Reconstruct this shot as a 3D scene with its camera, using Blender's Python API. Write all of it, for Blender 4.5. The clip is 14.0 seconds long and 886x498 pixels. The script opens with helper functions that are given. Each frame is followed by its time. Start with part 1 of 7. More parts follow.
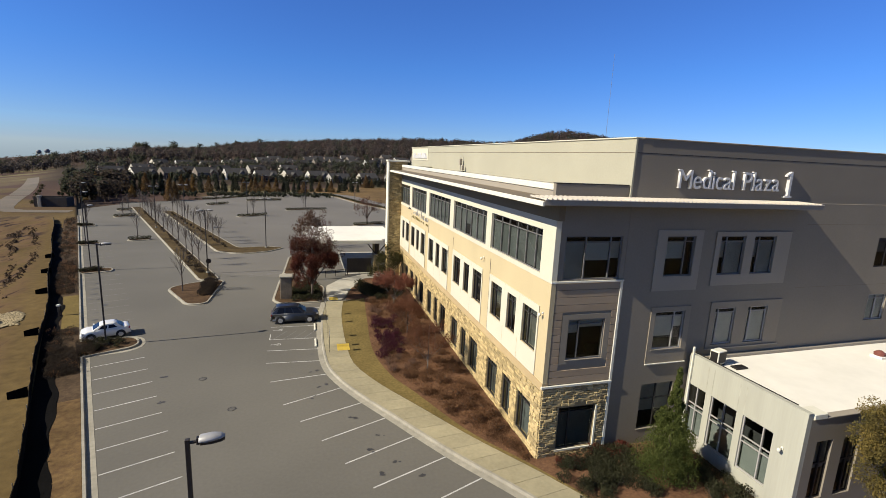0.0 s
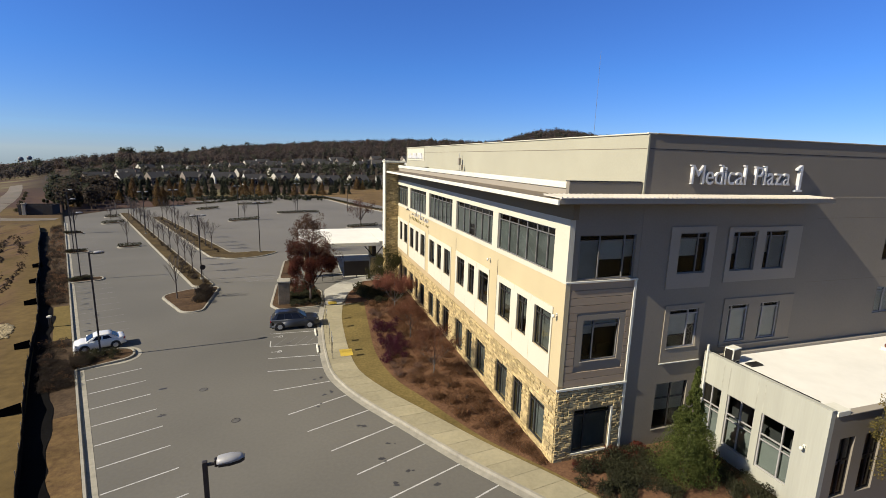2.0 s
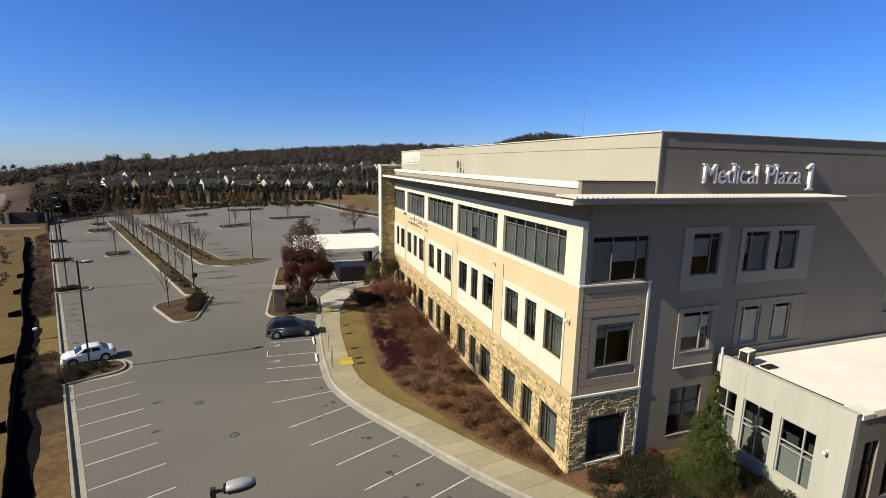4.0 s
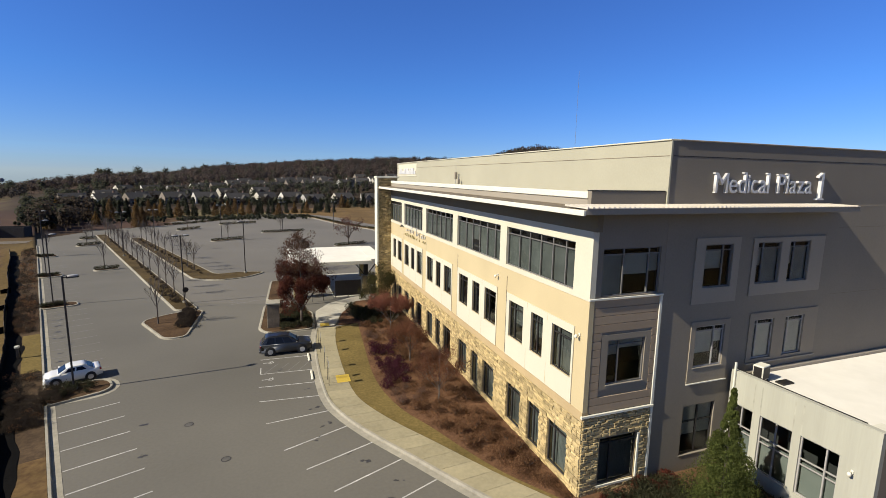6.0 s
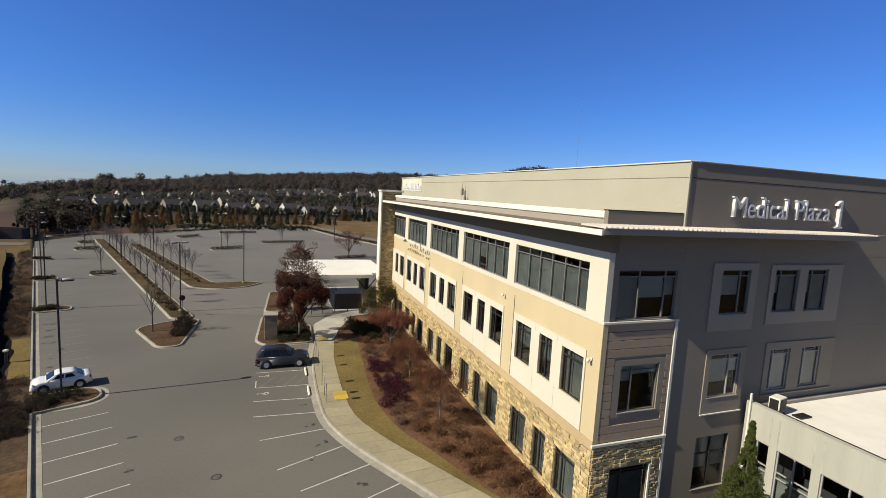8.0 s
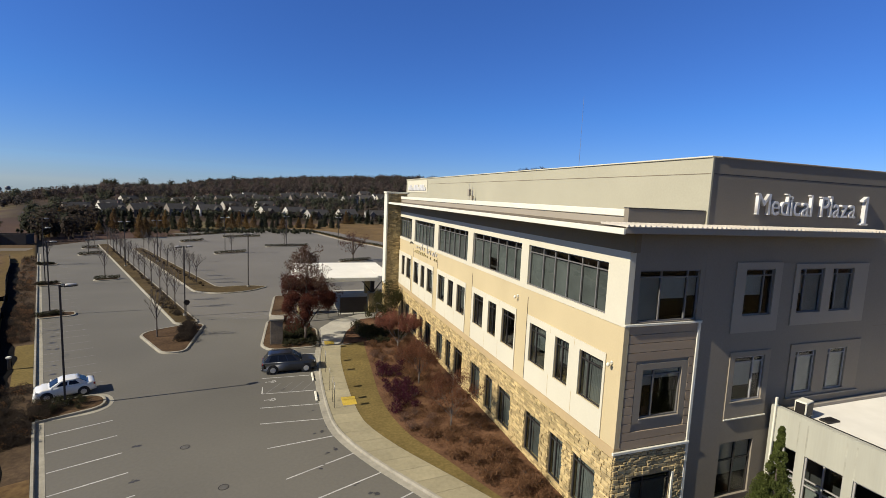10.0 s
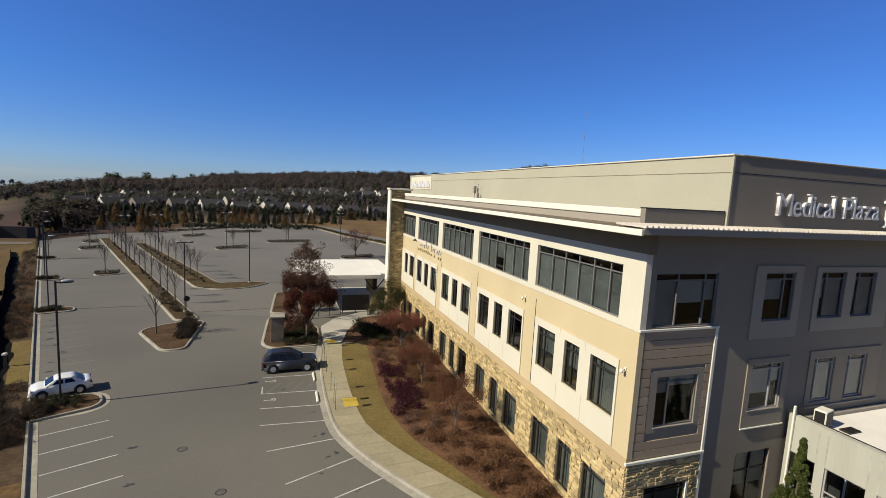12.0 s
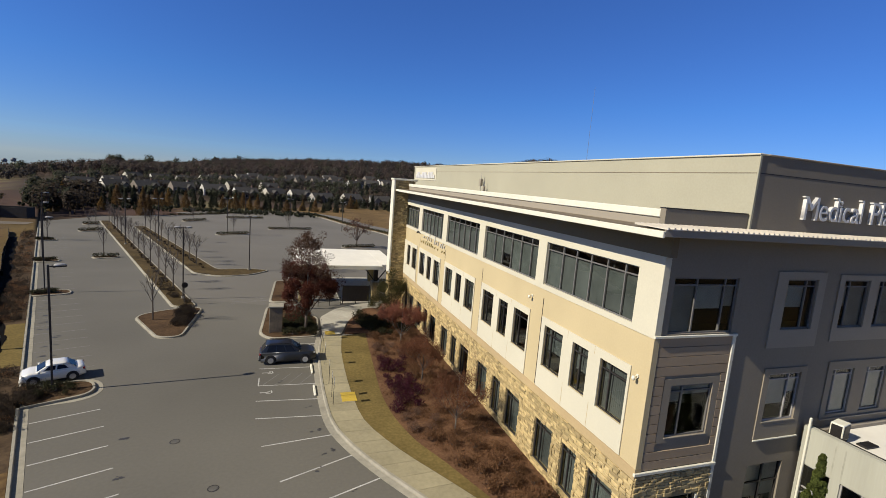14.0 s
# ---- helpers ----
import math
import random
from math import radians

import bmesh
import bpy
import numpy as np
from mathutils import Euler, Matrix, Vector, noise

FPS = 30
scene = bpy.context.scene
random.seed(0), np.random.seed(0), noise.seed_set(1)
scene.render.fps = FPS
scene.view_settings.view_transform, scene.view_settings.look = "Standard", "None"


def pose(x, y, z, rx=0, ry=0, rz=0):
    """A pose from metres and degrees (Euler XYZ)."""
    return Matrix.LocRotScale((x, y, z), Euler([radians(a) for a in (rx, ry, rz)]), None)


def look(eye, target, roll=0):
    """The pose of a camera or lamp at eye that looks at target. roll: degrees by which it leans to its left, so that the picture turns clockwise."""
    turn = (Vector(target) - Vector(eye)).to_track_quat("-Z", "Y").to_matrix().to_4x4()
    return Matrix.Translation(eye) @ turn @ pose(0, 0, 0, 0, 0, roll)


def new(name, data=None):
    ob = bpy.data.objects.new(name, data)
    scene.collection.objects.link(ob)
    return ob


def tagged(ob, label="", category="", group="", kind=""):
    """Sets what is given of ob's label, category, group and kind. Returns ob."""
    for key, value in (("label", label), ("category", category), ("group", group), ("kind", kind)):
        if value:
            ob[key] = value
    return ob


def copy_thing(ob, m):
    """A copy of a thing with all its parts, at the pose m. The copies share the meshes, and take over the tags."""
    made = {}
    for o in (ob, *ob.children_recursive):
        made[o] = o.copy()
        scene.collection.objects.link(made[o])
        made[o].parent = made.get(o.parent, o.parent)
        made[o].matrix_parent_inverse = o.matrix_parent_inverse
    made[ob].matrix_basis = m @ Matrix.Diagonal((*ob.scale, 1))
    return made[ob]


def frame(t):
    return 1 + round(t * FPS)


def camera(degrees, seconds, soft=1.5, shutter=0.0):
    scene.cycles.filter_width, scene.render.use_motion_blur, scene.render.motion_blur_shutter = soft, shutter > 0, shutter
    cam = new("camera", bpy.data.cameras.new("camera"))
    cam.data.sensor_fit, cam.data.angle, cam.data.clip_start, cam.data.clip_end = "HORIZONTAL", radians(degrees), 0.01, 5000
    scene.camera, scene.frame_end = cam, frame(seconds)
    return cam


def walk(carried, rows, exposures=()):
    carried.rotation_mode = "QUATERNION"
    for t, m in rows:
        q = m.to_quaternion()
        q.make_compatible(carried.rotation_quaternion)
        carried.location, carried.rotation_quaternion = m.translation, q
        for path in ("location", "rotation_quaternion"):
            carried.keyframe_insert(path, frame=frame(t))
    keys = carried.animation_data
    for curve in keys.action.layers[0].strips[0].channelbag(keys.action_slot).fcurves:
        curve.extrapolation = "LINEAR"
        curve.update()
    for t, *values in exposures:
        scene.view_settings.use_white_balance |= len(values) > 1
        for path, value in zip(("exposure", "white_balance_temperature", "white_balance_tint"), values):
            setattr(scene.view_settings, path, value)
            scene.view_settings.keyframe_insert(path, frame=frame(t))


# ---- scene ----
# ---------------------------------------------------------------- camera
PATH = [
    (0.0, pose(-13.019, -22.289, 17.465, 79.048, -2.555, -16.142)),
    (0.5, pose(-13.155, -22.015, 17.521, 79.008, -1.776, -17.432)),
    (1.0, pose(-13.374, -21.760, 17.519, 78.969, -1.707, -17.850)),
    (1.5, pose(-13.653, -21.548, 17.453, 78.968, -1.742, -17.606)),
    (2.0, pose(-13.858, -21.273, 17.396, 79.104, -1.588, -17.477)),
    (2.5, pose(-14.023, -20.956, 17.350, 79.174, -1.484, -17.662)),
    (5.0, pose(-14.599, -19.546, 17.066, 80.506, -0.933, -19.401)),
    (5.5, pose(-14.614, -19.241, 17.020, 81.008, -0.935, -19.615)),
    (6.0, pose(-14.651, -18.942, 16.976, 81.259, -0.974, -19.569)),
    (6.5, pose(-14.671, -18.669, 17.030, 81.576, -1.437, -19.730)),
    (7.0, pose(-14.777, -18.465, 16.858, 82.307, -1.729, -19.647)),
    (7.5, pose(-14.823, -18.249, 16.809, 83.005, -2.511, -19.519)),
    (8.0, pose(-14.930, -18.028, 16.765, 83.342, -3.013, -19.469)),
    (10.5, pose(-15.167, -16.865, 16.578, 83.580, -2.203, -19.107)),
    (11.0, pose(-15.072, -16.591, 16.615, 83.337, -2.021, -19.041)),
    (11.5, pose(-15.066, -16.350, 16.660, 83.212, -2.238, -18.992)),
    (12.0, pose(-15.076, -16.143, 16.624, 83.187, -2.964, -18.904)),
    (12.5, pose(-15.038, -15.861, 16.646, 82.792, -3.641, -18.644)),
    (13.0, pose(-15.008, -15.590, 16.650, 82.326, -4.043, -18.669)),
    (13.5, pose(-14.976, -15.289, 16.674, 82.161, -4.249, -18.572)),
    (14.0, pose(-15.005, -15.048, 16.680, 82.099, -4.578, -18.574)),
]
cam = camera(86.91, 14.0, soft=0.85)
walk(cam, PATH, [(0.0, 0.73), (2.5, 0.74), (6.5, 0.69), (8.0, 0.60), (11.0, 0.55), (14.0, 0.47)])

# ---------------------------------------------------------------- light
SUN_EL, SUN_AZ = radians(36.5), radians(5.6)   # light travels towards +x, slightly towards +y
world = bpy.data.worlds.new("sky")
scene.world = world
world.use_nodes = True
wn = world.node_tree
sky = wn.nodes.new("ShaderNodeTexSky")
sky.sky_type, sky.sun_disc = "NISHITA", False
sky.sun_elevation, sky.sun_rotation = SUN_EL, radians(-90) - SUN_AZ
sky.altitude, sky.air_density, sky.dust_density, sky.ozone_density = 1000, 1.0, 0.0, 3.0
bg = wn.nodes["Background"]
bg.inputs["Strength"].default_value = 0.0895
vivid = wn.nodes.new("ShaderNodeHueSaturation")      # the camera's rich blue
vivid.inputs["Hue"].default_value, vivid.inputs["Saturation"].default_value = 0.518, 1.12
wn.links.new(sky.outputs[0], vivid.inputs["Color"])
tint = wn.nodes.new("ShaderNodeMix")
tint.data_type, tint.blend_type = "RGBA", "MULTIPLY"
tint.inputs["Factor"].default_value = 1.0
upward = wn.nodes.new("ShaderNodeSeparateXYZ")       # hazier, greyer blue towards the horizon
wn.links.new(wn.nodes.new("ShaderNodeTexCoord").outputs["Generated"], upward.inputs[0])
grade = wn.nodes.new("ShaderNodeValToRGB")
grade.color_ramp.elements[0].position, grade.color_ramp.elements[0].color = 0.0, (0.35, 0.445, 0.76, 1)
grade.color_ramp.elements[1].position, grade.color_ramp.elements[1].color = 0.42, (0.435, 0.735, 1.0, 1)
# overhead, out of view, the sky is warmed so shade fills less blue
fill_tint = grade.color_ramp.elements.new(0.62)
fill_tint.color = (1.02, 0.82, 0.52, 1)
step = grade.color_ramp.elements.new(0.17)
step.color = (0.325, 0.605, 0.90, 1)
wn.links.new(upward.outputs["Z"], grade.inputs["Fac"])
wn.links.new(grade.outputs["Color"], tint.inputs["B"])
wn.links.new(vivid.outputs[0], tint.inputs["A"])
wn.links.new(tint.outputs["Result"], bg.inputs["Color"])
sun_data = bpy.data.lights.new("sun", "SUN")
sun_data.energy, sun_data.angle, sun_data.color = 4.7, radians(0.53), (1.0, 0.925, 0.785)
sun = new("sun", sun_data)
way = Vector((math.cos(SUN_EL) * math.cos(SUN_AZ), math.cos(SUN_EL) * math.sin(SUN_AZ), -math.sin(SUN_EL)))
sun.matrix_world = look(Vector((-60, 0, 60)), Vector((-60, 0, 60)) + way)


# ---------------------------------------------------------------- materials
def material(name, c1, c2=None, rough=0.8, metal=0.0, scale=6.0, bump=0.15, big=0.35, big_scale=0.35, detail=6.0,
             vary=0.0, island=0.0, coat=0.0, spec=0.5, where="object", stretch=(1, 1, 1), bump_scale=None):
    """A surface of two colours mixed by fine noise, blotched by a large noise, with fine relief."""
    m = bpy.data.materials.new(name)
    m.use_nodes = True
    t = m.node_tree
    p = t.nodes["Principled BSDF"]
    c2 = c2 or tuple(v * 0.8 for v in c1)
    if where == "object":
        co = t.nodes.new("ShaderNodeTexCoord").outputs["Object"]
    else:
        co = t.nodes.new("ShaderNodeNewGeometry").outputs["Position"]
    mp = t.nodes.new("ShaderNodeMapping")
    mp.inputs["Scale"].default_value = stretch
    t.links.new(co, mp.inputs["Vector"])
    co = mp.outputs[0]

    def noise_tex(s, d):
        n = t.nodes.new("ShaderNodeTexNoise")
        n.inputs["Scale"].default_value, n.inputs["Detail"].default_value = s, d
        t.links.new(co, n.inputs["Vector"])
        return n.outputs["Fac"]

    fine = noise_tex(scale, detail)
    ramp = t.nodes.new("ShaderNodeMapRange")
    ramp.inputs["From Min"].default_value, ramp.inputs["From Max"].default_value = 0.3, 0.7
    t.links.new(fine, ramp.inputs["Value"])
    mix = t.nodes.new("ShaderNodeMix")
    mix.data_type = "RGBA"
    mix.inputs["A"].default_value, mix.inputs["B"].default_value = (*c1, 1), (*c2, 1)
    t.links.new(ramp.outputs[0], mix.inputs["Factor"])
    colour = mix.outputs["Result"]
    large = noise_tex(big_scale, 3.0)
    val = t.nodes.new("ShaderNodeMapRange")
    val.inputs["From Min"].default_value, val.inputs["From Max"].default_value = 0.25, 0.75
    val.inputs["To Min"].default_value, val.inputs["To Max"].default_value = 1 - big, 1 + big
    t.links.new(large, val.inputs["Value"])
    value = val.outputs[0]
    for amount, kind in ((vary, "info"), (island, "island")):
        if amount:
            src = t.nodes.new("ShaderNodeObjectInfo").outputs["Random"] if kind == "info" else \
                t.nodes.new("ShaderNodeNewGeometry").outputs["Random Per Island"]
            r = t.nodes.new("ShaderNodeMapRange")
            r.inputs["To Min"].default_value, r.inputs["To Max"].default_value = 1 - amount, 1 + amount
            t.links.new(src, r.inputs["Value"])
            mul = t.nodes.new("ShaderNodeMath")
            mul.operation = "MULTIPLY"
            t.links.new(value, mul.inputs[0])
            t.links.new(r.outputs[0], mul.inputs[1])
            value = mul.outputs[0]
    hsv = t.nodes.new("ShaderNodeHueSaturation")
    t.links.new(colour, hsv.inputs["Color"])
    t.links.new(value, hsv.inputs["Value"])
    t.links.new(hsv.outputs[0], p.inputs["Base Color"])
    p.inputs["Roughness"].default_value, p.inputs["Metallic"].default_value = rough, metal
    p.inputs["Coat Weight"].default_value = coat
    p.inputs["Specular IOR Level"].default_value = spec
    if bump:
        b = t.nodes.new("ShaderNodeBump")
        b.inputs["Strength"].default_value, b.inputs["Distance"].default_value = bump, 0.02
        t.links.new(noise_tex(bump_scale or scale * 2.5, 4.0), b.inputs["Height"])
        t.links.new(b.outputs[0], p.inputs["Normal"])
    return m


def glass_material(name, tint, gloss_rough=0.02, ior=1.85):
    """Thin window glass: clear tinted pane with a mirror-like gloss that grows at grazing angles."""
    m = bpy.data.materials.new(name)
    m.use_nodes = True
    t = m.node_tree
    t.nodes.remove(t.nodes["Principled BSDF"])
    out = t.nodes["Material Output"]
    clear = t.nodes.new("ShaderNodeBsdfTransparent")
    clear.inputs["Color"].default_value = (*tint, 1)
    gloss = t.nodes.new("ShaderNodeBsdfGlossy")
    gloss.inputs["Roughness"].default_value = gloss_rough
    fres = t.nodes.new("ShaderNodeFresnel")
    fres.inputs["IOR"].default_value = ior
    mix = t.nodes.new("ShaderNodeMixShader")
    t.links.new(fres.outputs[0], mix.inputs["Fac"])
    t.links.new(clear.outputs[0], mix.inputs[1])
    t.links.new(gloss.outputs[0], mix.inputs[2])
    t.links.new(mix.outputs[0], out.inputs["Surface"])
    return m


ASPHALT = material("asphalt", (0.097, 0.089, 0.072), (0.108, 0.099, 0.080), rough=0.9, scale=5, bump=0.15, big=0.22, big_scale=0.06, where="world")
CONCRETE = material("kerb_concrete", (0.296, 0.270, 0.210), (0.231, 0.210, 0.160), rough=0.9, scale=3, bump=0.2, big=0.18, big_scale=0.5)
WALK = material("walk_concrete", (0.287, 0.248, 0.150), (0.241, 0.209, 0.125), rough=0.9, scale=4, bump=0.15, big=0.12, big_scale=0.4, vary=0.07)
PALE_PAVING = material("pale_paving", (0.370, 0.345, 0.280), (0.320, 0.298, 0.242), rough=0.9, scale=3, bump=0.15, big=0.15, big_scale=0.6)
PAINT = material("road_paint", (0.47, 0.455, 0.42), (0.31, 0.30, 0.275), rough=0.8, scale=7, bump=0.1, big=0.2, big_scale=0.8)
YELLOW = material("yellow_paint", (0.463, 0.321, 0.032), (0.385, 0.270, 0.039), rough=0.7, scale=9, bump=0.2)
GRASS = material("dormant_grass", (0.160, 0.115, 0.041), (0.106, 0.080, 0.027), rough=1.0, scale=5, bump=0.6, big=0.3, big_scale=0.25, where="world", spec=0.1)
MEDIAN = material("median_cover", (0.084, 0.059, 0.025), (0.052, 0.036, 0.017), rough=1.0, scale=3, bump=0.6, big=0.35, big_scale=0.35, where="world", spec=0.1)
LITTER = material("brown_leaf_litter", (0.088, 0.054, 0.028), (0.054, 0.033, 0.019), rough=1.0, scale=5, bump=0.7, big=0.35, big_scale=0.5, where="world", spec=0.1)
MULCH = material("pine_straw_mulch", (0.140, 0.074, 0.039), (0.082, 0.044, 0.025), rough=1.0, scale=6, bump=0.8, big=0.3, big_scale=0.6, where="world", spec=0.1)
CREAM = material("cream_stucco", (0.522, 0.485, 0.368), (0.495, 0.458, 0.348), rough=0.9, scale=12, bump=0.1, big=0.05, big_scale=0.3, where="world")
PEACH = material("peach_stucco", (0.466, 0.378, 0.214), (0.440, 0.354, 0.200), rough=0.9, scale=12, bump=0.1, big=0.06, big_scale=0.3, where="world")
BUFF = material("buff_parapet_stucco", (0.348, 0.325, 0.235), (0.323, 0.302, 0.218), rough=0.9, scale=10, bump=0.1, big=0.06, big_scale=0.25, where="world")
BAND = material("tan_cast_band", (0.399, 0.296, 0.154), (0.360, 0.263, 0.135), rough=0.9, scale=8, bump=0.1, big=0.1, where="world")
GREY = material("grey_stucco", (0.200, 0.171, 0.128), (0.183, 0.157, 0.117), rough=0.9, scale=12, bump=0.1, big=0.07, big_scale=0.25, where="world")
PALE = material("pale_grey_panel", (0.272, 0.236, 0.181), (0.255, 0.221, 0.170), rough=0.9, scale=12, bump=0.1, big=0.05, where="world")
TAUPE = material("taupe_panel", (0.235, 0.199, 0.143), (0.217, 0.182, 0.132), rough=0.9, scale=12, bump=0.1, big=0.06, where="world")
BOARD = material("taupe_board", (0.320, 0.238, 0.150), (0.282, 0.210, 0.134), rough=0.85, scale=8, bump=0.12, big=0.06, vary=0.10, stretch=(1, 1, 6))
# dark taupe with the shade under eaves and canopies put into its colour
SHADE_TAUPE = material("shade_taupe", (0.160, 0.124, 0.072), (0.144, 0.112, 0.065), rough=0.8, scale=8, bump=0.05, big=0.05, where="world")
WHITE = material("white_trim", (0.637, 0.608, 0.493), (0.587, 0.560, 0.450), rough=0.6, scale=5, bump=0.03, big=0.05)
STONE = material("stone_veneer", (0.430, 0.326, 0.156), (0.330, 0.249, 0.118), rough=0.95, scale=5, bump=0.5, big=0.25, big_scale=1.5, vary=0.28, where="world")
STONE_FAR = material("stone_veneer_far", (0.420, 0.315, 0.145), (0.320, 0.238, 0.108), rough=0.95, scale=5, bump=0.5, big=0.25, big_scale=1.5, island=0.34, where="world")
MORTAR = material("mortar", (0.300, 0.236, 0.128), (0.250, 0.196, 0.106), rough=1.0, scale=9, bump=0.3, big=0.15, where="world")
MEMBRANE = material("white_roof_membrane", (0.707, 0.671, 0.582), (0.666, 0.631, 0.543), rough=0.7, scale=1.5, bump=0.08, big=0.08, big_scale=0.2, where="world")
ROOFING = material("weathered_roof_sheet", (0.154, 0.119, 0.074), (0.122, 0.097, 0.061), rough=0.7, scale=3, bump=0.1, big=0.15, where="world")
METAL_ROOF = material("ribbed_metal_sheet", (0.500, 0.450, 0.370), (0.440, 0.395, 0.322), rough=0.6, metal=0.0, scale=3, bump=0.05, big=0.12, where="world")
DARK_METAL = material("dark_bronze_metal", (0.029, 0.026, 0.023), (0.039, 0.033, 0.030), rough=0.5, metal=0.6, scale=8, bump=0.03, big=0.1)
POLE_METAL = material("pole_metal", (0.064, 0.055, 0.048), (0.048, 0.041, 0.037), rough=0.5, metal=0.5, scale=6, bump=0.03, big=0.12)
LAMP_GREY = material("lamp_housing", (0.330, 0.320, 0.305), (0.280, 0.270, 0.258), rough=0.5, metal=0.2, scale=6, bump=0.02)
ALU = material("window_frame_metal", (0.342, 0.325, 0.299), (0.299, 0.282, 0.261), rough=0.5, metal=0.1, scale=8, bump=0.02, big=0.05)
MID_FRAME = material("grey_window_frame", (0.150, 0.143, 0.132), (0.125, 0.119, 0.110), rough=0.5, metal=0.1, scale=8, bump=0.02, big=0.05)
BRONZE = material("dark_window_frame", (0.035, 0.032, 0.030), (0.045, 0.040, 0.036), rough=0.5, metal=0.4, scale=8, bump=0.02, big=0.08)
# near-black: the dimness of the rooms is put into the colour
INSIDE = material("dim_interior", (0.044, 0.045, 0.044), (0.036, 0.037, 0.036), rough=0.95, scale=4, bump=0.05, big=0.1, where="world")
BLIND = material("window_blind", (0.135, 0.148, 0.142), (0.090, 0.100, 0.098), rough=0.8, scale=1.2, bump=0.05, big=0.22, big_scale=0.7, vary=0.22)
GREY_BLIND = material("grey_roller_blind", (0.450, 0.405, 0.322), (0.385, 0.346, 0.275), rough=0.8, scale=1.5, bump=0.05, big=0.25)
SEA_BLIND = material("grey_green_blind", (0.235, 0.252, 0.228), (0.200, 0.216, 0.196), rough=0.8, scale=1.5, bump=0.05, big=0.2)
DARK_BLIND = material("dark_taupe_blind", (0.175, 0.142, 0.098), (0.142, 0.115, 0.080), rough=0.8, scale=1.5, bump=0.05, big=0.2)
PALE_BLIND = material("pale_roller_blind", (0.640, 0.590, 0.475), (0.565, 0.520, 0.420), rough=0.8, scale=3, bump=0.05, big=0.10, vary=0.1)
GLASS = glass_material("window_glass", (0.50, 0.55, 0.535))
CLEAR_GLASS = glass_material("clear_window_glass", (0.74, 0.78, 0.77), ior=1.42)
BARK = material("bark", (0.103, 0.080, 0.064), (0.064, 0.051, 0.041), rough=1.0, scale=14, bump=0.6, big=0.2, stretch=(1, 1, 0.3))
PALE_BARK = material("pale_bark", (0.139, 0.120, 0.100), (0.092, 0.077, 0.063), rough=1.0, scale=14, bump=0.4, big=0.2)
TWIG = material("twigs", (0.128, 0.106, 0.090), (0.090, 0.074, 0.064), rough=1.0, scale=8, bump=0.0, big=0.2)


def leaf(name, a, b, isl=0.3):
    """Leaves: a surface that also lets part of the light through."""
    m = material(name, a, b, rough=0.85, scale=0.9, bump=0.0, big=0.3, big_scale=0.6, island=isl, vary=0.12, spec=0.15)
    t = m.node_tree
    p, out = t.nodes["Principled BSDF"], t.nodes["Material Output"]
    through_light = t.nodes.new("ShaderNodeBsdfTranslucent")
    t.links.new(p.inputs["Base Color"].links[0].from_socket, through_light.inputs["Color"])
    mix = t.nodes.new("ShaderNodeMixShader")
    mix.inputs["Fac"].default_value = 0.4
    t.links.new(p.outputs[0], mix.inputs[1])
    t.links.new(through_light.outputs[0], mix.inputs[2])
    t.links.new(mix.outputs[0], out.inputs["Surface"])
    return m


RED_LEAF = leaf("red_leaf", (0.127, 0.033, 0.020), (0.063, 0.019, 0.014))
MAPLE_LEAF = leaf("dark_maple_leaf", (0.112, 0.036, 0.022), (0.056, 0.020, 0.014))
FADED_MAPLE = leaf("faded_maple_leaf", (0.118, 0.066, 0.042), (0.072, 0.042, 0.029))
PINK_LEAF = leaf("faded_red_leaf", (0.141, 0.074, 0.053), (0.092, 0.046, 0.035))
RUST_LEAF = leaf("rust_leaf", (0.174, 0.077, 0.040), (0.101, 0.044, 0.026))
CORAL_LEAF = leaf("coral_leaf", (0.245, 0.098, 0.062), (0.155, 0.062, 0.042))
BROWN_SHRUB = leaf("brown_shrub_leaf", (0.196, 0.104, 0.051), (0.122, 0.065, 0.034))
PURPLE_SHRUB = leaf("burgundy_shrub_leaf", (0.077, 0.018, 0.031), (0.040, 0.011, 0.018))
FADED_SHRUB = leaf("faded_shrub_leaf", (0.176, 0.106, 0.074), (0.120, 0.070, 0.049))
GREEN_LEAF = leaf("evergreen_leaf", (0.110, 0.128, 0.030), (0.062, 0.077, 0.020))
SCRUB_LEAF = leaf("dark_scrub_twigs", (0.062, 0.047, 0.034), (0.034, 0.026, 0.019), 0.2)
OLIVE_LEAF = leaf("olive_leaf", (0.074, 0.066, 0.023), (0.042, 0.040, 0.016))
HEDGE_LEAF = leaf("hedge_leaf", (0.054, 0.054, 0.025), (0.027, 0.027, 0.015))
YELLOW_LEAF = leaf("yellowing_leaf", (0.185, 0.134, 0.038), (0.085, 0.075, 0.026))
ORANGE_LEAF = leaf("orange_leaf", (0.232, 0.140, 0.048), (0.154, 0.096, 0.037))
GOLD_LEAF = leaf("golden_brown_leaf", (0.170, 0.105, 0.044), (0.110, 0.068, 0.032))
PINE_LEAF = leaf("pine_leaf", (0.064, 0.066, 0.040), (0.041, 0.043, 0.028))
BARE_WOOD = leaf("bare_wood_haze", (0.092, 0.068, 0.056), (0.066, 0.050, 0.043), 0.05)
GREY_WOOD = leaf("grey_wood_haze", (0.076, 0.064, 0.054), (0.057, 0.048, 0.040), 0.05)


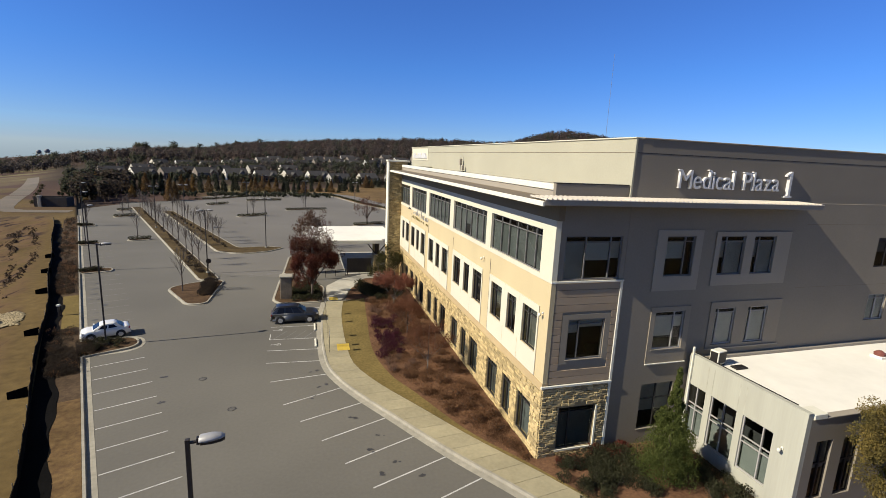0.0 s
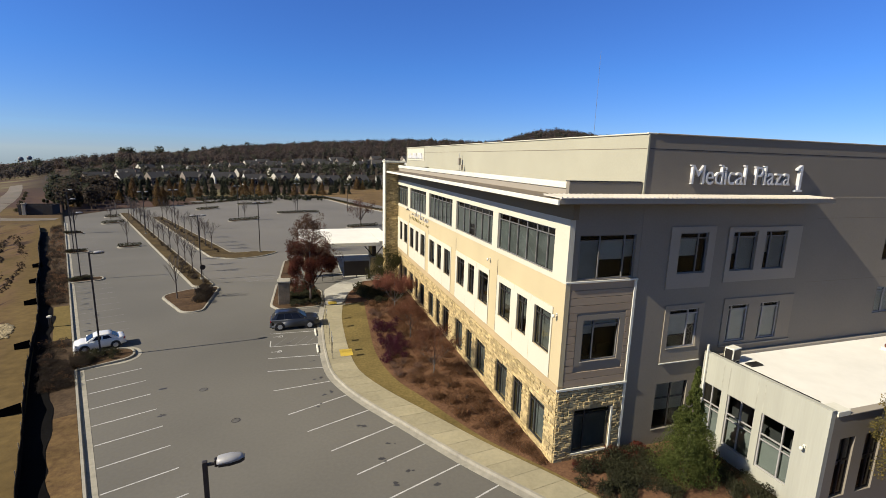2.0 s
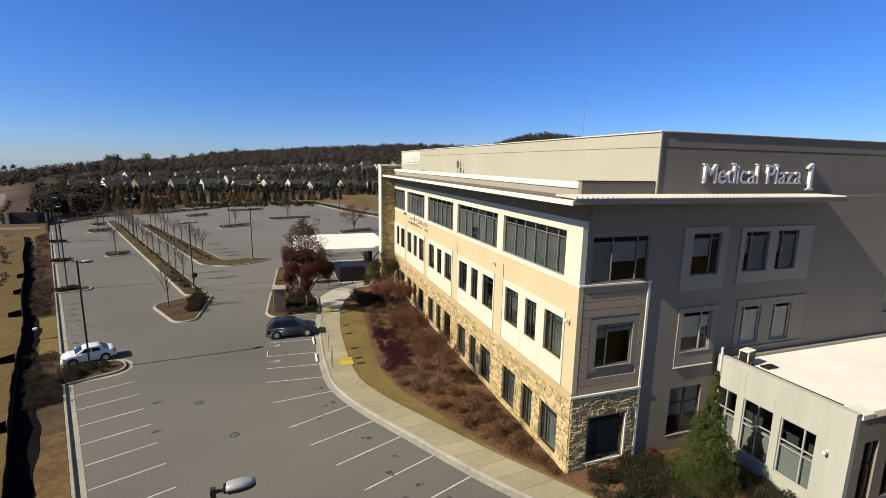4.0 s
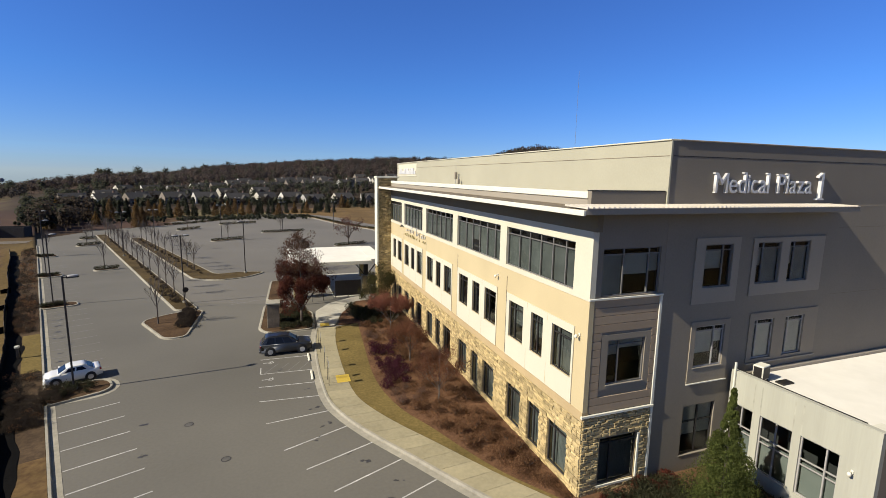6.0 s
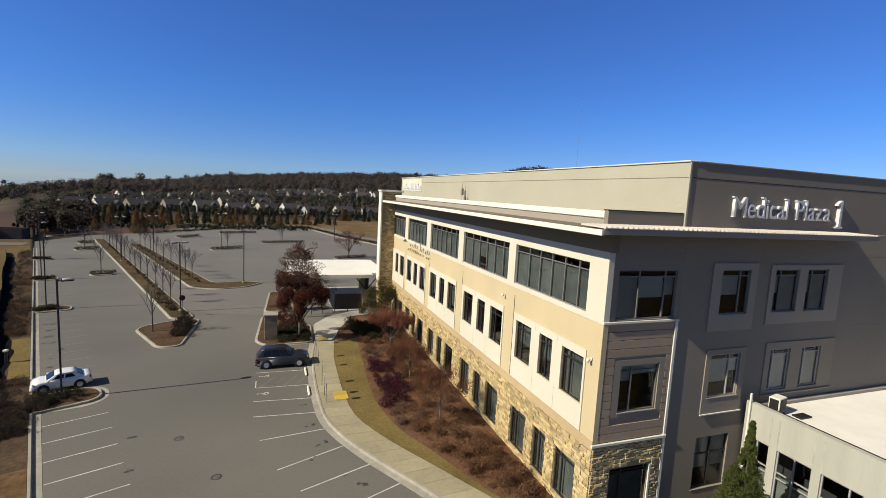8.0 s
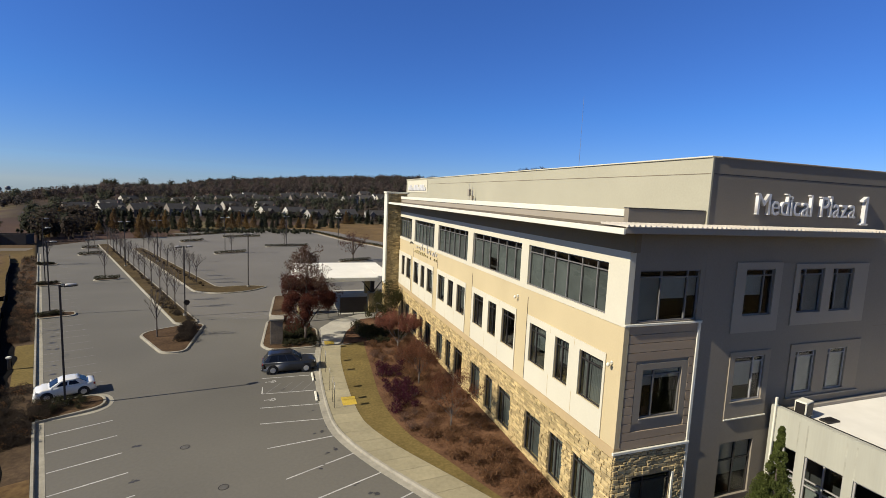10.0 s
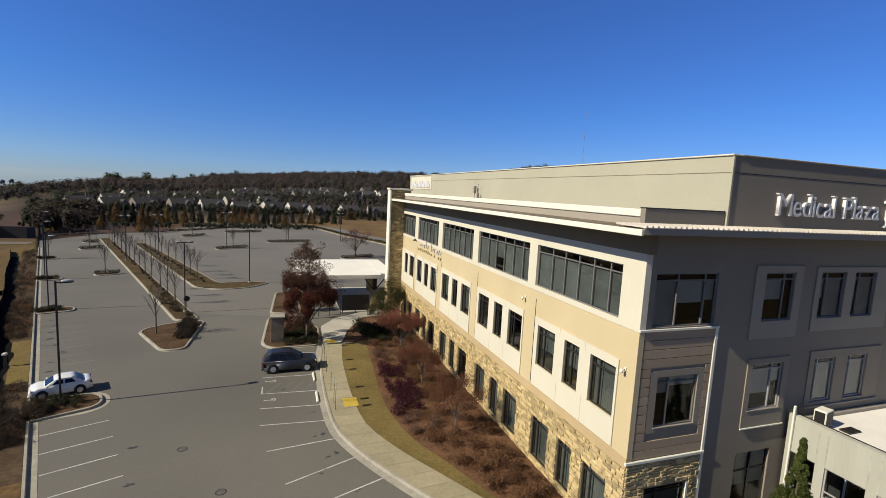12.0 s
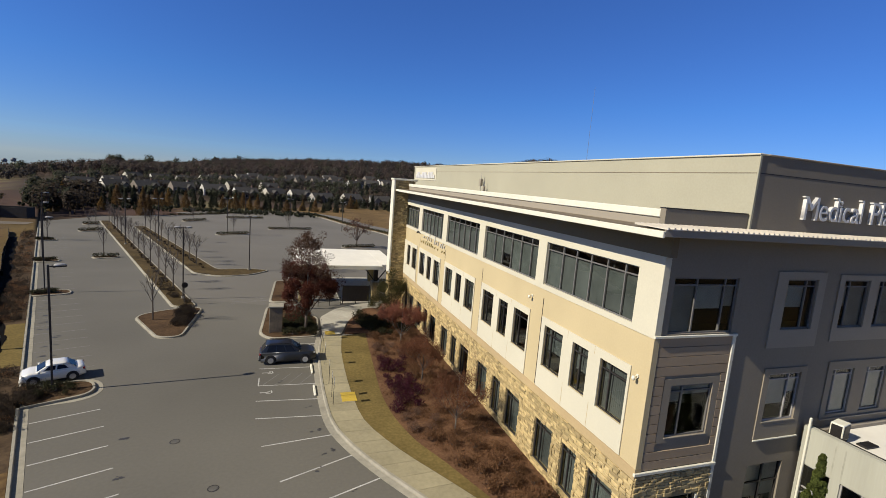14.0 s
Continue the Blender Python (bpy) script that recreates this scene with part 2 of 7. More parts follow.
# ---------------------------------------------------------------- mesh building
class Shape:
    """Collects corners and faces of one mesh."""

    def __init__(self):
        self.v, self.f = [], []

    def add(self, verts, faces, m=None):
        n = len(self.v)
        self.v += [tuple(m @ Vector(p)) for p in verts] if m is not None else [tuple(p) for p in verts]
        self.f += [tuple(i + n for i in f) for f in faces]
        return self

    def box(self, x0, x1, y0, y1, z0, z1, m=None):
        vs = [(x, y, z) for z in (z0, z1) for x, y in ((x0, y0), (x1, y0), (x1, y1), (x0, y1))]
        return self.add(vs, [(3, 2, 1, 0), (4, 5, 6, 7), (0, 1, 5, 4), (1, 2, 6, 5), (2, 3, 7, 6), (3, 0, 4, 7)], m)

    def bevelled(self, x0, x1, y0, y1, z0, z1, b, m=None):
        """A box with chamfered edges."""
        vs, ix = [], {}
        for i, x in enumerate((x0, x1)):
            for j, y in enumerate((y0, y1)):
                for k, z in enumerate((z0, z1)):
                    s = (1 - 2 * i, 1 - 2 * j, 1 - 2 * k)
                    for a in range(3):
                        p = [x, y, z]
                        for c in range(3):
                            if c != a:
                                p[c] += s[c] * b
                        ix[i, j, k, a] = len(vs)
                        vs.append(p)
        fs = []
        for a in range(3):
            o = [c for c in range(3) if c != a]
            for e in (0, 1):
                loop = []
                for q in ((0, 0), (1, 0), (1, 1), (0, 1)):
                    key = [0, 0, 0]
                    key[a], key[o[0]], key[o[1]] = e, q[0], q[1]
                    loop.append(ix[(*key, a)])
                fs.append(tuple(loop))
        for a in range(3):
            o = [c for c in range(3) if c != a]
            for p in (0, 1):
                for q in (0, 1):
                    keys = []
                    for e in (0, 1):
                        key = [0, 0, 0]
                        key[a], key[o[0]], key[o[1]] = e, p, q
                        keys.append(key)
                    fs.append((ix[(*keys[0], o[0])], ix[(*keys[1], o[0])], ix[(*keys[1], o[1])], ix[(*keys[0], o[1])]))
        for i in (0, 1):
            for j in (0, 1):
                for k in (0, 1):
                    fs.append((ix[i, j, k, 0], ix[i, j, k, 1], ix[i, j, k, 2]))
        return self.add(vs, fs, m)

    def tube(self, a, b, r0, r1=None, n=8, caps=True):
        a, b = Vector(a), Vector(b)
        r1 = r0 if r1 is None else r1
        q = (b - a).to_track_quat("Z", "Y").to_matrix()
        vs = []
        for c, r in ((a, r0), (b, r1)):
            vs += [c + q @ Vector((math.cos(2 * math.pi * i / n) * r, math.sin(2 * math.pi * i / n) * r, 0)) for i in range(n)]
        fs = [(i, (i + 1) % n, n + (i + 1) % n, n + i) for i in range(n)]
        if caps:
            fs += [tuple(reversed(range(n))), tuple(range(n, 2 * n))]
        return self.add(vs, fs)

    def prism(self, poly, z0, z1):
        n = len(poly)
        vs = [(*p[:2], z0) for p in poly] + [(*p[:2], z1) for p in poly]
        return self.add(vs, [tuple(range(n, 2 * n))] + [(i, (i + 1) % n, n + (i + 1) % n, n + i) for i in range(n)])

    def strip(self, a, b, z0, z1=None):
        """A band between two lines of equal length; with z1, a slab of that depth."""
        n = len(a)
        vs = [(*p[:2], z0) for p in a] + [(*p[:2], z0) for p in b]
        self.add(vs, [(i, i + 1, n + i + 1, n + i) for i in range(n - 1)])
        return self

    def sweep(self, line, profile, closed=False):
        """Sweeps a profile of (offset to the left, height) along a line in plan."""
        k, n = len(profile), len(line)
        vs = []
        for off, z in profile:
            vs += [(*p, z) for p in offset(line, off, closed)]
        fs = []
        for j in range(k - 1):
            for i in range(n if closed else n - 1):
                i2 = (i + 1) % n
                fs.append((j * n + i, j * n + i2, (j + 1) * n + i2, (j + 1) * n + i))
        return self.add(vs, fs)

    def lathe(self, profile, n=16, m=None):
        """Turns a profile of (radius, height) round the z axis."""
        vs = [(r * math.cos(2 * math.pi * i / n), r * math.sin(2 * math.pi * i / n), z) for r, z in profile for i in range(n)]
        fs = [(j * n + i, j * n + (i + 1) % n, (j + 1) * n + (i + 1) % n, (j + 1) * n + i) for j in range(len(profile) - 1) for i in range(n)]
        fs += [tuple(reversed(range(n))), tuple(range((len(profile) - 1) * n, len(profile) * n))]
        return self.add(vs, fs, m)

    def mesh(self, name, mat, smooth=False):
        me = bpy.data.meshes.new(name)
        me.from_pydata([tuple(p) for p in self.v], [], self.f)
        me.materials.append(mat)
        if smooth:
            me.polygons.foreach_set("use_smooth", [True] * len(me.polygons))
        me.update()
        return me


def offset(line, d, closed=False):
    """The line moved d to its left in plan."""
    n, out = len(line), []
    for i in range(n):
        a = line[(i - 1) % n] if closed or i else line[i]
        b = line[(i + 1) % n] if closed or i < n - 1 else line[i]
        t = Vector((b[0] - a[0], b[1] - a[1])).normalized()
        out.append((line[i][0] - t.y * d, line[i][1] + t.x * d))
    return out


def rounded(pts, r, closed=True, n=6):
    """A line in plan with its corners rounded."""
    out, k = [], len(pts)
    for i in range(k):
        p = Vector(pts[i][:2])
        if not closed and i in (0, k - 1):
            out.append(tuple(p))
            continue
        a, b = Vector(pts[(i - 1) % k][:2]) - p, Vector(pts[(i + 1) % k][:2]) - p
        rr = min(r, a.length * 0.48, b.length * 0.48)
        a, b = p + a.normalized() * rr, p + b.normalized() * rr
        for j in range(n + 1):
            s = j / n
            out.append(tuple(a * (1 - s) ** 2 + p * 2 * s * (1 - s) + b * s * s))
    return out


def spline(pts, step=0.6):
    """A smooth line through points in plan, in even steps."""
    P = [Vector(p) for p in pts]
    P = [P[0] * 2 - P[1]] + P + [P[-1] * 2 - P[-2]]
    out = []
    for i in range(1, len(P) - 2):
        a, b, c, d = P[i - 1:i + 3]
        n = max(1, round((c - b).length / step))
        for j in range(n):
            s = j / n
            out.append(tuple(0.5 * (2 * b + (c - a) * s + (2 * a - 5 * b + 4 * c - d) * s * s + (3 * b - a - 3 * c + d) * s ** 3)))
    out.append(tuple(P[-2]))
    return out


def evenly(line, n):
    """The line cut anew at n + 1 places of even spacing."""
    d = [0.0]
    for a, b in zip(line, line[1:]):
        d.append(d[-1] + math.dist(a, b))
    out = []
    for i in range(n + 1):
        s = d[-1] * i / n
        out.append((float(np.interp(s, d, [p[0] for p in line])), float(np.interp(s, d, [p[1] for p in line]))))
    return out


def thing(name, label, category, group="", kind="", at=None):
    """An Empty that parents the parts of one thing."""
    ob = new(name)
    ob.empty_display_size = 0.2
    if at is not None:
        ob.matrix_world = at
    return tagged(ob, label, category, group, kind)


def part(name, shape, mat, parent, label="", smooth=False):
    """Links a shape as one mesh object under a thing or a part."""
    ob = new(name, shape.mesh(name, mat, smooth))
    ob.parent = parent
    return tagged(ob, label)


def solid(name, shape, mat, label, category, group="", kind="", smooth=False):
    """A thing of one mesh."""
    return tagged(new(name, shape.mesh(name, mat, smooth)), label, category, group, kind)

# ---------------------------------------------------------------- plan of the site
LOT_O, LOT_A = Vector((-22.8, 0.0)), radians(21.3)      # the parking lot's kerb line and its turn against the building
LOT_U = Vector((math.cos(LOT_A), math.sin(LOT_A)))        # across the lot
LOT_V = Vector((-math.sin(LOT_A), math.cos(LOT_A)))       # along the lot


def lot(u, v):
    p = LOT_O + LOT_U * u + LOT_V * v
    return (p.x, p.y)


def lot_pose(u, v, z=0.0, turn=0.0):
    return pose(*lot(u, v), z, 0, 0, math.degrees(LOT_A) + turn)


SKYLINE_AZ = (-40, -27, -24.5, -22.7, -20.5, -18.5, -16.5, -13.5, -10, -7, -2, 2.3, 5, 14, 20, 24.5, 28, 31, 36, 45)
SKYLINE_EL = (-2.6, -1.95, -1.6, -1.3, -1.0, -0.65, -0.08, -0.15, 0.3, 0.75, 1.25, 1.55, 1.8, 2.2, 2.2, 2.35, 3.4, 3.75, 3.1, 2.2)


SLOPE_AZ, SLOPE = (-24, -16, -9, -3.5, 4.4, 12, 20), (0.0, 0.008, 0.016, 0.034, 0.056, 0.068, 0.068)


def ridge_height(x, y):
    """Height of the land far off: flat by the lot, houses on a slow rise, a wooded ridge behind that falls away to one side."""
    dx, dy = x + 15, y + 18
    d = math.hypot(dx, dy)
    az = math.degrees(math.atan2(dx, dy))
    el = float(np.interp(az, SKYLINE_AZ, SKYLINE_EL))
    sight = 17 + min(d, 1800) * math.tan(radians(el)) - 13
    h = max(0.0, min(d, 470) - 282) * float(np.interp(az, SLOPE_AZ, SLOPE))
    s = min(1.0, max(0.0, (d - 480) / 420))
    s = s * s * (3 - 2 * s)
    far = 17 + 940 * math.tan(radians(el)) - 13 if el > 0 else sight
    far += 3.5 * noise.noise((az * 0.25, 3.0, 0.0)) + 2.0 * noise.noise((az * 0.9, 9.0, 0.0))
    h = h * (1 - s) + s * far
    if el < 0 and d > 230:
        h = min(h, sight + 3)
    if d > 1300 and el > 0:
        h *= max(0.0, 1 - (d - 1300) / 900)
    return h


def ground_height(u, v):
    p = LOT_O + LOT_U * u + LOT_V * v
    h = ridge_height(p.x, p.y)
    if u < -0.16 and v < 175:
        h += 0.13
        if u < -5 and v < 118:      # rutted bare soil beyond the silt fence
            w = min(1.0, (-5 - u) / 4) * min(1.0, (118 - v) / 10)
            h += w * (0.40 * noise.noise((u * 0.35, v * 0.10, 1.0)) + 0.22 * noise.noise((u * 1.6, v * 0.25, 5.0)) + 0.3 * min(1.0, max(0.0, (-u - 8) / 10)))
    else:
        h -= 0.06
    return h


us = sorted({*[-1900, -1400, -1000, -700, -500, -380, -290, -220, -170, -130, -100, -80, -65, -55, -47, -40], *np.arange(-36, -5.5, 0.75).tolist(),
             -5.5, -5, -4, -3, -2, -1, -0.17, -0.15, 10, 30, 50, 70, 90, 115, 145, 180, 220, 270, 330, 400, 500, 600, 720, 860, 1000, 1200, 1500, 1900})
vs_ = sorted({*[-700, -400, -200, -100, -60, -30, -15], *np.arange(-10, 120, 1.5).tolist(), *range(122, 200, 8), *range(200, 1400, 22), 1500, 1700, 2000, 2500})
ground = Shape()
ground.v = [(*lot(u, v), ground_height(u, v)) for v in vs_ for u in us]
nu = len(us)
ground.f = [(j * nu + i, j * nu + i + 1, (j + 1) * nu + i + 1, (j + 1) * nu + i) for j in range(len(vs_) - 1) for i in range(nu - 1)]


def ground_material():
    """Dormant grass that gives way to bare orange-tan soil with ruts beyond the silt fence, and to leaf litter far off."""
    m = material("ground_cover", (0.122, 0.083, 0.032), (0.084, 0.057, 0.023), rough=1.0, scale=1.4, bump=0.6, big=0.3, big_scale=0.05, where="world", spec=0.1, bump_scale=5)
    t = m.node_tree
    p = t.nodes["Principled BSDF"]
    old = p.inputs["Base Color"].links[0].from_socket
    pos = t.nodes.new("ShaderNodeNewGeometry").outputs["Position"]

    def along(vec, shift):
        d = t.nodes.new("ShaderNodeVectorMath")
        d.operation = "DOT_PRODUCT"
        d.inputs[1].default_value = (vec.x, vec.y, 0)
        t.links.new(pos, d.inputs[0])
        a = t.nodes.new("ShaderNodeMath")
        a.inputs[1].default_value = shift
        t.links.new(d.outputs["Value"], a.inputs[0])
        return a.outputs[0]

    def ramp(sock, lo, hi):
        r = t.nodes.new("ShaderNodeMapRange")
        r.inputs["From Min"].default_value, r.inputs["From Max"].default_value = lo, hi
        t.links.new(sock, r.inputs["Value"])
        return r.outputs[0]

    def mul(a, b):
        r = t.nodes.new("ShaderNodeMath")
        r.operation = "MULTIPLY"
        t.links.new(a, r.inputs[0])
        t.links.new(b, r.inputs[1])
        return r.outputs[0]

    def blend(f, a, colour):
        x = t.nodes.new("ShaderNodeMix")
        x.data_type = "RGBA"
        x.inputs["B"].default_value = (*colour, 1)
        t.links.new(f, x.inputs["Factor"])
        t.links.new(a, x.inputs["A"])
        return x.outputs["Result"]

    u, v = along(LOT_U, -LOT_O.dot(LOT_U)), along(LOT_V, -LOT_O.dot(LOT_V))
    n = t.nodes.new("ShaderNodeTexNoise")
    n.inputs["Scale"].default_value, n.inputs["Detail"].default_value = 0.22, 8.0
    mp = t.nodes.new("ShaderNodeMapping")
    mp.inputs["Rotation"].default_value, mp.inputs["Scale"].default_value = (0, 0, -LOT_A), (2.6, 0.45, 1)
    t.links.new(pos, mp.inputs["Vector"])
    t.links.new(mp.outputs[0], n.inputs["Vector"])
    soil = mul(ramp(u, -4.5, -6.0), ramp(v, 135, 110))
    c = blend(mul(soil, ramp(n.outputs["Fac"], 0.40, 0.56)), old, (0.120, 0.074, 0.038))
    c = blend(mul(soil, ramp(n.outputs["Fac"], 0.54, 0.62)), c, (0.035, 0.022, 0.015))
    d = t.nodes.new("ShaderNodeVectorMath")
    d.operation = "LENGTH"
    t.links.new(pos, d.inputs[0])
    c = blend(ramp(d.outputs["Value"], 150, 240), c, (0.095, 0.072, 0.040))
    n2 = t.nodes.new("ShaderNodeTexNoise")                 # wide tiers of red soil and pale grass beyond the road
    n2.inputs["Scale"].default_value, n2.inputs["Detail"].default_value = 0.016, 5.0
    t.links.new(pos, n2.inputs["Vector"])
    away = ramp(d.outputs["Value"], 125, 160)
    c = blend(mul(away, ramp(n2.outputs["Fac"], 0.50, 0.54)), c, (0.066, 0.041, 0.031))
    c = blend(mul(away, ramp(n2.outputs["Fac"], 0.46, 0.42)), c, (0.135, 0.118, 0.060))
    woodland = mul(ramp(d.outputs["Value"], 210, 260), ramp(along(Vector((1, 0.424)), 22.6), -12, 4))
    c = blend(woodland, c, (0.040, 0.030, 0.020))
    c = blend(ramp(d.outputs["Value"], 520, 600), c, (0.074, 0.051, 0.039))
    t.links.new(c, p.inputs["Base Color"])
    return m


solid("ground", ground, ground_material(), "dormant grass and bare tan soil reaching wooded hills", "ground", kind="structure", smooth=True)

# asphalt of the lot and its drives
outline = [lot(0, -60), lot(0, 118), lot(-4, 128), (-64, 140), (-44, 154), (-25, 177), (-12, 184.5), (-2, 176), (6, 146), (14.4, 127), (20, 100), (24, 66), (24, 56), (0.5, 50), (-4, 40), (-9, 20), (8, -10), (14, -60)]
solid("parking_lot", Shape().prism(rounded(outline, 6), -0.05, 0.0), ASPHALT, "grey worn asphalt parking lot with faint patches", "parking lot", kind="structure")
LOT = bpy.data.objects["parking_lot"]

# the outer lot and its road are a paler tone than the near lot
PALE_ASPHALT = material("pale_asphalt", (0.110, 0.100, 0.082), (0.130, 0.118, 0.097), rough=0.9, scale=9, bump=0.3, big=0.12, big_scale=0.06, where="world")
outer_area = [(-17.2, 45.6), (0.5, 50.0), (23.6, 56.3), (23.6, 66), (19.6, 100), (14.0, 127), (5.6, 146), (-2.3, 175.6), (-12, 184.0), (-25, 176.5), (-44, 153.5), lot(14.9, 134), lot(15.3, 46)]
solid("faded_pavement", Shape().prism(outer_area, -0.02, 0.003), PALE_ASPHALT, "paler asphalt of the outer parking lot", "parking lot", kind="structure")

ISLAND_PROFILE = [(-0.12, 0.002), (-0.12, 0.012), (-0.02, 0.018), (0.0, 0.14), (0.03, 0.16), (0.18, 0.16), (0.19, 0.0)]
KERB_PROFILE = [(-0.45, 0.002), (-0.45, 0.012), (-0.02, 0.018), (0.0, 0.16), (0.03, 0.18), (0.17, 0.18), (0.18, 0.0)]   # gutter pan, face, top


def kerb(name, line, closed, label):
    return solid(name, Shape().sweep(line, KERB_PROFILE, closed), CONCRETE, label, "kerb", kind="structure")


def island(pts, r, mat, label, name="lot_island"):
    """A raised kerbed island; its corners run anticlockwise."""
    line = rounded(pts, r)
    ob = thing(name, label, "traffic island", "islands of the parking lot", kind="structure")
    part("kerb", Shape().sweep(line, ISLAND_PROFILE, True), CONCRETE, ob, "pale concrete kerb with gutter")
    inner = offset(line, 0.165, True)
    part("island_bed", Shape().prism(inner, 0.0, 0.13), mat, ob)
    return ob


# kerb along the far side of the lot from the building, jutting out at the lamp island
left_line = [lot(0, -60), lot(0, 21.9)] + rounded([lot(0, 22.0), lot(4.1, 22.1), lot(4.1, 25.1), lot(0, 25.2)], 1.5, closed=False)[1:-1] + [lot(0, 25.2), lot(0, 118)]
kerb("kerb", left_line, False, "pale concrete kerb with gutter along dormant grass")
jut = Shape().prism(rounded([lot(-0.1, 22.2), lot(3.9, 22.3), lot(3.9, 24.9), lot(-0.1, 25.0)], 1.3), 0.0, 0.13)
solid("planting_bed", jut, LITTER, "brown mulch bed round a lamp post", "planting bed", kind="structure")
for v0, w in ((53.2, 3.7), (75.5, 3.0), (98.5, 3.0)):
    island([lot(-0.2, v0), lot(w, v0), lot(w, v0 + 2.4), lot(-0.2, v0 + 2.4)], 1.0, LITTER, "small kerbed island with mulch and dark shrubs")

# the long medians, with a blunt head on the nearer one
island([lot(12.5, 43.0), lot(15.0, 42.4), lot(14.3, 134), lot(11.9, 134)], 1.0, MEDIAN, "long kerbed median of dormant grass and mulch")
island([lot(9.3, 32.6), lot(11.3, 32.0), lot(15.6, 41.8), lot(12.0, 42.2), lot(8.4, 40.9)], 1.6, LITTER, "wide kerbed median head with mulch and shrubs")
island([lot(18.6, 61.0), lot(21.6, 57.8), lot(26, 57.6), lot(30.2, 60.2), lot(27, 62.6), lot(22.6, 63), lot(20.6, 122), lot(18.0, 122)], 1.6, MEDIAN, "long kerbed median of dormant grass with hooked end")
for a, b in (((-30.2, 109.9), (-23.3, 114.0)), ((-18.8, 126.4), (-6.8, 129.2)), ((-42.3, 136.8), (-37.1, 142.3)), ((-32.6, 152.4), (-21.4, 157.2)), ((-1.5, 95.2), (6.5, 98.5)), ((-57.5, 107.6), (-53.8, 110.4)), ((-61.0, 120.3), (-58.0, 121.7)), ((-44.6, 75.6), (-41.2, 76.9))):
    c, d = (Vector(a) + Vector(b)) / 2, (Vector(b) - Vector(a))
    t = d.normalized()
    n = Vector((-t.y, t.x))
    L, W = d.length / 2, 1.15
    island([tuple(c - t * L - n * W), tuple(c + t * L - n * W), tuple(c + t * L + n * W), tuple(c - t * L + n * W)], 1.0, LITTER, "small kerbed island with dark low hedge")

# kerb, walk, grass and planting bed along the building
KERB_LINE = spline([(-10.9, 33.0), (-11.45, 28.5), (-11.65, 24.0), (-11.68, 19.3), (-11.45, 15.4), (-10.75, 12.8), (-9.33, 9.7), (-7.5, 6.5), (-4.75, 1.7), (-1.75, -2.9), (1.5, -8.5), (6, -16), (14, -30), (24, -50)], 0.5)
kerb("kerb", KERB_LINE, False, "pale concrete kerb with gutter beside the walk")
BED_EDGE = spline([(-6.2, 33.5), (-6.8, 26.0), (-7.3, 18.0), (-6.65, 12.8), (-5.2, 9.1), (-3.0, 3.6), (-0.4, -0.6), (3.0, -6.5), (8, -14.5), (16, -28.5), (26, -49)], 0.5)
N = 150
K_IN, WALK_OUT, GRASS_OUT = evenly(offset(KERB_LINE, 0.175), N), evenly(offset(KERB_LINE, 2.15), N), evenly(BED_EDGE, N)
solid("grass_strip", Shape().strip(WALK_OUT, GRASS_OUT, 0.145), GRASS, "olive-tan dormant grass strip beside the walk", "grass", kind="structure")
bed = Shape().prism([(p[0], p[1]) for p in GRASS_OUT if p[1] > -12] + [(36, -12), (36, 44), (-0.6, 44), (-5.0, 43), (-7.4, 38.0), (-8.4, 33.6)], -0.02, 0.14)
south = [p for p in GRASS_OUT if p[1] < -11.5]
solid("grass_field", Shape().prism(south + [(60, -49), (60, -12.02), (36, -12.02)], -0.02, 0.135), GRASS, "tan dormant grass beyond the low wing", "grass", kind="structure")
solid("planting_bed", bed, MULCH, "wide bed of reddish pine straw along the building", "planting bed", kind="structure")
# planter by the drop-off and the entrance walk
island([(-16.9, 34.2), (-15.9, 32.6), (-11.1, 32.9), (-10.75, 39.5), (-12.0, 41.5), (-15.2, 44.4), (-16.5, 44.3)], 0.9, LITTER, "kerbed planter with shrubs and a stone pier")
island([(-16.3, 46.6), (-13.9, 46.6), (-13.7, 59.0), (-15.8, 59.0)], 0.9, LITTER, "kerbed planter strip behind the canopy drive")
solid("entrance_walk", Shape().prism(rounded([(-10.7, 33.1), (-8.8, 33.3), (-7.6, 37.6), (-4.6, 42.4), (-0.7, 43.4), (-0.7, 46.0), (-5.0, 45.5), (-8.5, 43.0), (-10.5, 39.6)], 0.6), 0.0, 0.13), PALE_PAVING, "pale concrete walk to the covered entrance", "walkway", kind="structure")
# kerb round the far end of the lot and the tan field behind it
far_edge = rounded([(-66, 138), (-44, 154), (-25, 177), (-12, 184.5), (-2, 176), (6, 146), (14.4, 127), (20, 100), (23, 80)], 6, closed=False)
kerb("kerb", far_edge, False, "pale concrete kerb at the far end of the lot")
field = [p for p in offset(far_edge, 0.19) if p[0] > -16]
FIELD = material("golden_field", (0.150, 0.098, 0.043), (0.105, 0.068, 0.030), rough=1.0, scale=0.8, bump=0.5, big=0.3, big_scale=0.08, where="world", spec=0.1, bump_scale=5)
solid("grass_field", Shape().prism(field + [(70, 90), (70, 225), (32, 238), (0, 228), (-16, 205)], -0.1, 0.16), FIELD, "golden-tan dormant grass field behind the lot", "grass", kind="structure")
inner, outer = ([p for p in offset(far_edge, d) if p[0] > -50][:-2] for d in (3.2, 9.2))
n = min(len(inner), len(outer))
solid("outer_road", Shape().strip(inner[-n:], outer[-n:], 0.18), PALE_ASPHALT, "pale asphalt road curving round the far end of the lot", "road", kind="structure")
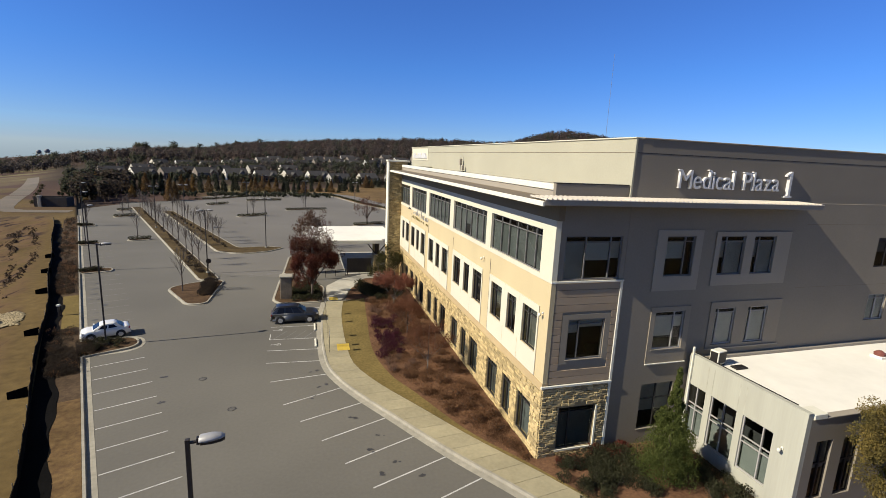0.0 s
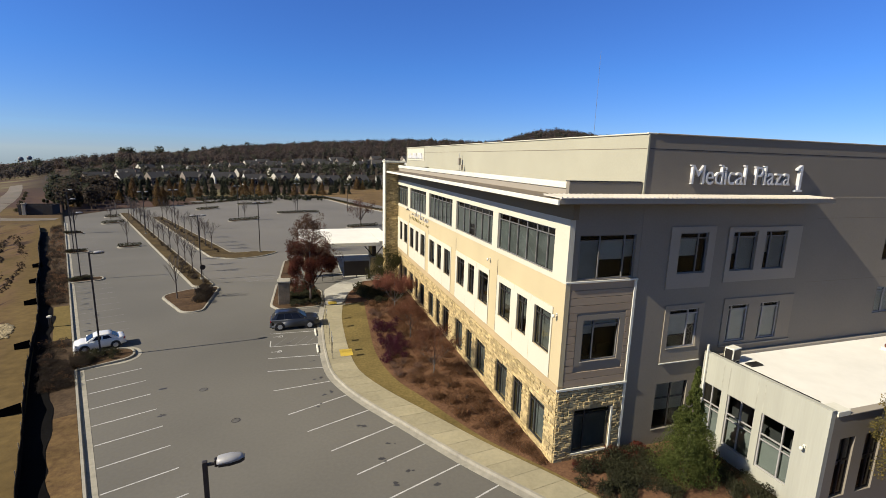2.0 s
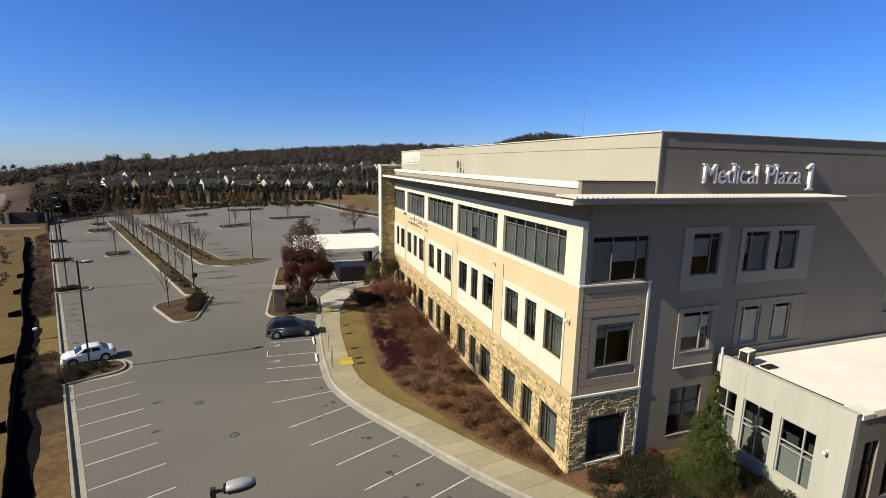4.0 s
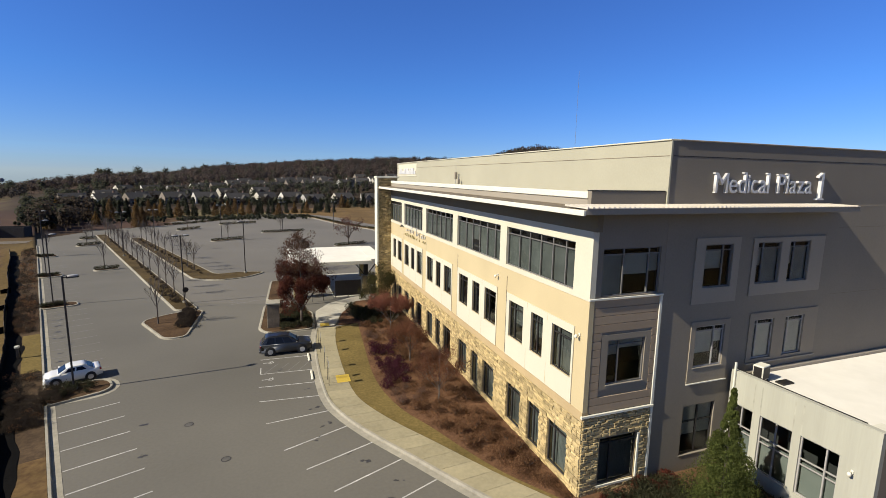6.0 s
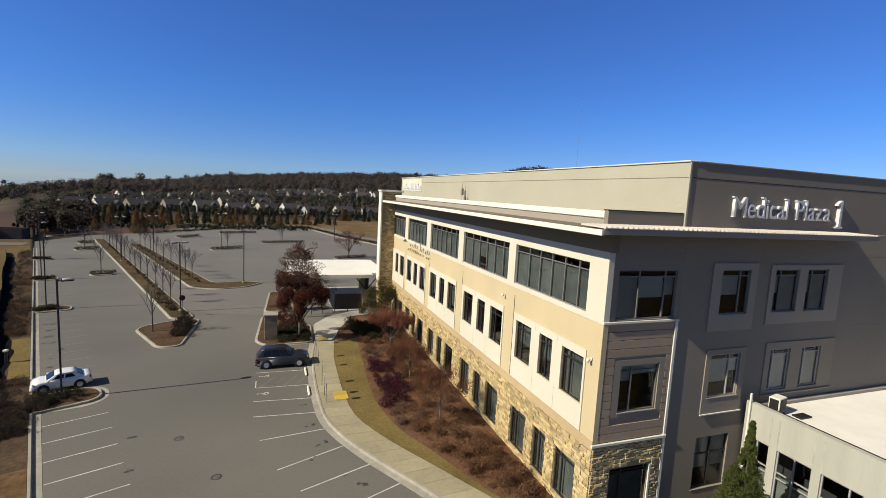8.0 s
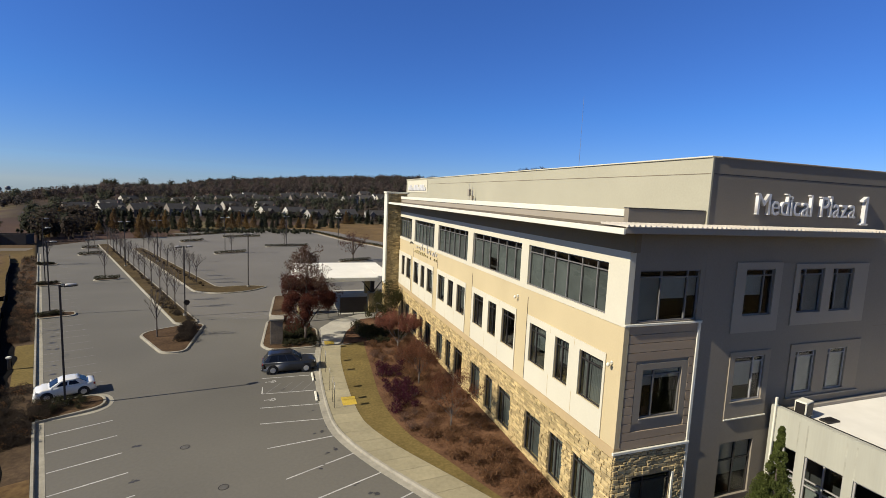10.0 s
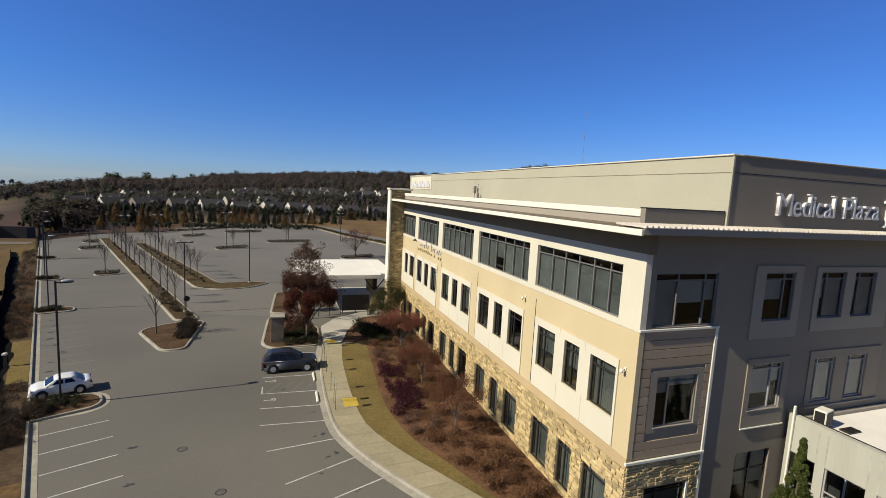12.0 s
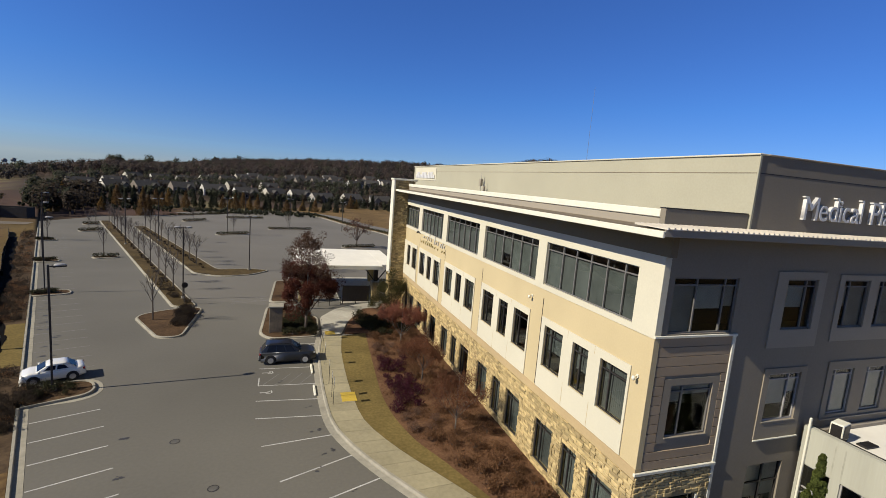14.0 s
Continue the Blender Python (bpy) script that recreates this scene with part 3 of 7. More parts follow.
# the road and graded bank beyond the lot
road = spline([(-70, 117), (-78, 116.5), (-85, 119), (-91, 132), (-103, 165), (-113, 191), (-127, 224), (-152, 280)], 4)
def land(x, y):
    """Height of the ground at a place of the plan."""
    q = Vector((x, y)) - LOT_O
    return ground_height(q.dot(LOT_U), q.dot(LOT_V))


DUSTY = material("dusty_road_surface", (0.128, 0.104, 0.072), (0.100, 0.080, 0.056), rough=0.95, scale=2, bump=0.2, big=0.2, big_scale=0.1, where="world")
s = Shape()
for w0, w1 in ((2.4, 0.0), (0.0, -2.4)):
    a, b = offset(road, w0), offset(road, w1)
    s.add([(*p, land(*p) + 0.05) for p in a + b], [(i, i + 1, len(a) + i + 1, len(a) + i) for i in range(len(a) - 1)])
solid("access_road", s, DUSTY, "pale dusty access road curving off beside bare soil", "road", kind="structure")
VERGE = material("scrubby_verge_litter", (0.080, 0.054, 0.031), (0.048, 0.032, 0.020), rough=1.0, scale=4, bump=0.8, big=0.35, big_scale=0.3, where="world", spec=0.1)
verge = [lot(-2.6, v) for v in range(14, 114, 4)], [lot(-0.19, v) for v in range(14, 114, 4)]
near = [lot(-2.7, v) for v in range(-14, 15, 4)], [lot(-0.19, v) for v in range(-14, 15, 4)]
VERGE_GRASS = material("brown_gold_verge", (0.138, 0.088, 0.037), (0.080, 0.048, 0.024), rough=1.0, scale=3, bump=0.6, big=0.35, big_scale=0.5, where="world", spec=0.1, bump_scale=9)
solid("verge_grass", Shape().strip(near[1], near[0], 0.149), VERGE_GRASS, "narrow strip of tan dormant grass behind the kerb", "grass", kind="structure")
gold = [lot(-1.55, v) for v in range(30, 44, 2)], [lot(-0.19, v) for v in range(30, 44, 2)]
solid("verge_grass", Shape().strip(gold[1], gold[0], 0.155), GRASS, "golden dormant grass patch behind the kerb", "grass", kind="structure")
solid("verge", Shape().strip(verge[1], verge[0], 0.15), VERGE, "strip of brown leaf litter behind the kerb", "planting bed", kind="structure")



# ---------------------------------------------------------------- the medical building
BUILDING = thing("medical_building", "three-storey cream and grey stucco medical office building", "building")
DEPTH, LENGTH, WALL_Y = 40.0, 44.0, 0.04      # along x, along y, and the face of the long grey wall


class Face:
    """A wall face: turns (along, out, up) into the world. 'w' faces -x and runs along y; 's' faces -y and runs along x."""

    def __init__(self, side, at):
        self.side, self.at = side, at

    def box(self, shape, a0, a1, o0, o1, z0, z1, bevel=0.0):
        if self.side == "w":
            args = (self.at - o1, self.at - o0, a0, a1, z0, z1)
        else:
            args = (a0, a1, self.at - o1, self.at - o0, z0, z1)
        return shape.bevelled(*args, bevel) if bevel else shape.box(*args)


def pierced(face, a0, a1, z0, z1, holes, thick=0.3, out=0.0):
    """A wall of some thickness, one connected mesh, with openings that go through it."""
    s, index = Shape(), {}
    A = sorted({a0, a1, *[v for h in holes for v in h[:2] if a0 < v < a1 and h[3] > z0 and h[2] < z1]})
    Z = sorted({z0, z1, *[v for h in holes for v in h[2:4] if z0 < v < z1 and h[1] > a0 and h[0] < a1]})

    def corner(i, j, k):
        if (i, j, k) not in index:
            index[i, j, k] = len(s.v)
            o = face.at - out + (thick if k else 0)
            s.v.append((o, A[i], Z[j]) if face.side == "w" else (A[i], o, Z[j]))
        return index[i, j, k]

    def full(i, j):
        if not (0 <= i < len(A) - 1 and 0 <= j < len(Z) - 1):
            return False
        a, z = (A[i] + A[i + 1]) / 2, (Z[j] + Z[j + 1]) / 2
        return not any(h[0] < a < h[1] and h[2] < z < h[3] for h in holes)

    for i in range(len(A) - 1):
        for j in range(len(Z) - 1):
            if not full(i, j):
                continue
            for k in (0, 1):
                s.f.append((corner(i, j, k), corner(i + 1, j, k), corner(i + 1, j + 1, k), corner(i, j + 1, k)))
            for di, dj, p, q in ((-1, 0, (i, j), (i, j + 1)), (1, 0, (i + 1, j), (i + 1, j + 1)), (0, -1, (i, j), (i + 1, j)), (0, 1, (i, j + 1), (i + 1, j + 1))):
                if not full(i + di, j + dj):
                    s.f.append((corner(*p, 0), corner(*q, 0), corner(*q, 1), corner(*p, 1)))
    return s


def window(face, a0, a1, z0, z1, uprights, rails, mat, out=0.0, blind=None, blind_drop=1.0, sill=None, deep=0.14, slats=True, under=False):
    """A window in an opening: frame, glazing bars, panes, a blind behind, a sill below."""
    fr, b = Shape(), 0.07
    o0, o1 = out - deep - 0.06, out - deep + 0.03
    face.box(fr, a0, a1, o0, o1, z0, z0 + b)
    face.box(fr, a0, a1, o0, o1, z1 - b, z1)
    face.box(fr, a0, a0 + b, o0, o1, z0 + b, z1 - b)
    face.box(fr, a1 - b, a1, o0, o1, z0 + b, z1 - b)
    w = part("window", fr, mat, BUILDING)
    xs = [a0 + (a1 - a0) * f for f in uprights]
    zs = [z0 + (z1 - z0) * f for f in rails]
    for x in xs:
        face.box(m := Shape(), x - 0.035, x + 0.035, o0, o1 + 0.01, z0 + b, z1 - b)
        part("mullion", m, mat, w)
    edges = [a0 + b] + [e for x in xs for e in (x - 0.035, x + 0.035)] + [a1 - b]
    for i in range(0, len(edges), 2):
        for z in zs:
            face.box(m := Shape(), edges[i], edges[i + 1], o0, o1, z - 0.03, z + 0.03)
            part("glazing_bar", m, mat, w)
        levels = [z0 + b] + [e for z in zs for e in (z - 0.03, z + 0.03)] + [z1 - b]
        for j in range(0, len(levels), 2):
            g, o, (l0, l1) = Shape(), face.at - out + deep + 0.02, levels[j:j + 2]
            flat = [(o, p, z) if face.side == "w" else (p, o, z) for p, z in ((edges[i], l0), (edges[i + 1], l0), (edges[i + 1], l1), (edges[i], l1))]
            g.add(flat, [(3, 2, 1, 0) if face.side == "w" else (0, 1, 2, 3)])
            part("pane", g, CLEAR_GLASS if face.side == "s" else GLASS, w).visible_shadow = False
    drops = blind_drop if isinstance(blind_drop, tuple) else (blind_drop,)
    bounds = [a0] + xs + [a1] if len(drops) > 1 else [a0, a1]
    high = zs[-1] if under and zs else z1
    for i, drop in enumerate(drops if blind else ()):
        cloth = blind[i] if isinstance(blind, tuple) else blind
        p0, p1, low = bounds[i], bounds[i + 1], high - (high - z0) * drop
        if drop <= 0:
            continue
        back = 0.225 if slats else 0.09
        s, n = Shape(), max(2, round((p1 - p0) / 0.13)) if slats else 1
        for j in range(n):
            c, half = p0 + (p1 - p0) * (j + 0.5) / n, (p1 - p0) / n / 2 - (0.006 if slats else 0.0)
            face.box(s, c - half, c + half, out - deep - back - 0.015, out - deep - back, low, high)
        part("blind", s, cloth, w)
    if sill:
        face.box(m := Shape(), a0 - sill, a1 + sill, out - 0.05, out + 0.035, z0 - 0.045, z0 - 0.004)
        part("window_sill", m, PALE, w)
    return w


WEST, BAY, SOUTH, UPPER = Face("w", 0.0), Face("s", 0.0), Face("s", WALL_Y), Face("w", 4.62)
W3 = [(1.41, 9.12, 6), (10.08, 18.27, 6), (19.38, 27.23, 6), (28.5, 35.9, 6), (37.2, 43.1, 5)]
SHIFT = [0.0, 9.2, 18.3, 27.3, 35.9]
LOW = [(1.2, 3.13, 0.72), (4.08, 5.47, 0.6), (6.43, 8.36, 0.72)]
holes3 = [(a, b, 11.2, 13.77) for a, b, n in W3]
holes2 = [(a + s, b + s, 6.38, 8.88) for s in SHIFT for a, b, f in LOW if b + s < 43.9]
holes1 = [(a + s, b + s, 0.45, 3.12) for s in SHIFT for a, b, f in LOW if b + s < 43.9]
# walls of the long sunny side, band by band
part("stone_wall", pierced(WEST, 0.02, LENGTH, 0.0, 4.45, holes1, 0.35, -0.05), MORTAR, BUILDING, "mortar bed of the stone ground floor")
part("cast_band", pierced(WEST, -0.02, LENGTH, 4.45, 4.95, [], 0.35, 0.03), BAND, BUILDING, "smooth tan band above the stonework")
part("peach_wall", pierced(WEST, 0.0, LENGTH, 4.95, 10.92, holes2, 0.3, 0.0), PEACH, BUILDING, "peach stucco middle wall")
part("cream_wall", pierced(WEST, -0.003, LENGTH, 10.92, 14.45, holes3, 0.33, 0.03), CREAM, BUILDING, "cream stucco top-storey wall")
for s in SHIFT:
    top = min(8.75 + s, 43.6)
    part("cream_panel", pierced(WEST, 1.05 + s, top, 5.0, 9.32, holes2, 0.055, 0.06), CREAM, BUILDING, "cream stucco panel round three windows")
    j = Shape()
    WEST.box(j, top + 0.10, top + 0.16, 0.001, 0.008, 5.0, 10.4)
    part("joint", j, DARK_METAL, BUILDING, "dark vertical expansion joint")
    for a in (3.6 + s, 5.95 + s):
        for z0, z1 in ((5.0, 6.36), (8.9, 9.32)):
            j = Shape()
            WEST.box(j, a, a + 0.025, 0.0605, 0.064, z0, z1)
            if a < 43:
                part("joint", j, BAND, BUILDING, "fine stucco joint")
rng = random.Random(4)
for k, (a, b, n) in enumerate(W3):
    ups = [(i + 1) / n - 0.04 for i in range(n - 1)]
    window(WEST, a, b, 11.2, 13.77, ups, (0.83,), MID_FRAME, 0.03, (BLIND,) * n, tuple(rng.choice((1.0, 1.0, 0.96, 0.55 if k else 1.0)) for _ in range(n)), None, 0.16, slats=False, under=True)
for a, b, z0, z1 in holes2:
    window(WEST, a, b, z0, z1, (0.66,) if b - a > 1.6 else (0.55,), (0.82,), BRONZE, 0.06, BLIND if rng.random() < 0.75 else None, rng.choice((0.6, 0.85, 1.0)), None, 0.16)
for a, b, z0, z1 in holes1:
    window(WEST, a, b, z0, z1, (0.68,) if b - a > 1.6 else (0.55,), (0.85,), BRONZE, 0.0, BLIND if rng.random() < 0.8 else None, 1.0, None, 0.14)
# wall under the eaves, coloured dark to carry their shade
s = Shape()
WEST.box(s, -0.25, LENGTH, -0.3, 0.035, 14.45, 15.35)
part("dark_frieze", s, SHADE_TAUPE, BUILDING, "wall band darkened to carry the shade of the eaves")
# eaves and the sheet behind them, with a low white parapet
EAVE = 15.62
s = Shape()
s.add([(-1.6, -1.35, EAVE), (0.04, -1.35, EAVE + 0.04), (0.04, LENGTH - 0.3, EAVE + 0.04), (-1.6, LENGTH - 0.3, EAVE),
       (-1.6, -1.35, EAVE - 0.1), (0.04, -1.35, EAVE - 0.1), (0.04, LENGTH - 0.3, EAVE - 0.1), (-1.6, LENGTH - 0.3, EAVE - 0.1)],
      [(0, 1, 2, 3), (7, 6, 5, 4), (0, 4, 5, 1), (1, 5, 6, 2), (2, 6, 7, 3), (3, 7, 4, 0)])
part("eaves_roof", s, ROOFING, BUILDING, "weathered brown low eaves roof")
part("eaves_fascia", Shape().bevelled(-1.72, -1.603, -1.40, LENGTH - 0.3, EAVE - 0.27, EAVE - 0.01, 0.02), WHITE, BUILDING, "white eaves fascia")
part("soffit", Shape().box(-1.6, 0.0, -1.35, LENGTH - 0.3, EAVE - 0.24, EAVE - 0.104), SHADE_TAUPE, BUILDING)
part("low_parapet", Shape().box(-0.06, 4.56, 0.32, 0.62, EAVE + 0.0, EAVE + 0.80), GREY, BUILDING, "grey low parapet return")
part("low_parapet", Shape().box(0.0, 0.40, 0.63, LENGTH, EAVE + 0.0, EAVE + 0.415), PALE, BUILDING, "pale low parapet beneath its white cap")
part("parapet_cap", Shape().bevelled(-0.08, 0.42, 0.625, LENGTH + 0.05, EAVE + 0.42, EAVE + 0.76, 0.03), WHITE, BUILDING, "broad white parapet cap")
part("parapet_cap", Shape().bevelled(-0.08, 4.56, 0.30, 0.66, EAVE + 0.802, EAVE + 0.85, 0.015), DARK_METAL, BUILDING, "dark metal parapet cap")
part("lower_roof", Shape().box(0.41, 4.6, 0.63, LENGTH, EAVE + 0.30, EAVE + 0.45), ROOFING, BUILDING, "brownish roof strip behind the parapet")
# upper block: buff on the sunny side, grey on the signed side
TOP = 19.12
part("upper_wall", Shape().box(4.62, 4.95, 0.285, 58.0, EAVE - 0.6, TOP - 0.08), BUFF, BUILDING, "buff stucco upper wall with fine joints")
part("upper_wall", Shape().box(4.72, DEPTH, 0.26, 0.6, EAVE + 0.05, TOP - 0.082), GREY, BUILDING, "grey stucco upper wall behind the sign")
part("corner_trim", Shape().bevelled(4.595, 4.718, 0.22, 0.283, EAVE, TOP - 0.08, 0.01), BUFF, BUILDING, "buff corner trim")
for z in (18.25,):
    part("joint", Shape().box(4.611, 4.619, 0.3, 57.9, z, z + 0.035), ROOFING, BUILDING)
    part("joint", Shape().box(4.8, DEPTH, 0.25, 0.259, z, z + 0.035), DARK_METAL, BUILDING)
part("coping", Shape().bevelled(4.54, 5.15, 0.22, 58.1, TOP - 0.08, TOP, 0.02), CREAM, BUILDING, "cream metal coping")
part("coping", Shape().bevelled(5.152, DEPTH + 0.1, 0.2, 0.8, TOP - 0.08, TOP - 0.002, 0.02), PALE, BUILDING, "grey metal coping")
part("main_roof", Shape().box(4.96, DEPTH - 0.3, 0.61, 57.8, 17.9, 18.2), MEMBRANE, BUILDING, "pale main roof membrane")
part("back_wall", Shape().box(DEPTH - 0.3, DEPTH, 0.61, 58.0, 0.0, TOP - 0.16), GREY, BUILDING)
part("back_wall", Shape().box(4.96, DEPTH - 0.31, 57.8, 58.0, 0.0, TOP - 0.16), BUFF, BUILDING)
part("back_wall", Shape().box(4.62, 4.95, 48.2, 58.0, 0.0, EAVE - 0.61), BUFF, BUILDING)

# the corner bay
part("stone_wall", pierced(BAY, 0.36, 4.5, 0.0, 4.62, [(1.28, 3.72, 0.56, 3.24)], 0.35, -0.05), MORTAR, BUILDING, "mortar bed of the corner stonework")
part("bay_wall", pierced(BAY, 0.31, 4.5, 4.62, 10.95, [(1.32, 3.74, 6.3, 8.75)], 0.3, -0.06), TAUPE, BUILDING, "taupe wall of the corner bay")
part("bay_wall", pierced(BAY, 0.31, 4.62, 11.02, EAVE - 0.24, [(0.66, 4.32, 11.1, 13.6)], 0.3, -0.02), GREY, BUILDING, "grey wall round the corner window")
part("corner_post", Shape().bevelled(-0.033, 0.305, -0.02, 0.36, 10.95, 14.45, 0.01), CREAM, BUILDING, "cream corner post")
part("corner_post", Shape().bevelled(-0.012, 0.30, -0.015, 0.36, 4.64, 10.92, 0.01), PEACH, BUILDING, "peach corner post")
part("ledge", Shape().bevelled(-0.10, 4.62, -0.10, 0.02, 4.64, 4.78, 0.015), WHITE, BUILDING, "white ledge above the stonework")
part("ledge", Shape().bevelled(-0.06, 4.645, -0.10, -0.021, 10.95, 11.06, 0.015), WHITE, BUILDING, "white ledge below the corner window")
part("downpipe", Shape().bevelled(4.46, 4.645, -0.05, 0.035, 0.3, 10.94, 0.02), WHITE, BUILDING, "white square downpipe")
window(BAY, 1.28, 3.72, 0.56, 3.24, (0.3,), (0.87,), BRONZE, -0.02, DARK_BLIND, 1.0, None, 0.12, under=True)
s = Shape()
BAY.box(s, 1.16, 3.84, -0.02, 0.06, 0.44, 0.55)
BAY.box(s, 3.73, 3.84, -0.02, 0.06, 0.55, 3.24)
part("window_surround", s, WHITE, BUILDING, "white sill and jamb round the stone-framed window")
window(BAY, 1.32, 3.74, 6.3, 8.75, (0.3,), (0.87,), MID_FRAME, 0.0, GREY_BLIND, (0.35, 0.22), 0.03, 0.1, slats=False)
window(BAY, 0.66, 4.32, 11.1, 13.6, (0.36, 0.80), (0.86,), MID_FRAME, 0.0, (GREY_BLIND, PALE_BLIND, GREY_BLIND), (1.0, 0.5, 0.45), None, 0.12, slats=False, under=True)

# the long grey side: openings are the same in wall and panels
S3 = [(7.38, 9.45), (11.38, 13.32), (14.02, 15.82)]
S2 = [(7.28, 9.45), (11.80, 13.45), (14.45, 16.12)]
FAR = [(25.3, 27.4), (28.8, 30.6), (34, 36)]
hs = [(a, b, 11.14, 13.58) for a, b in S3] + [(a, b, 6.5, 8.93) for a, b in S2] + [(6.95, 9.35, 1.15, 4.2)] + [(a, b, 11.3, 13.4) for a, b in FAR] + [(a + 0.2, b, 7.4, 9.3) for a, b in FAR]
part("grey_wall", pierced(SOUTH, 4.65, DEPTH, 0.0, EAVE + 0.05, hs, 0.3, 0.0), GREY, BUILDING, "grey stucco side wall")
for a, b, z0, z1, mat, lab in ((6.68, 9.98, 10.25, 13.94, PALE, "pale grey raised panel round a window"), (11.0, 17.05, 10.45, 13.84, PALE, "pale grey raised panel round two windows"),
                               (6.92, 9.85, 5.6, 9.22, TAUPE, "taupe raised panel round a window"), (11.4, 17.3, 6.3, 9.35, TAUPE, "taupe raised panel round two windows")):
    part("wall_panel", pierced(SOUTH, a, b, z0, z1, hs, 0.055, 0.06), mat, BUILDING, lab)
part("ledge", Shape().bevelled(6.86, 9.9, WALL_Y - 0.12, WALL_Y - 0.061, 5.53, 5.6, 0.01), WHITE, BUILDING)
part("ledge", Shape().bevelled(11.35, 17.38, WALL_Y - 0.16, WALL_Y - 0.061, 6.22, 6.3, 0.01), PALE, BUILDING)
for a, b in S3:
    window(SOUTH, a, b, 11.14, 13.58, (0.68,) if a < 10 else (0.28,), (0.86,), MID_FRAME, 0.06, PALE_BLIND if a < 10 else (GREY_BLIND, GREY_BLIND), (0.5, 0.0) if a < 10 else (0.5, 1.0), None, 0.14, slats=False, under=True)
for a, b in S2:
    window(SOUTH, a, b, 6.5, 8.93, (0.66,) if a < 10 else (0.2,), (0.87,), ALU, 0.06, PALE_BLIND, (0.62, 0.35) if a < 10 else 1.0, 0.06, 0.12, slats=False, under=True)
window(SOUTH, 6.95, 9.35, 1.15, 4.2, (0.5,), (0.66,), BRONZE, 0.0, GREY_BLIND, 0.62, 0.04, 0.12, slats=False)
for a, b in FAR:
    window(SOUTH, a, b, 11.3, 13.4, (0.5,), (0.85,), BRONZE, 0.0, BLIND, 0.5, None, 0.12)
    window(SOUTH, a + 0.2, b, 7.4, 9.3, (0.5,), (0.85,), ALU, 0.0, PALE_BLIND, 1.0, 0.04, 0.12, slats=False)
for z in (10.05, 14.3):
    part("joint", Shape().box(18.3, DEPTH, WALL_Y - 0.004, WALL_Y - 0.001, z, z + 0.025), ROOFING, BUILDING)
# ribbed metal canopy over the grey side
s = Shape()
x, ridge = -1.55, []
n = 66
for i in range(n):
    a, b = -1.55 + 18.9 * i / n, -1.55 + 18.9 * (i + 1) / n
    for p, q, h in ((a, a + 0.08, 0.06), (a + 0.08, b, 0.0)):
        y1 = 0.25 if b > 4.6 else 0.33
        s.add([(x, y, z) for z in (0, 1) for x, y in ((p, -1.44), (q, -1.44), (q, y1), (p, y1))],
              [(3, 2, 1, 0), (4, 5, 6, 7), (0, 1, 5, 4), (1, 2, 6, 5), (2, 3, 7, 6), (3, 0, 4, 7)])
        s.v[-8:] = [(x, y, EAVE + 0.05 + (y + 1.44) * 0.02 + z * (0.03 + h)) for x, y, z in s.v[-8:]]
part("metal_canopy", s, METAL_ROOF, BUILDING, "ribbed pale metal canopy sheet")
part("canopy_fascia", Shape().bevelled(-1.6, 17.4, -1.40, -1.352, EAVE - 0.22, EAVE + 0.045, 0.01), PALE, BUILDING, "grey canopy edge")
part("soffit", Shape().box(0.002, 17.35, -1.35, WALL_Y - 0.01, EAVE - 0.22, EAVE - 0.104), SHADE_TAUPE, BUILDING)
part("canopy_deck", Shape().box(0.05, 17.35, -1.35, 0.25, EAVE - 0.1, EAVE + 0.046), SHADE_TAUPE, BUILDING)
# added floors and near-black inner walls keep daylight from passing straight through
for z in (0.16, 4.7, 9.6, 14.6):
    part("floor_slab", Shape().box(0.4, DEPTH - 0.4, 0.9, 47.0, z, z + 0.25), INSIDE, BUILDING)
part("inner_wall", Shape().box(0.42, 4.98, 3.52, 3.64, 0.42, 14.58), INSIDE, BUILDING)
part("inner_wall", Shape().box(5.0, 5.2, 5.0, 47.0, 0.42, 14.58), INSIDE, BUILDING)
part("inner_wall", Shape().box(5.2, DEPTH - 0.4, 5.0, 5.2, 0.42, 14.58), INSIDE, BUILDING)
part("end_wall", Shape().box(0.0, 4.61, LENGTH, LENGTH + 0.3, 0.0, EAVE + 0.6), BUFF, BUILDING)

# the stone tower at the far end
PIER = (-1.85, -0.05, 42.9, 44.3)
part("stone_tower", Shape().box(PIER[0] + 0.05, 0.8, PIER[2] + 0.05, PIER[3], 0.0, 16.7), MORTAR, BUILDING, "stone-faced tower at the entrance")
part("tower_trim", Shape().bevelled(PIER[0] - 0.12, PIER[0] + 0.08, PIER[2] - 0.12, PIER[3], 4.9, 16.7, 0.02), WHITE, BUILDING, "white vertical trim")
part("tower_cap", Shape().bevelled(PIER[0] - 0.2, 1.0, PIER[2] - 0.2, PIER[3] + 0.2, 16.72, 16.95, 0.03), WHITE, BUILDING, "white tower cap")

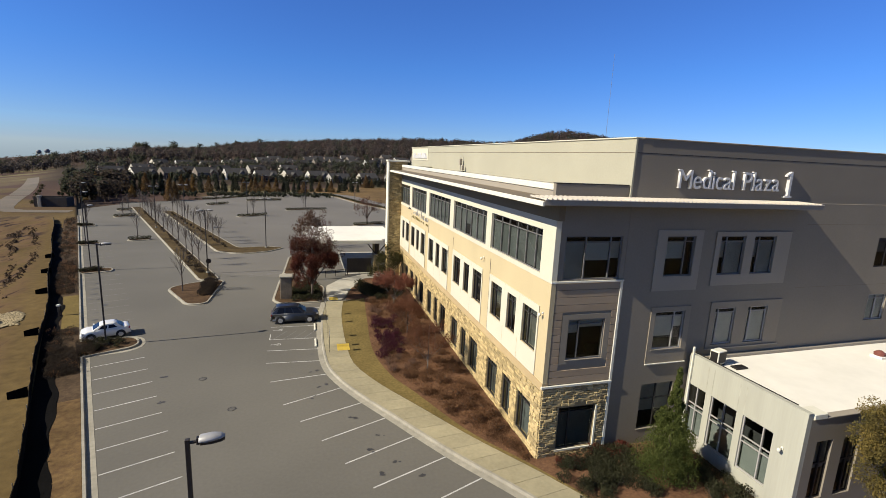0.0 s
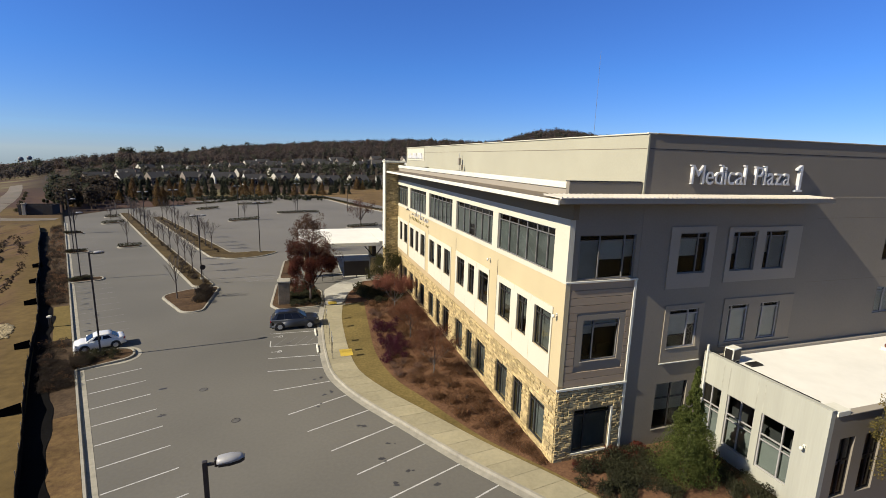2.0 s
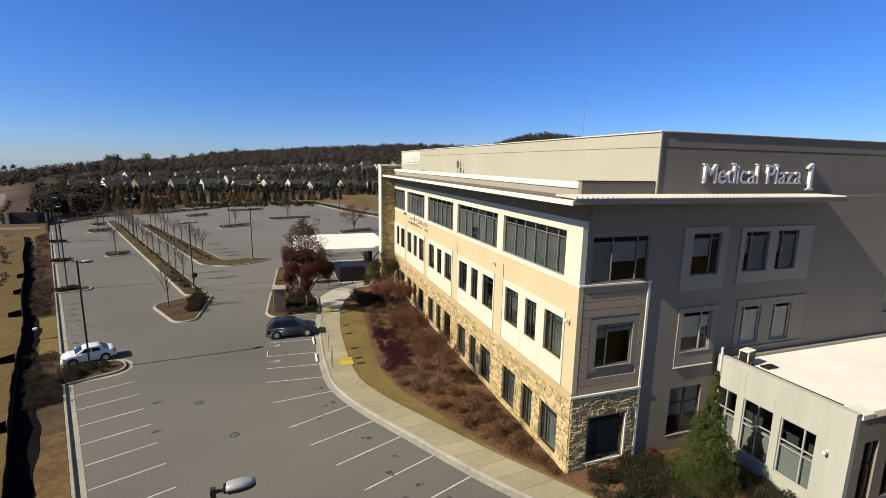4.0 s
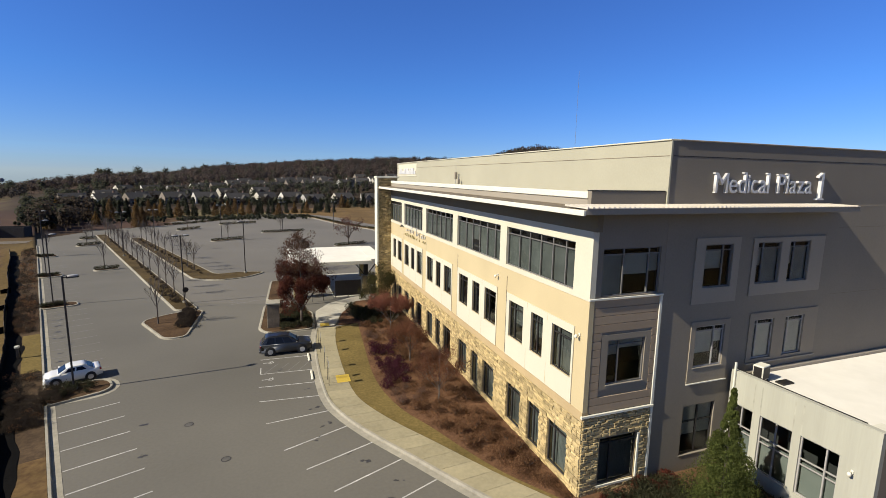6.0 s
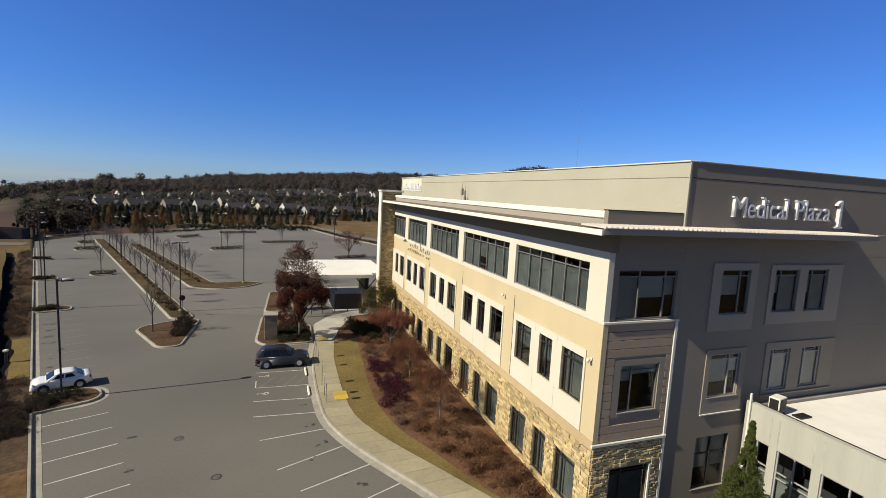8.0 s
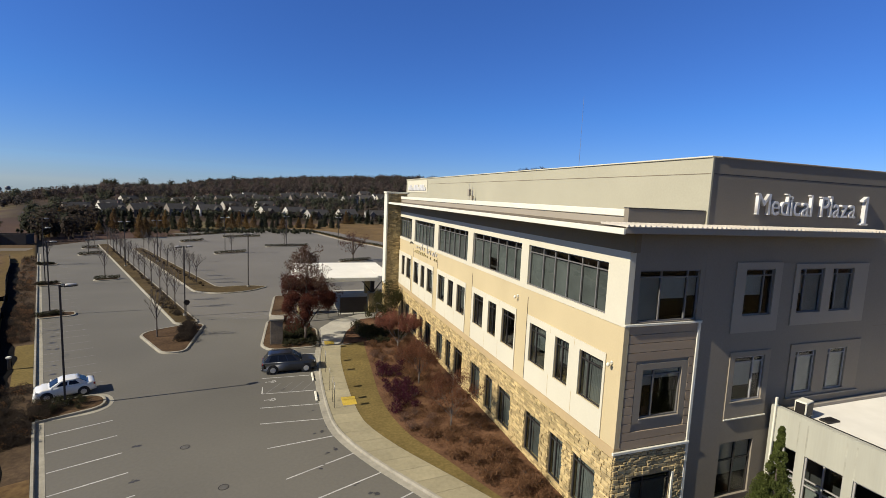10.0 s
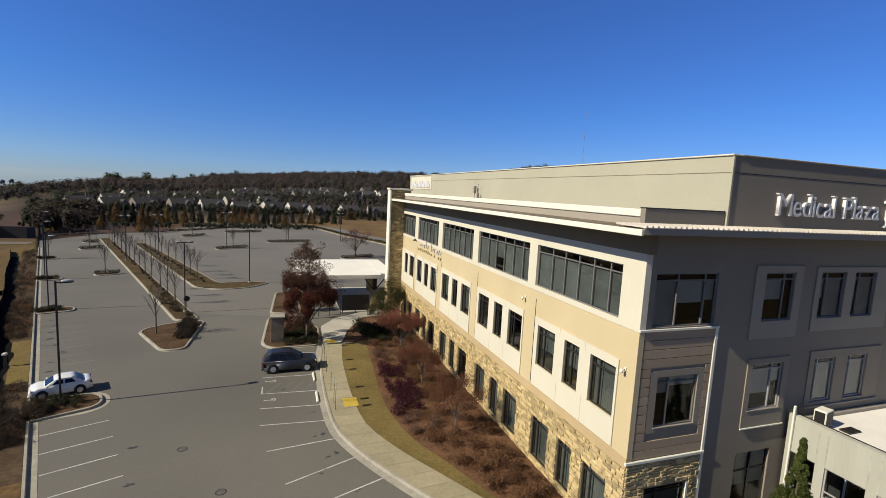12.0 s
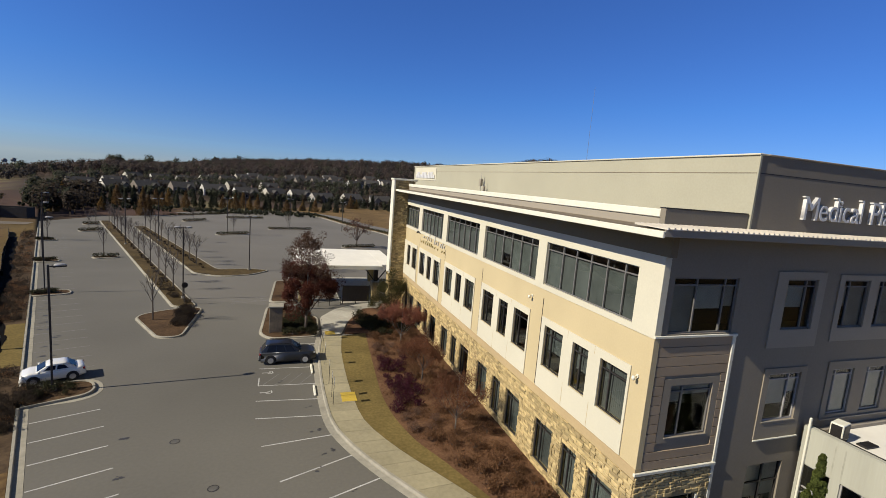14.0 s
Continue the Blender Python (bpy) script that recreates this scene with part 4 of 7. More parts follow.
# stonework
def courses(a0, a1, z0, z1, holes, seed, wide=(0.22, 0.6), high=(0.10, 0.22)):
    """Blocks of a random ashlar: along, up, width and height of each."""
    r, z, out = random.Random(seed), z0, []
    while z < z1 - 0.05:
        h = min(r.uniform(*high), z1 - z)
        a = a0 - r.uniform(0, 0.3)
        while a < a1 - 0.02:
            w = r.uniform(*wide)
            p, q = max(a, a0), min(a + w, a1)
            spans = [(p, q)]
            for h0, h1, y0, y1 in holes:
                if z + h > y0 + 0.02 and z < y1 - 0.02:
                    spans = [s2 for s in spans for s2 in ((s[0], min(s[1], h0)), (max(s[0], h1), s[1])) if s2[1] - s2[0] > 0.07]
            out += [(s[0], z, s[1] - s[0], h) for s in spans if s[1] - s[0] > 0.07]
            a += w
        z += h
    return out, r


BLOCKS = []
for i in range(6):
    r = random.Random(20 + i)
    s = Shape().bevelled(0, 1, 0, 1, 0, 1, 0.09)
    s.v = [(p[0] + r.uniform(-0.03, 0.03), p[1] + r.uniform(-0.12, 0.10), p[2] + r.uniform(-0.03, 0.03)) for p in s.v]
    BLOCKS.append(s)
STONE_MESHES = [s.mesh("stone", STONE) for s in BLOCKS]


def stonework(side, at, a0, a1, z0, z1, holes, seed, parent, near):
    """Stones nearer than 'near' along the wall are objects of their own; the rest are one mesh."""
    rest = Shape()
    blocks, r = courses(a0, a1, z0, z1, holes, seed)
    for a, z, w, h in blocks:
        d = r.uniform(0.10, 0.15)
        g = 0.012
        if side == "s":
            m = Matrix.LocRotScale((a + g, at - d + 0.06, z + g), None, (w - 2 * g, d, h - 2 * g))
        else:
            m = Matrix.LocRotScale((at - d + 0.06, a + w - g, z + g), Euler((0, 0, -math.pi / 2)), (w - 2 * g, d, h - 2 * g))
        k = r.randrange(6)
        if a < near:
            ob = new("stone", STONE_MESHES[k])
            ob.parent, ob.matrix_basis = parent, m
        else:
            rest.add(BLOCKS[k].v, BLOCKS[k].f, m)
    if rest.v:
        tagged(part("stonework", rest, STONE_FAR, parent, "tan stone veneer"), kind="stuff")

# ---------------------------------------------------------------- low wing beside the grey wall
WING = thing("low_wing", "single-storey buff stucco wing with white flat roof", "building")
AX, AY0, AY1, AZ = 10.25, -7.5, WALL_Y - 0.17, 6.1
AX1 = 34.0
ANNEX, ANNEX_S = Face("w", AX), Face("s", AY0)
span = AY1 - AY0
aw = [(AY1 - span * q, AY1 - span * p, 1.0, 4.2) for p, q in ((0.02, 0.205), (0.262, 0.50), (0.555, 0.80))]
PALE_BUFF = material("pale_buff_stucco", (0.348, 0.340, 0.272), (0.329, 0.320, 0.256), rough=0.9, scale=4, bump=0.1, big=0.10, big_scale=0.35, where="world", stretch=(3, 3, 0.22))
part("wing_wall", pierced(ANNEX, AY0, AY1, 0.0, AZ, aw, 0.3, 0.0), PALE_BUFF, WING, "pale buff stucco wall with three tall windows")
sw = [(11.2, 12.3, 1.2, 4.5), (13.1, 14.3, 1.2, 4.5), (16.4, 17.8, 0.6, 3.6), (20, 21.4, 0.6, 3.6), (24, 25.4, 0.6, 3.6)]
# side and back walls are a darker grey than the buff front
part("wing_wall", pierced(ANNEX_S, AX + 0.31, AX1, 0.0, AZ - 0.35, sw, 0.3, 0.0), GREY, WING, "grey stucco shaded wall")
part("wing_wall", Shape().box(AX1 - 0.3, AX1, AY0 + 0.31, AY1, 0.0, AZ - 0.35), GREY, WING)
part("wing_roof", Shape().box(AX + 0.31, AX1 - 0.31, AY0 + 0.31, AY1, AZ - 0.75, AZ - 0.5), MEMBRANE, WING, "white roof membrane with faint seams")
part("coping", Shape().bevelled(AX - 0.015, AX + 0.30, AY0 - 0.02, AY1, AZ + 0.003, AZ + 0.04, 0.012), PALE_BUFF, WING)
part("coping", Shape().bevelled(AX + 1.3, AX1, AY0 - 0.06, AY0 + 0.34, AZ - 0.346, AZ - 0.27, 0.02), PALE, WING, "grey metal roof edge")
part("coping_edge", Shape().box(AX + 0.341, AX + 0.375, AY0 + 0.8, AY1, AZ - 0.2, AZ + 0.06), DARK_METAL, WING, "dark metal roof edge")
part("corner_cap", Shape().bevelled(AX + 0.38, AX + 1.25, AY0 - 0.05, AY0 + 0.75, AZ - 0.346, AZ - 0.05, 0.03), WHITE, WING, "white flashed corner block")
part("wall_flashing", Shape().bevelled(AX + 0.35, AX1, AY1 - 0.12, AY1 + 0.16, AZ - 0.499, AZ - 0.3, 0.02), PALE, WING, "grey wall flashing above the white roof")
for (a, b, z0, z1), upright in zip(aw, (0.5, 0.5, 0.33)):
    win = window(ANNEX, a, b, z0, z1, (upright,), (0.52, 0.62), ALU, 0.0, None, 0.0, None, 0.12, slats=False)
    win.parent = WING
    lower = Shape()
    ANNEX.box(lower, a, b, -0.34, -0.325, z0, z0 + 0.53 * (z1 - z0))
    part("blind", lower, SEA_BLIND, win, "pale grey-green blind behind the lower panes")
RUN_STAIN = material("faint_run_stain", (0.290, 0.280, 0.222), (0.318, 0.308, 0.246), rough=0.9, scale=4, bump=0.05, big=0.25, big_scale=1.5, where="world")
for f in (0.205, 0.262, 0.50, 0.555):                # faint rain runs above the piers between the windows
    s, y = Shape(), AY1 - span * f
    ANNEX.box(s, y - 0.035, y + 0.035, 0.001, 0.003, 4.25, AZ - 0.25)
    part("rain_stain", s, RUN_STAIN, WING, "faint grey rain run on the stucco")
for a, b, z0, z1 in sw:
    window(ANNEX_S, a, b, z0, z1, (0.5,), (0.6,), BRONZE, 0.0, BLIND, 0.5, None, 0.12, slats=False).parent = WING
# added dark floor and inner wall make the wing look unlit inside
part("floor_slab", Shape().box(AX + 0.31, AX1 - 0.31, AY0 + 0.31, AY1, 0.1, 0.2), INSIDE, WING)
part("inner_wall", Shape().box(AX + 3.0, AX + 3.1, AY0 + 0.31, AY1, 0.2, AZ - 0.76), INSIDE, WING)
part("pipe", Shape().bevelled(AX - 0.14, AX - 0.004, AY1 - 0.33, AY1 - 0.23, 0.2, 6.65, 0.02), WHITE, WING, "white downpipe at the inner corner")


def roof_vent(x, y, z, w, h, mat, label):
    ob = thing("roof_vent", label, "roof vent", at=pose(x, y, z))
    part("curb", Shape().bevelled(-w * 0.6, w * 0.6, -w * 0.6, w * 0.6, 0, h * 0.35, 0.02), MEMBRANE, ob)
    part("hood", Shape().lathe([(w * 0.52, h * 0.36), (w * 0.55, h * 0.7), (w * 0.2, h)], 10), mat, ob)
    return ob


TERRACOTTA = material("rusty_vent", (0.173, 0.048, 0.032), (0.128, 0.039, 0.029), rough=0.7, scale=6, bump=0.1)
roof_vent(24.0, -2.2, AZ - 0.5, 0.6, 0.5, TERRACOTTA, "rust-red vent hood on the white roof")


def condenser(x, y, z):
    ob = thing("condenser_unit", "small white rooftop air-conditioning unit with dark side", "air conditioner", at=pose(x, y, z, 0, 0, 12))
    part("casing", Shape().bevelled(-0.42, 0.42, -0.28, 0.28, 0.1, 0.95, 0.03), WHITE, ob)
    part("grille", Shape().box(-0.36, 0.36, -0.30, -0.282, 0.18, 0.88), DARK_METAL, ob, "dark fan grille")
    part("grille", Shape().box(-0.44, -0.422, -0.22, 0.22, 0.18, 0.88), DARK_METAL, ob)
    for p in (-0.3, 0.3):
        part("foot", Shape().box(p - 0.05, p + 0.05, -0.28, 0.28, 0, 0.1), DARK_METAL, ob)


condenser(11.6, -0.9, AZ - 0.5)
solid("roof_pad", Shape().bevelled(12.1, 13.0, -1.9, -1.4, AZ - 0.499, AZ - 0.40, 0.02), DARK_METAL, "dark rubber walkway pad on the white roof", "roof pad")

# wall camera and lamp on the stucco
def wall_fixture(m, label):
    ob = thing("security_camera", label, "camera", at=m)
    part("bracket", Shape().bevelled(-0.06, 0.0, -0.06, 0.06, -0.06, 0.10, 0.01), WHITE, ob)
    part("arm", Shape().tube((-0.03, 0, 0.05), (-0.22, 0, 0.02), 0.02), WHITE, ob)
    part("housing", Shape().lathe([(0.03, -0.16), (0.08, -0.12), (0.09, -0.02), (0.05, 0.05)], 12, pose(-0.24, 0, 0)), WHITE, ob, smooth=True)


wall_fixture(pose(-0.001, 0.62, 9.0), "white dome security camera on the peach wall")
wall_fixture(pose(AX - 0.001, AY0 + 0.9, 3.7), "white wall fixture on the buff wing")
wall_fixture(pose(-0.001, 10.2, 10.2), "small white fixture on the peach wall")

# ---------------------------------------------------------------- signs
SERIFS = {"M": ((0.07, 0.0), (0.93, 0.0), (0.05, 0.69)), "d": ((0.92, 0.0), (0.84, 0.72)), "i": ((0.5, 0.0), (0.4, 0.51)), "l": ((0.5, 0.0), (0.4, 0.72)), "P": ((0.12, 0.0), (0.12, 0.69)), "a": ((0.93, 0.0),)}


def letters(ob, text, size, gap, mat, depth=0.12):
    """Raised letters side by side, each a part of its own; returns the width."""
    x = 0.0
    for ch in text:
        if ch == " ":
            x += size * 0.42
            continue
        cu = bpy.data.curves.new("letter", "FONT")
        cu.body, cu.size, cu.extrude, cu.offset = ch, size, depth / 2, -0.002 * size
        tmp = bpy.data.objects.new("letter_source", cu)
        scene.collection.objects.link(tmp)
        me = bpy.data.meshes.new_from_object(tmp.evaluated_get(bpy.context.evaluated_depsgraph_get()))
        bpy.data.objects.remove(tmp)
        me.materials.clear()
        me.materials.append(mat)
        lo, hi = min(v.co.x for v in me.vertices), max(v.co.x for v in me.vertices)
        feet = [(lo + p * (hi - lo), y) for p, y in SERIFS.get(ch, ())]
        if feet:                                   # slab feet and flags on the stems
            bm = bmesh.new()
            bm.from_mesh(me)
            for px, py in feet:
                left = 0.055 if py == 0.0 else 0.085
                box = bmesh.ops.create_cube(bm, size=1.0, matrix=Matrix.LocRotScale((px - (left - 0.055) * size, (py + (0.02 if py == 0.0 else -0.02)) * size, 0), None, ((0.055 + left) * size, 0.04 * size, depth * 0.96)))
            bm.to_mesh(me)
            bm.free()
        o = new("letter", me)
        o.parent = ob
        o.matrix_basis = pose(x - lo, 0, 0)
        x += hi - lo + gap * size
    return x


SIGN_WHITE = material("sign_white", (0.560, 0.545, 0.515), (0.520, 0.505, 0.480), rough=0.4, scale=4, bump=0.0, big=0.03)
SIGN = thing("building_sign", "raised white letters reading Medical Plaza 1 on grey stucco", "sign", at=pose(7.75, 0.195, 16.38, 90, 0, 0))
wide = letters(SIGN, "Medical Plaza", 1.58, 0.085, SIGN_WHITE, 0.20)
SIGN.scale = (7.75 / wide, 1, 1)
ONE = thing("sign_numeral", "tall raised white numeral 1 on grey stucco", "sign", at=pose(15.75, 0.15, 16.0, 90, 0, 0))
part("letter", Shape().add([(x, y, z) for z in (-0.1, 0.1) for x, y in ((0.14, 0.0), (0.74, 0.0), (0.74, 0.08), (0.56, 0.12), (0.56, 1.62), (0.47, 1.62), (0.12, 1.40), (0.12, 1.30), (0.36, 1.40), (0.36, 0.12), (0.14, 0.08))],
                           [tuple(range(10, -1, -1)), tuple(range(11, 22))] + [(i, (i + 1) % 11, 11 + (i + 1) % 11, 11 + i) for i in range(11)]), SIGN_WHITE, ONE)
BAR = thing("parapet_sign", "small white letter bars on the buff parapet", "sign", at=pose(4.61, 46.5, 17.1))
part("sign_plate", Shape().bevelled(-0.05, 0.0, 0.0, 10.5, -0.05, 1.75, 0.02), CREAM, BAR, "pale backing plate")
r = random.Random(2)
y = 10.0
while y > 0.6:
    w = r.uniform(0.35, 0.7)
    part("bar", Shape().bevelled(-0.16, -0.052, y - w, y, 0.25, r.choice((0.75, 1.1)), 0.02), SIGN_WHITE, BAR)
    y -= w + 0.16
LOGO = thing("wall_sign", "small dark swoosh and pale script-like strokes on the peach wall", "sign", at=pose(0.0, 27.0, 9.9))
OCHRE = material("ochre_sign_paint", (0.420, 0.350, 0.150), (0.370, 0.305, 0.130), rough=0.5, scale=4, bump=0.0)
swoosh = [(10.7, 0.85, 0.04), (10.3, 0.98, 0.16), (9.9, 1.0, 0.2), (9.5, 0.98, 0.12), (9.2, 0.95, 0.03)]
s = Shape()
for (y0, z0, h0), (y1, z1, h1) in zip(swoosh, swoosh[1:]):
    s.add([(x, y, z) for x in (-0.09, -0.005) for y, z in ((y0, z0), (y1, z1), (y1, z1 + h1), (y0, z0 + h0))],
          [(0, 1, 2, 3), (7, 6, 5, 4), (0, 4, 5, 1), (2, 6, 7, 3)])
part("swoosh", s, DARK_METAL, LOGO, "dark curved mark")
y = 8.6
while y > 0.5:                                    # slanted strokes in two rows
    for z0, z1, mat in ((0.62 + r.uniform(-0.1, 0.1), r.choice((0.9, 1.0, 1.4)), SIGN_WHITE), (0.08, r.choice((0.3, 0.42)), OCHRE)):
        if r.random() < 0.3:
            continue
        w, lean = r.uniform(0.10, 0.16), r.uniform(0.10, 0.28)
        part("stroke", Shape().add([(x, p, q) for x in (-0.10, -0.005) for p, q in ((y, z0), (y - w, z0), (y - w - lean, z1), (y - lean, z1))],
                                   [(0, 1, 2, 3), (7, 6, 5, 4), (0, 4, 5, 1), (1, 5, 6, 2), (2, 6, 7, 3), (3, 7, 4, 0)]), mat, LOGO)
    y -= r.uniform(0.42, 0.78)

# small antennas and a roof access frame on the lower roof
def antenna(x, y, z, h):
    ob = thing("roof_antenna", "thin grey antenna mast with small boxes on the roof", "antenna", at=pose(x, y, z))
    part("mast", Shape().tube((0, 0, 0), (0, 0, h), 0.035, 0.02, 6), LAMP_GREY, ob)
    part("mast", Shape().tube((0.0, -0.9, 0), (0, -0.9, h * 0.8), 0.03, 0.02, 6), LAMP_GREY, ob)
    part("box", Shape().bevelled(-0.15, 0.12, -0.2, 0.16, h * 0.35, h * 0.7, 0.02), PALE, ob)
    part("box", Shape().bevelled(-0.12, 0.1, -1.02, -0.78, h * 0.1, h * 0.35, 0.02), PALE, ob)
    part("base", Shape().bevelled(-0.25, 0.25, -1.1, 0.2, 0, 0.08, 0.02), DARK_METAL, ob)


antenna(4.25, 30.0, EAVE + 0.45, 2.1)

# ---------------------------------------------------------------- covered drop-off
PORTE = thing("entrance_canopy", "white-roofed drop-off canopy on stone and steel columns", "canopy")
part("roof_deck", Shape().bevelled(-13.3, -1.9, 46.6, 61.0, 4.70, 4.98, 0.03), MEMBRANE, PORTE, "white canopy roof")
part("roof_deck", Shape().bevelled(-1.9, 0.4, 47.9, 61.0, 4.702, 4.978, 0.03), MEMBRANE, PORTE)
part("fascia", Shape().bevelled(-13.36, -1.9, 46.5, 46.598, 4.52, 5.02, 0.02), WHITE, PORTE, "white canopy fascia")
part("fascia", Shape().bevelled(-13.4, -13.302, 46.5, 61.05, 4.52, 5.018, 0.02), WHITE, PORTE)
# added pale patch that brightens the ground shaded by the canopy
solid("drop_off_pad", Shape().prism(rounded([(-7.4, 46.3), (-0.4, 47.0), (-0.4, 62.5), (-7.6, 62.5)], 0.5), -0.02, 0.008), PALE_PAVING, "pale ground patch added to offset the canopy's shade", "pavement", kind="structure")
part("under_frame", Shape().box(-13.2, -2.0, 47.0, 60.7, 4.52, 4.698), SHADE_TAUPE, PORTE)
for x, y in ((-2.7, 47.4), (-12.2, 47.6), (-1.0, 60.0), (-12.2, 60.0)):
    col = part("column", Shape().bevelled(x - 0.55, x + 0.55, y - 0.55, y + 0.55, 0.0, 2.7, 0.03), STONE_FAR, PORTE, "stone-faced column base")
    part("cap", Shape().bevelled(x - 0.62, x + 0.62, y - 0.62, y + 0.62, 2.702, 2.82, 0.02), CONCRETE, col)
    part("post", Shape().bevelled(x - 0.28, x + 0.28, y - 0.28, y + 0.28, 2.822, 4.52, 0.02), DARK_METAL, PORTE)
    for d in (-1, 1):
        part("brace", Shape().tube((x + 0.25 * d, y, 2.9), (x + 1.5 * d, y, 4.51), 0.08, 0.08, 6), DARK_METAL, PORTE)
SCREEN = thing("metal_screen", "dark grey metal screen panel under the canopy", "screen")
part("panel", Shape().bevelled(-7.3, -3.7, 45.7, 45.8, 0.35, 2.5, 0.02), DARK_METAL, SCREEN)
for x in (-7.2, -5.5, -3.8):
    part("post", Shape().box(x - 0.05, x + 0.05, 45.81, 45.9, 0.0, 2.5), DARK_METAL, SCREEN)
RAIL = thing("hand_rail", "black steel handrail beside the entrance walk", "railing")
for z in (0.55, 0.95):
    part("rail", Shape().tube((-10.4, 44.6, z), (-7.5, 45.5, z), 0.035, 0.035, 6), DARK_METAL, RAIL)
for f in (0.0, 0.5, 1.0):
    x, y = -10.4 + 2.9 * f, 44.6 + 0.9 * f
    part("post", Shape().tube((x, y, 0.0), (x, y, 0.95), 0.035, 0.035, 6), DARK_METAL, RAIL)
PIER_STONE = material("pier_stone", (0.173, 0.138, 0.097), (0.122, 0.097, 0.068), rough=0.95, scale=4, bump=0.6, big=0.3, big_scale=1.2)
MON = thing("stone_pier", "stone-faced gate pier standing in the planter", "pier")
part("shaft", Shape().bevelled(-16.0, -14.7, 34.4, 35.6, 0.1, 2.75, 0.04), PIER_STONE, MON)
part("cap", Shape().bevelled(-16.1, -14.6, 34.3, 35.7, 2.752, 2.92, 0.03), CONCRETE, MON, "concrete cap")

# ---------------------------------------------------------------- parking markings
FAINT = material("faded_road_paint", (0.173, 0.164, 0.154), (0.122, 0.114, 0.106), rough=0.85, scale=5, bump=0.1, big=0.25, big_scale=0.6)


def line_mark(a, b, w=0.09, name="stall_line", label="", mat=None):
    a, b = Vector(a), Vector(b)
    d = (b - a).normalized()
    n = Vector((-d.y, d.x)) * w / 2
    s = Shape().add([(*(a + n), 0.005), (*(a - n), 0.005), (*(b - n), 0.005), (*(b + n), 0.005)], [(0, 1, 2, 3)])
    ob = new(name, s.mesh(name, mat or PAINT))
    ob.parent = LOT
    return ob


for i in range(14):                                  # stalls along the far kerb, nearer than the lamp island
    v = 19.6 - 2.58 * i
    line_mark(lot(0.5, v), lot(4.1, v + 0.05))
for i in range(34):                                  # and beyond it
    v = 28.0 + 2.58 * i
    if not any(abs(v - c) < 1.6 for c in (54.4, 76.7, 99.7)):
        line_mark(lot(0.5, v), lot(4.3, v), 0.09, mat=FAINT)
for i in range(24):                                  # along the second median and the outer rows
    v = 66 + 2.58 * i
    line_mark(lot(21.9, v), lot(26, v), 0.09, mat=FAINT)
    line_mark(lot(38.0, v), lot(43.5, v), 0.09, mat=FAINT)
    line_mark(lot(43.5, v), lot(49, v), 0.09, mat=FAINT)
for a, b in (((-11.75, 19.05), (-16.45, 19.35)), ((-11.6, 16.45), (-16.35, 16.75)), ((-11.35, 13.85), (-15.8, 13.25)), ((-10.45, 11.35), (-14.7, 9.55)),
             ((-9.15, 8.85), (-13.5, 7.15)), ((-7.85, 6.5), (-12.2, 4.7)), ((-6.45, 4.0), (-11.0, 2.15)), ((-5.05, 1.55), (-9.7, -0.2)), ((-3.7, -0.75), (-8.3, -2.5)), ((-2.2, -3.2), (-6.8, -5.0)),
             ((-11.6, 21.75), (-16.4, 21.95)), ((-11.55, 25.2), (-16.5, 25.3)), ((-16.4, 21.95), (-16.4, 23.4)), ((-11.3, 31.0), (-16.0, 31.3)), ((-11.5, 28.0), (-12.0, 28.1))):
    line_mark(a, b)
for i in range(4):
    x = -12.1 - 0.95 * i
    line_mark((x, 23.95), (x - 1.2, 21.9), 0.06, "hatch_line", mat=FAINT)
for y in (20.7, 24.4):
    sym = thing("accessible_parking_symbol", "worn white wheelchair marking painted on asphalt", "road marking", "accessible parking symbols", at=pose(-15.6, y, 0.006, 0, 0, 90) @ Matrix.Diagonal((0.75, 0.82, 1, 1)))
    part("wheel", Shape().add([(0.32 * math.cos(i * 0.45 + 2.2) * q, 0.32 * math.sin(i * 0.45 + 2.2) * q, 0) for q in (1, 0.72) for i in range(11)], [(i, i + 1, 12 + i, 11 + i) for i in range(10)]), PAINT, sym)
    part("back", Shape().add([(-0.05, 0.0, 0), (0.06, 0.0, 0), (0.06, 0.55, 0), (-0.05, 0.55, 0)], [(0, 1, 2, 3)]), PAINT, sym)
    part("leg", Shape().add([(0.0, 0.0, 0), (0.32, -0.3, 0), (0.4, -0.24, 0), (0.06, 0.1, 0)], [(0, 1, 2, 3)]), PAINT, sym)
    part("head", Shape().add([(0.0 + 0.1 * math.cos(i * 0.785), 0.68 + 0.1 * math.sin(i * 0.785), 0) for i in range(8)], [tuple(range(8))]), PAINT, sym)

for a, b in (((-21.2, 48.1), (-16.4, 50.1)), ((-20.7, 46.2), (-16.2, 48.0)), ((-20.9, 47.5), (-18.9, 47.0)), ((-19.6, 48.7), (-17.6, 47.5)), ((-18.2, 49.3), (-16.4, 48.2))):
    line_mark(a, b, 0.12, "crossing_line", mat=FAINT)
WHEEL_STOP = thing("wheel_stop", "pale precast concrete wheel stop", "wheel stop", "wheel stops", at=pose(-12.15, 29.7, 0))
part("bar", Shape().bevelled(-0.09, 0.09, -0.9, 0.9, 0.0, 0.14, 0.035), WHITE, WHEEL_STOP)
for y in (24.6, 20.4, 33.4):
    if y < 33:
        copy_thing(WHEEL_STOP, pose(-12.25, y, 0))
COVER_IRON = material("scuffed_cover", (0.098, 0.090, 0.075), (0.075, 0.069, 0.059), rough=0.7, scale=14, bump=0.4)
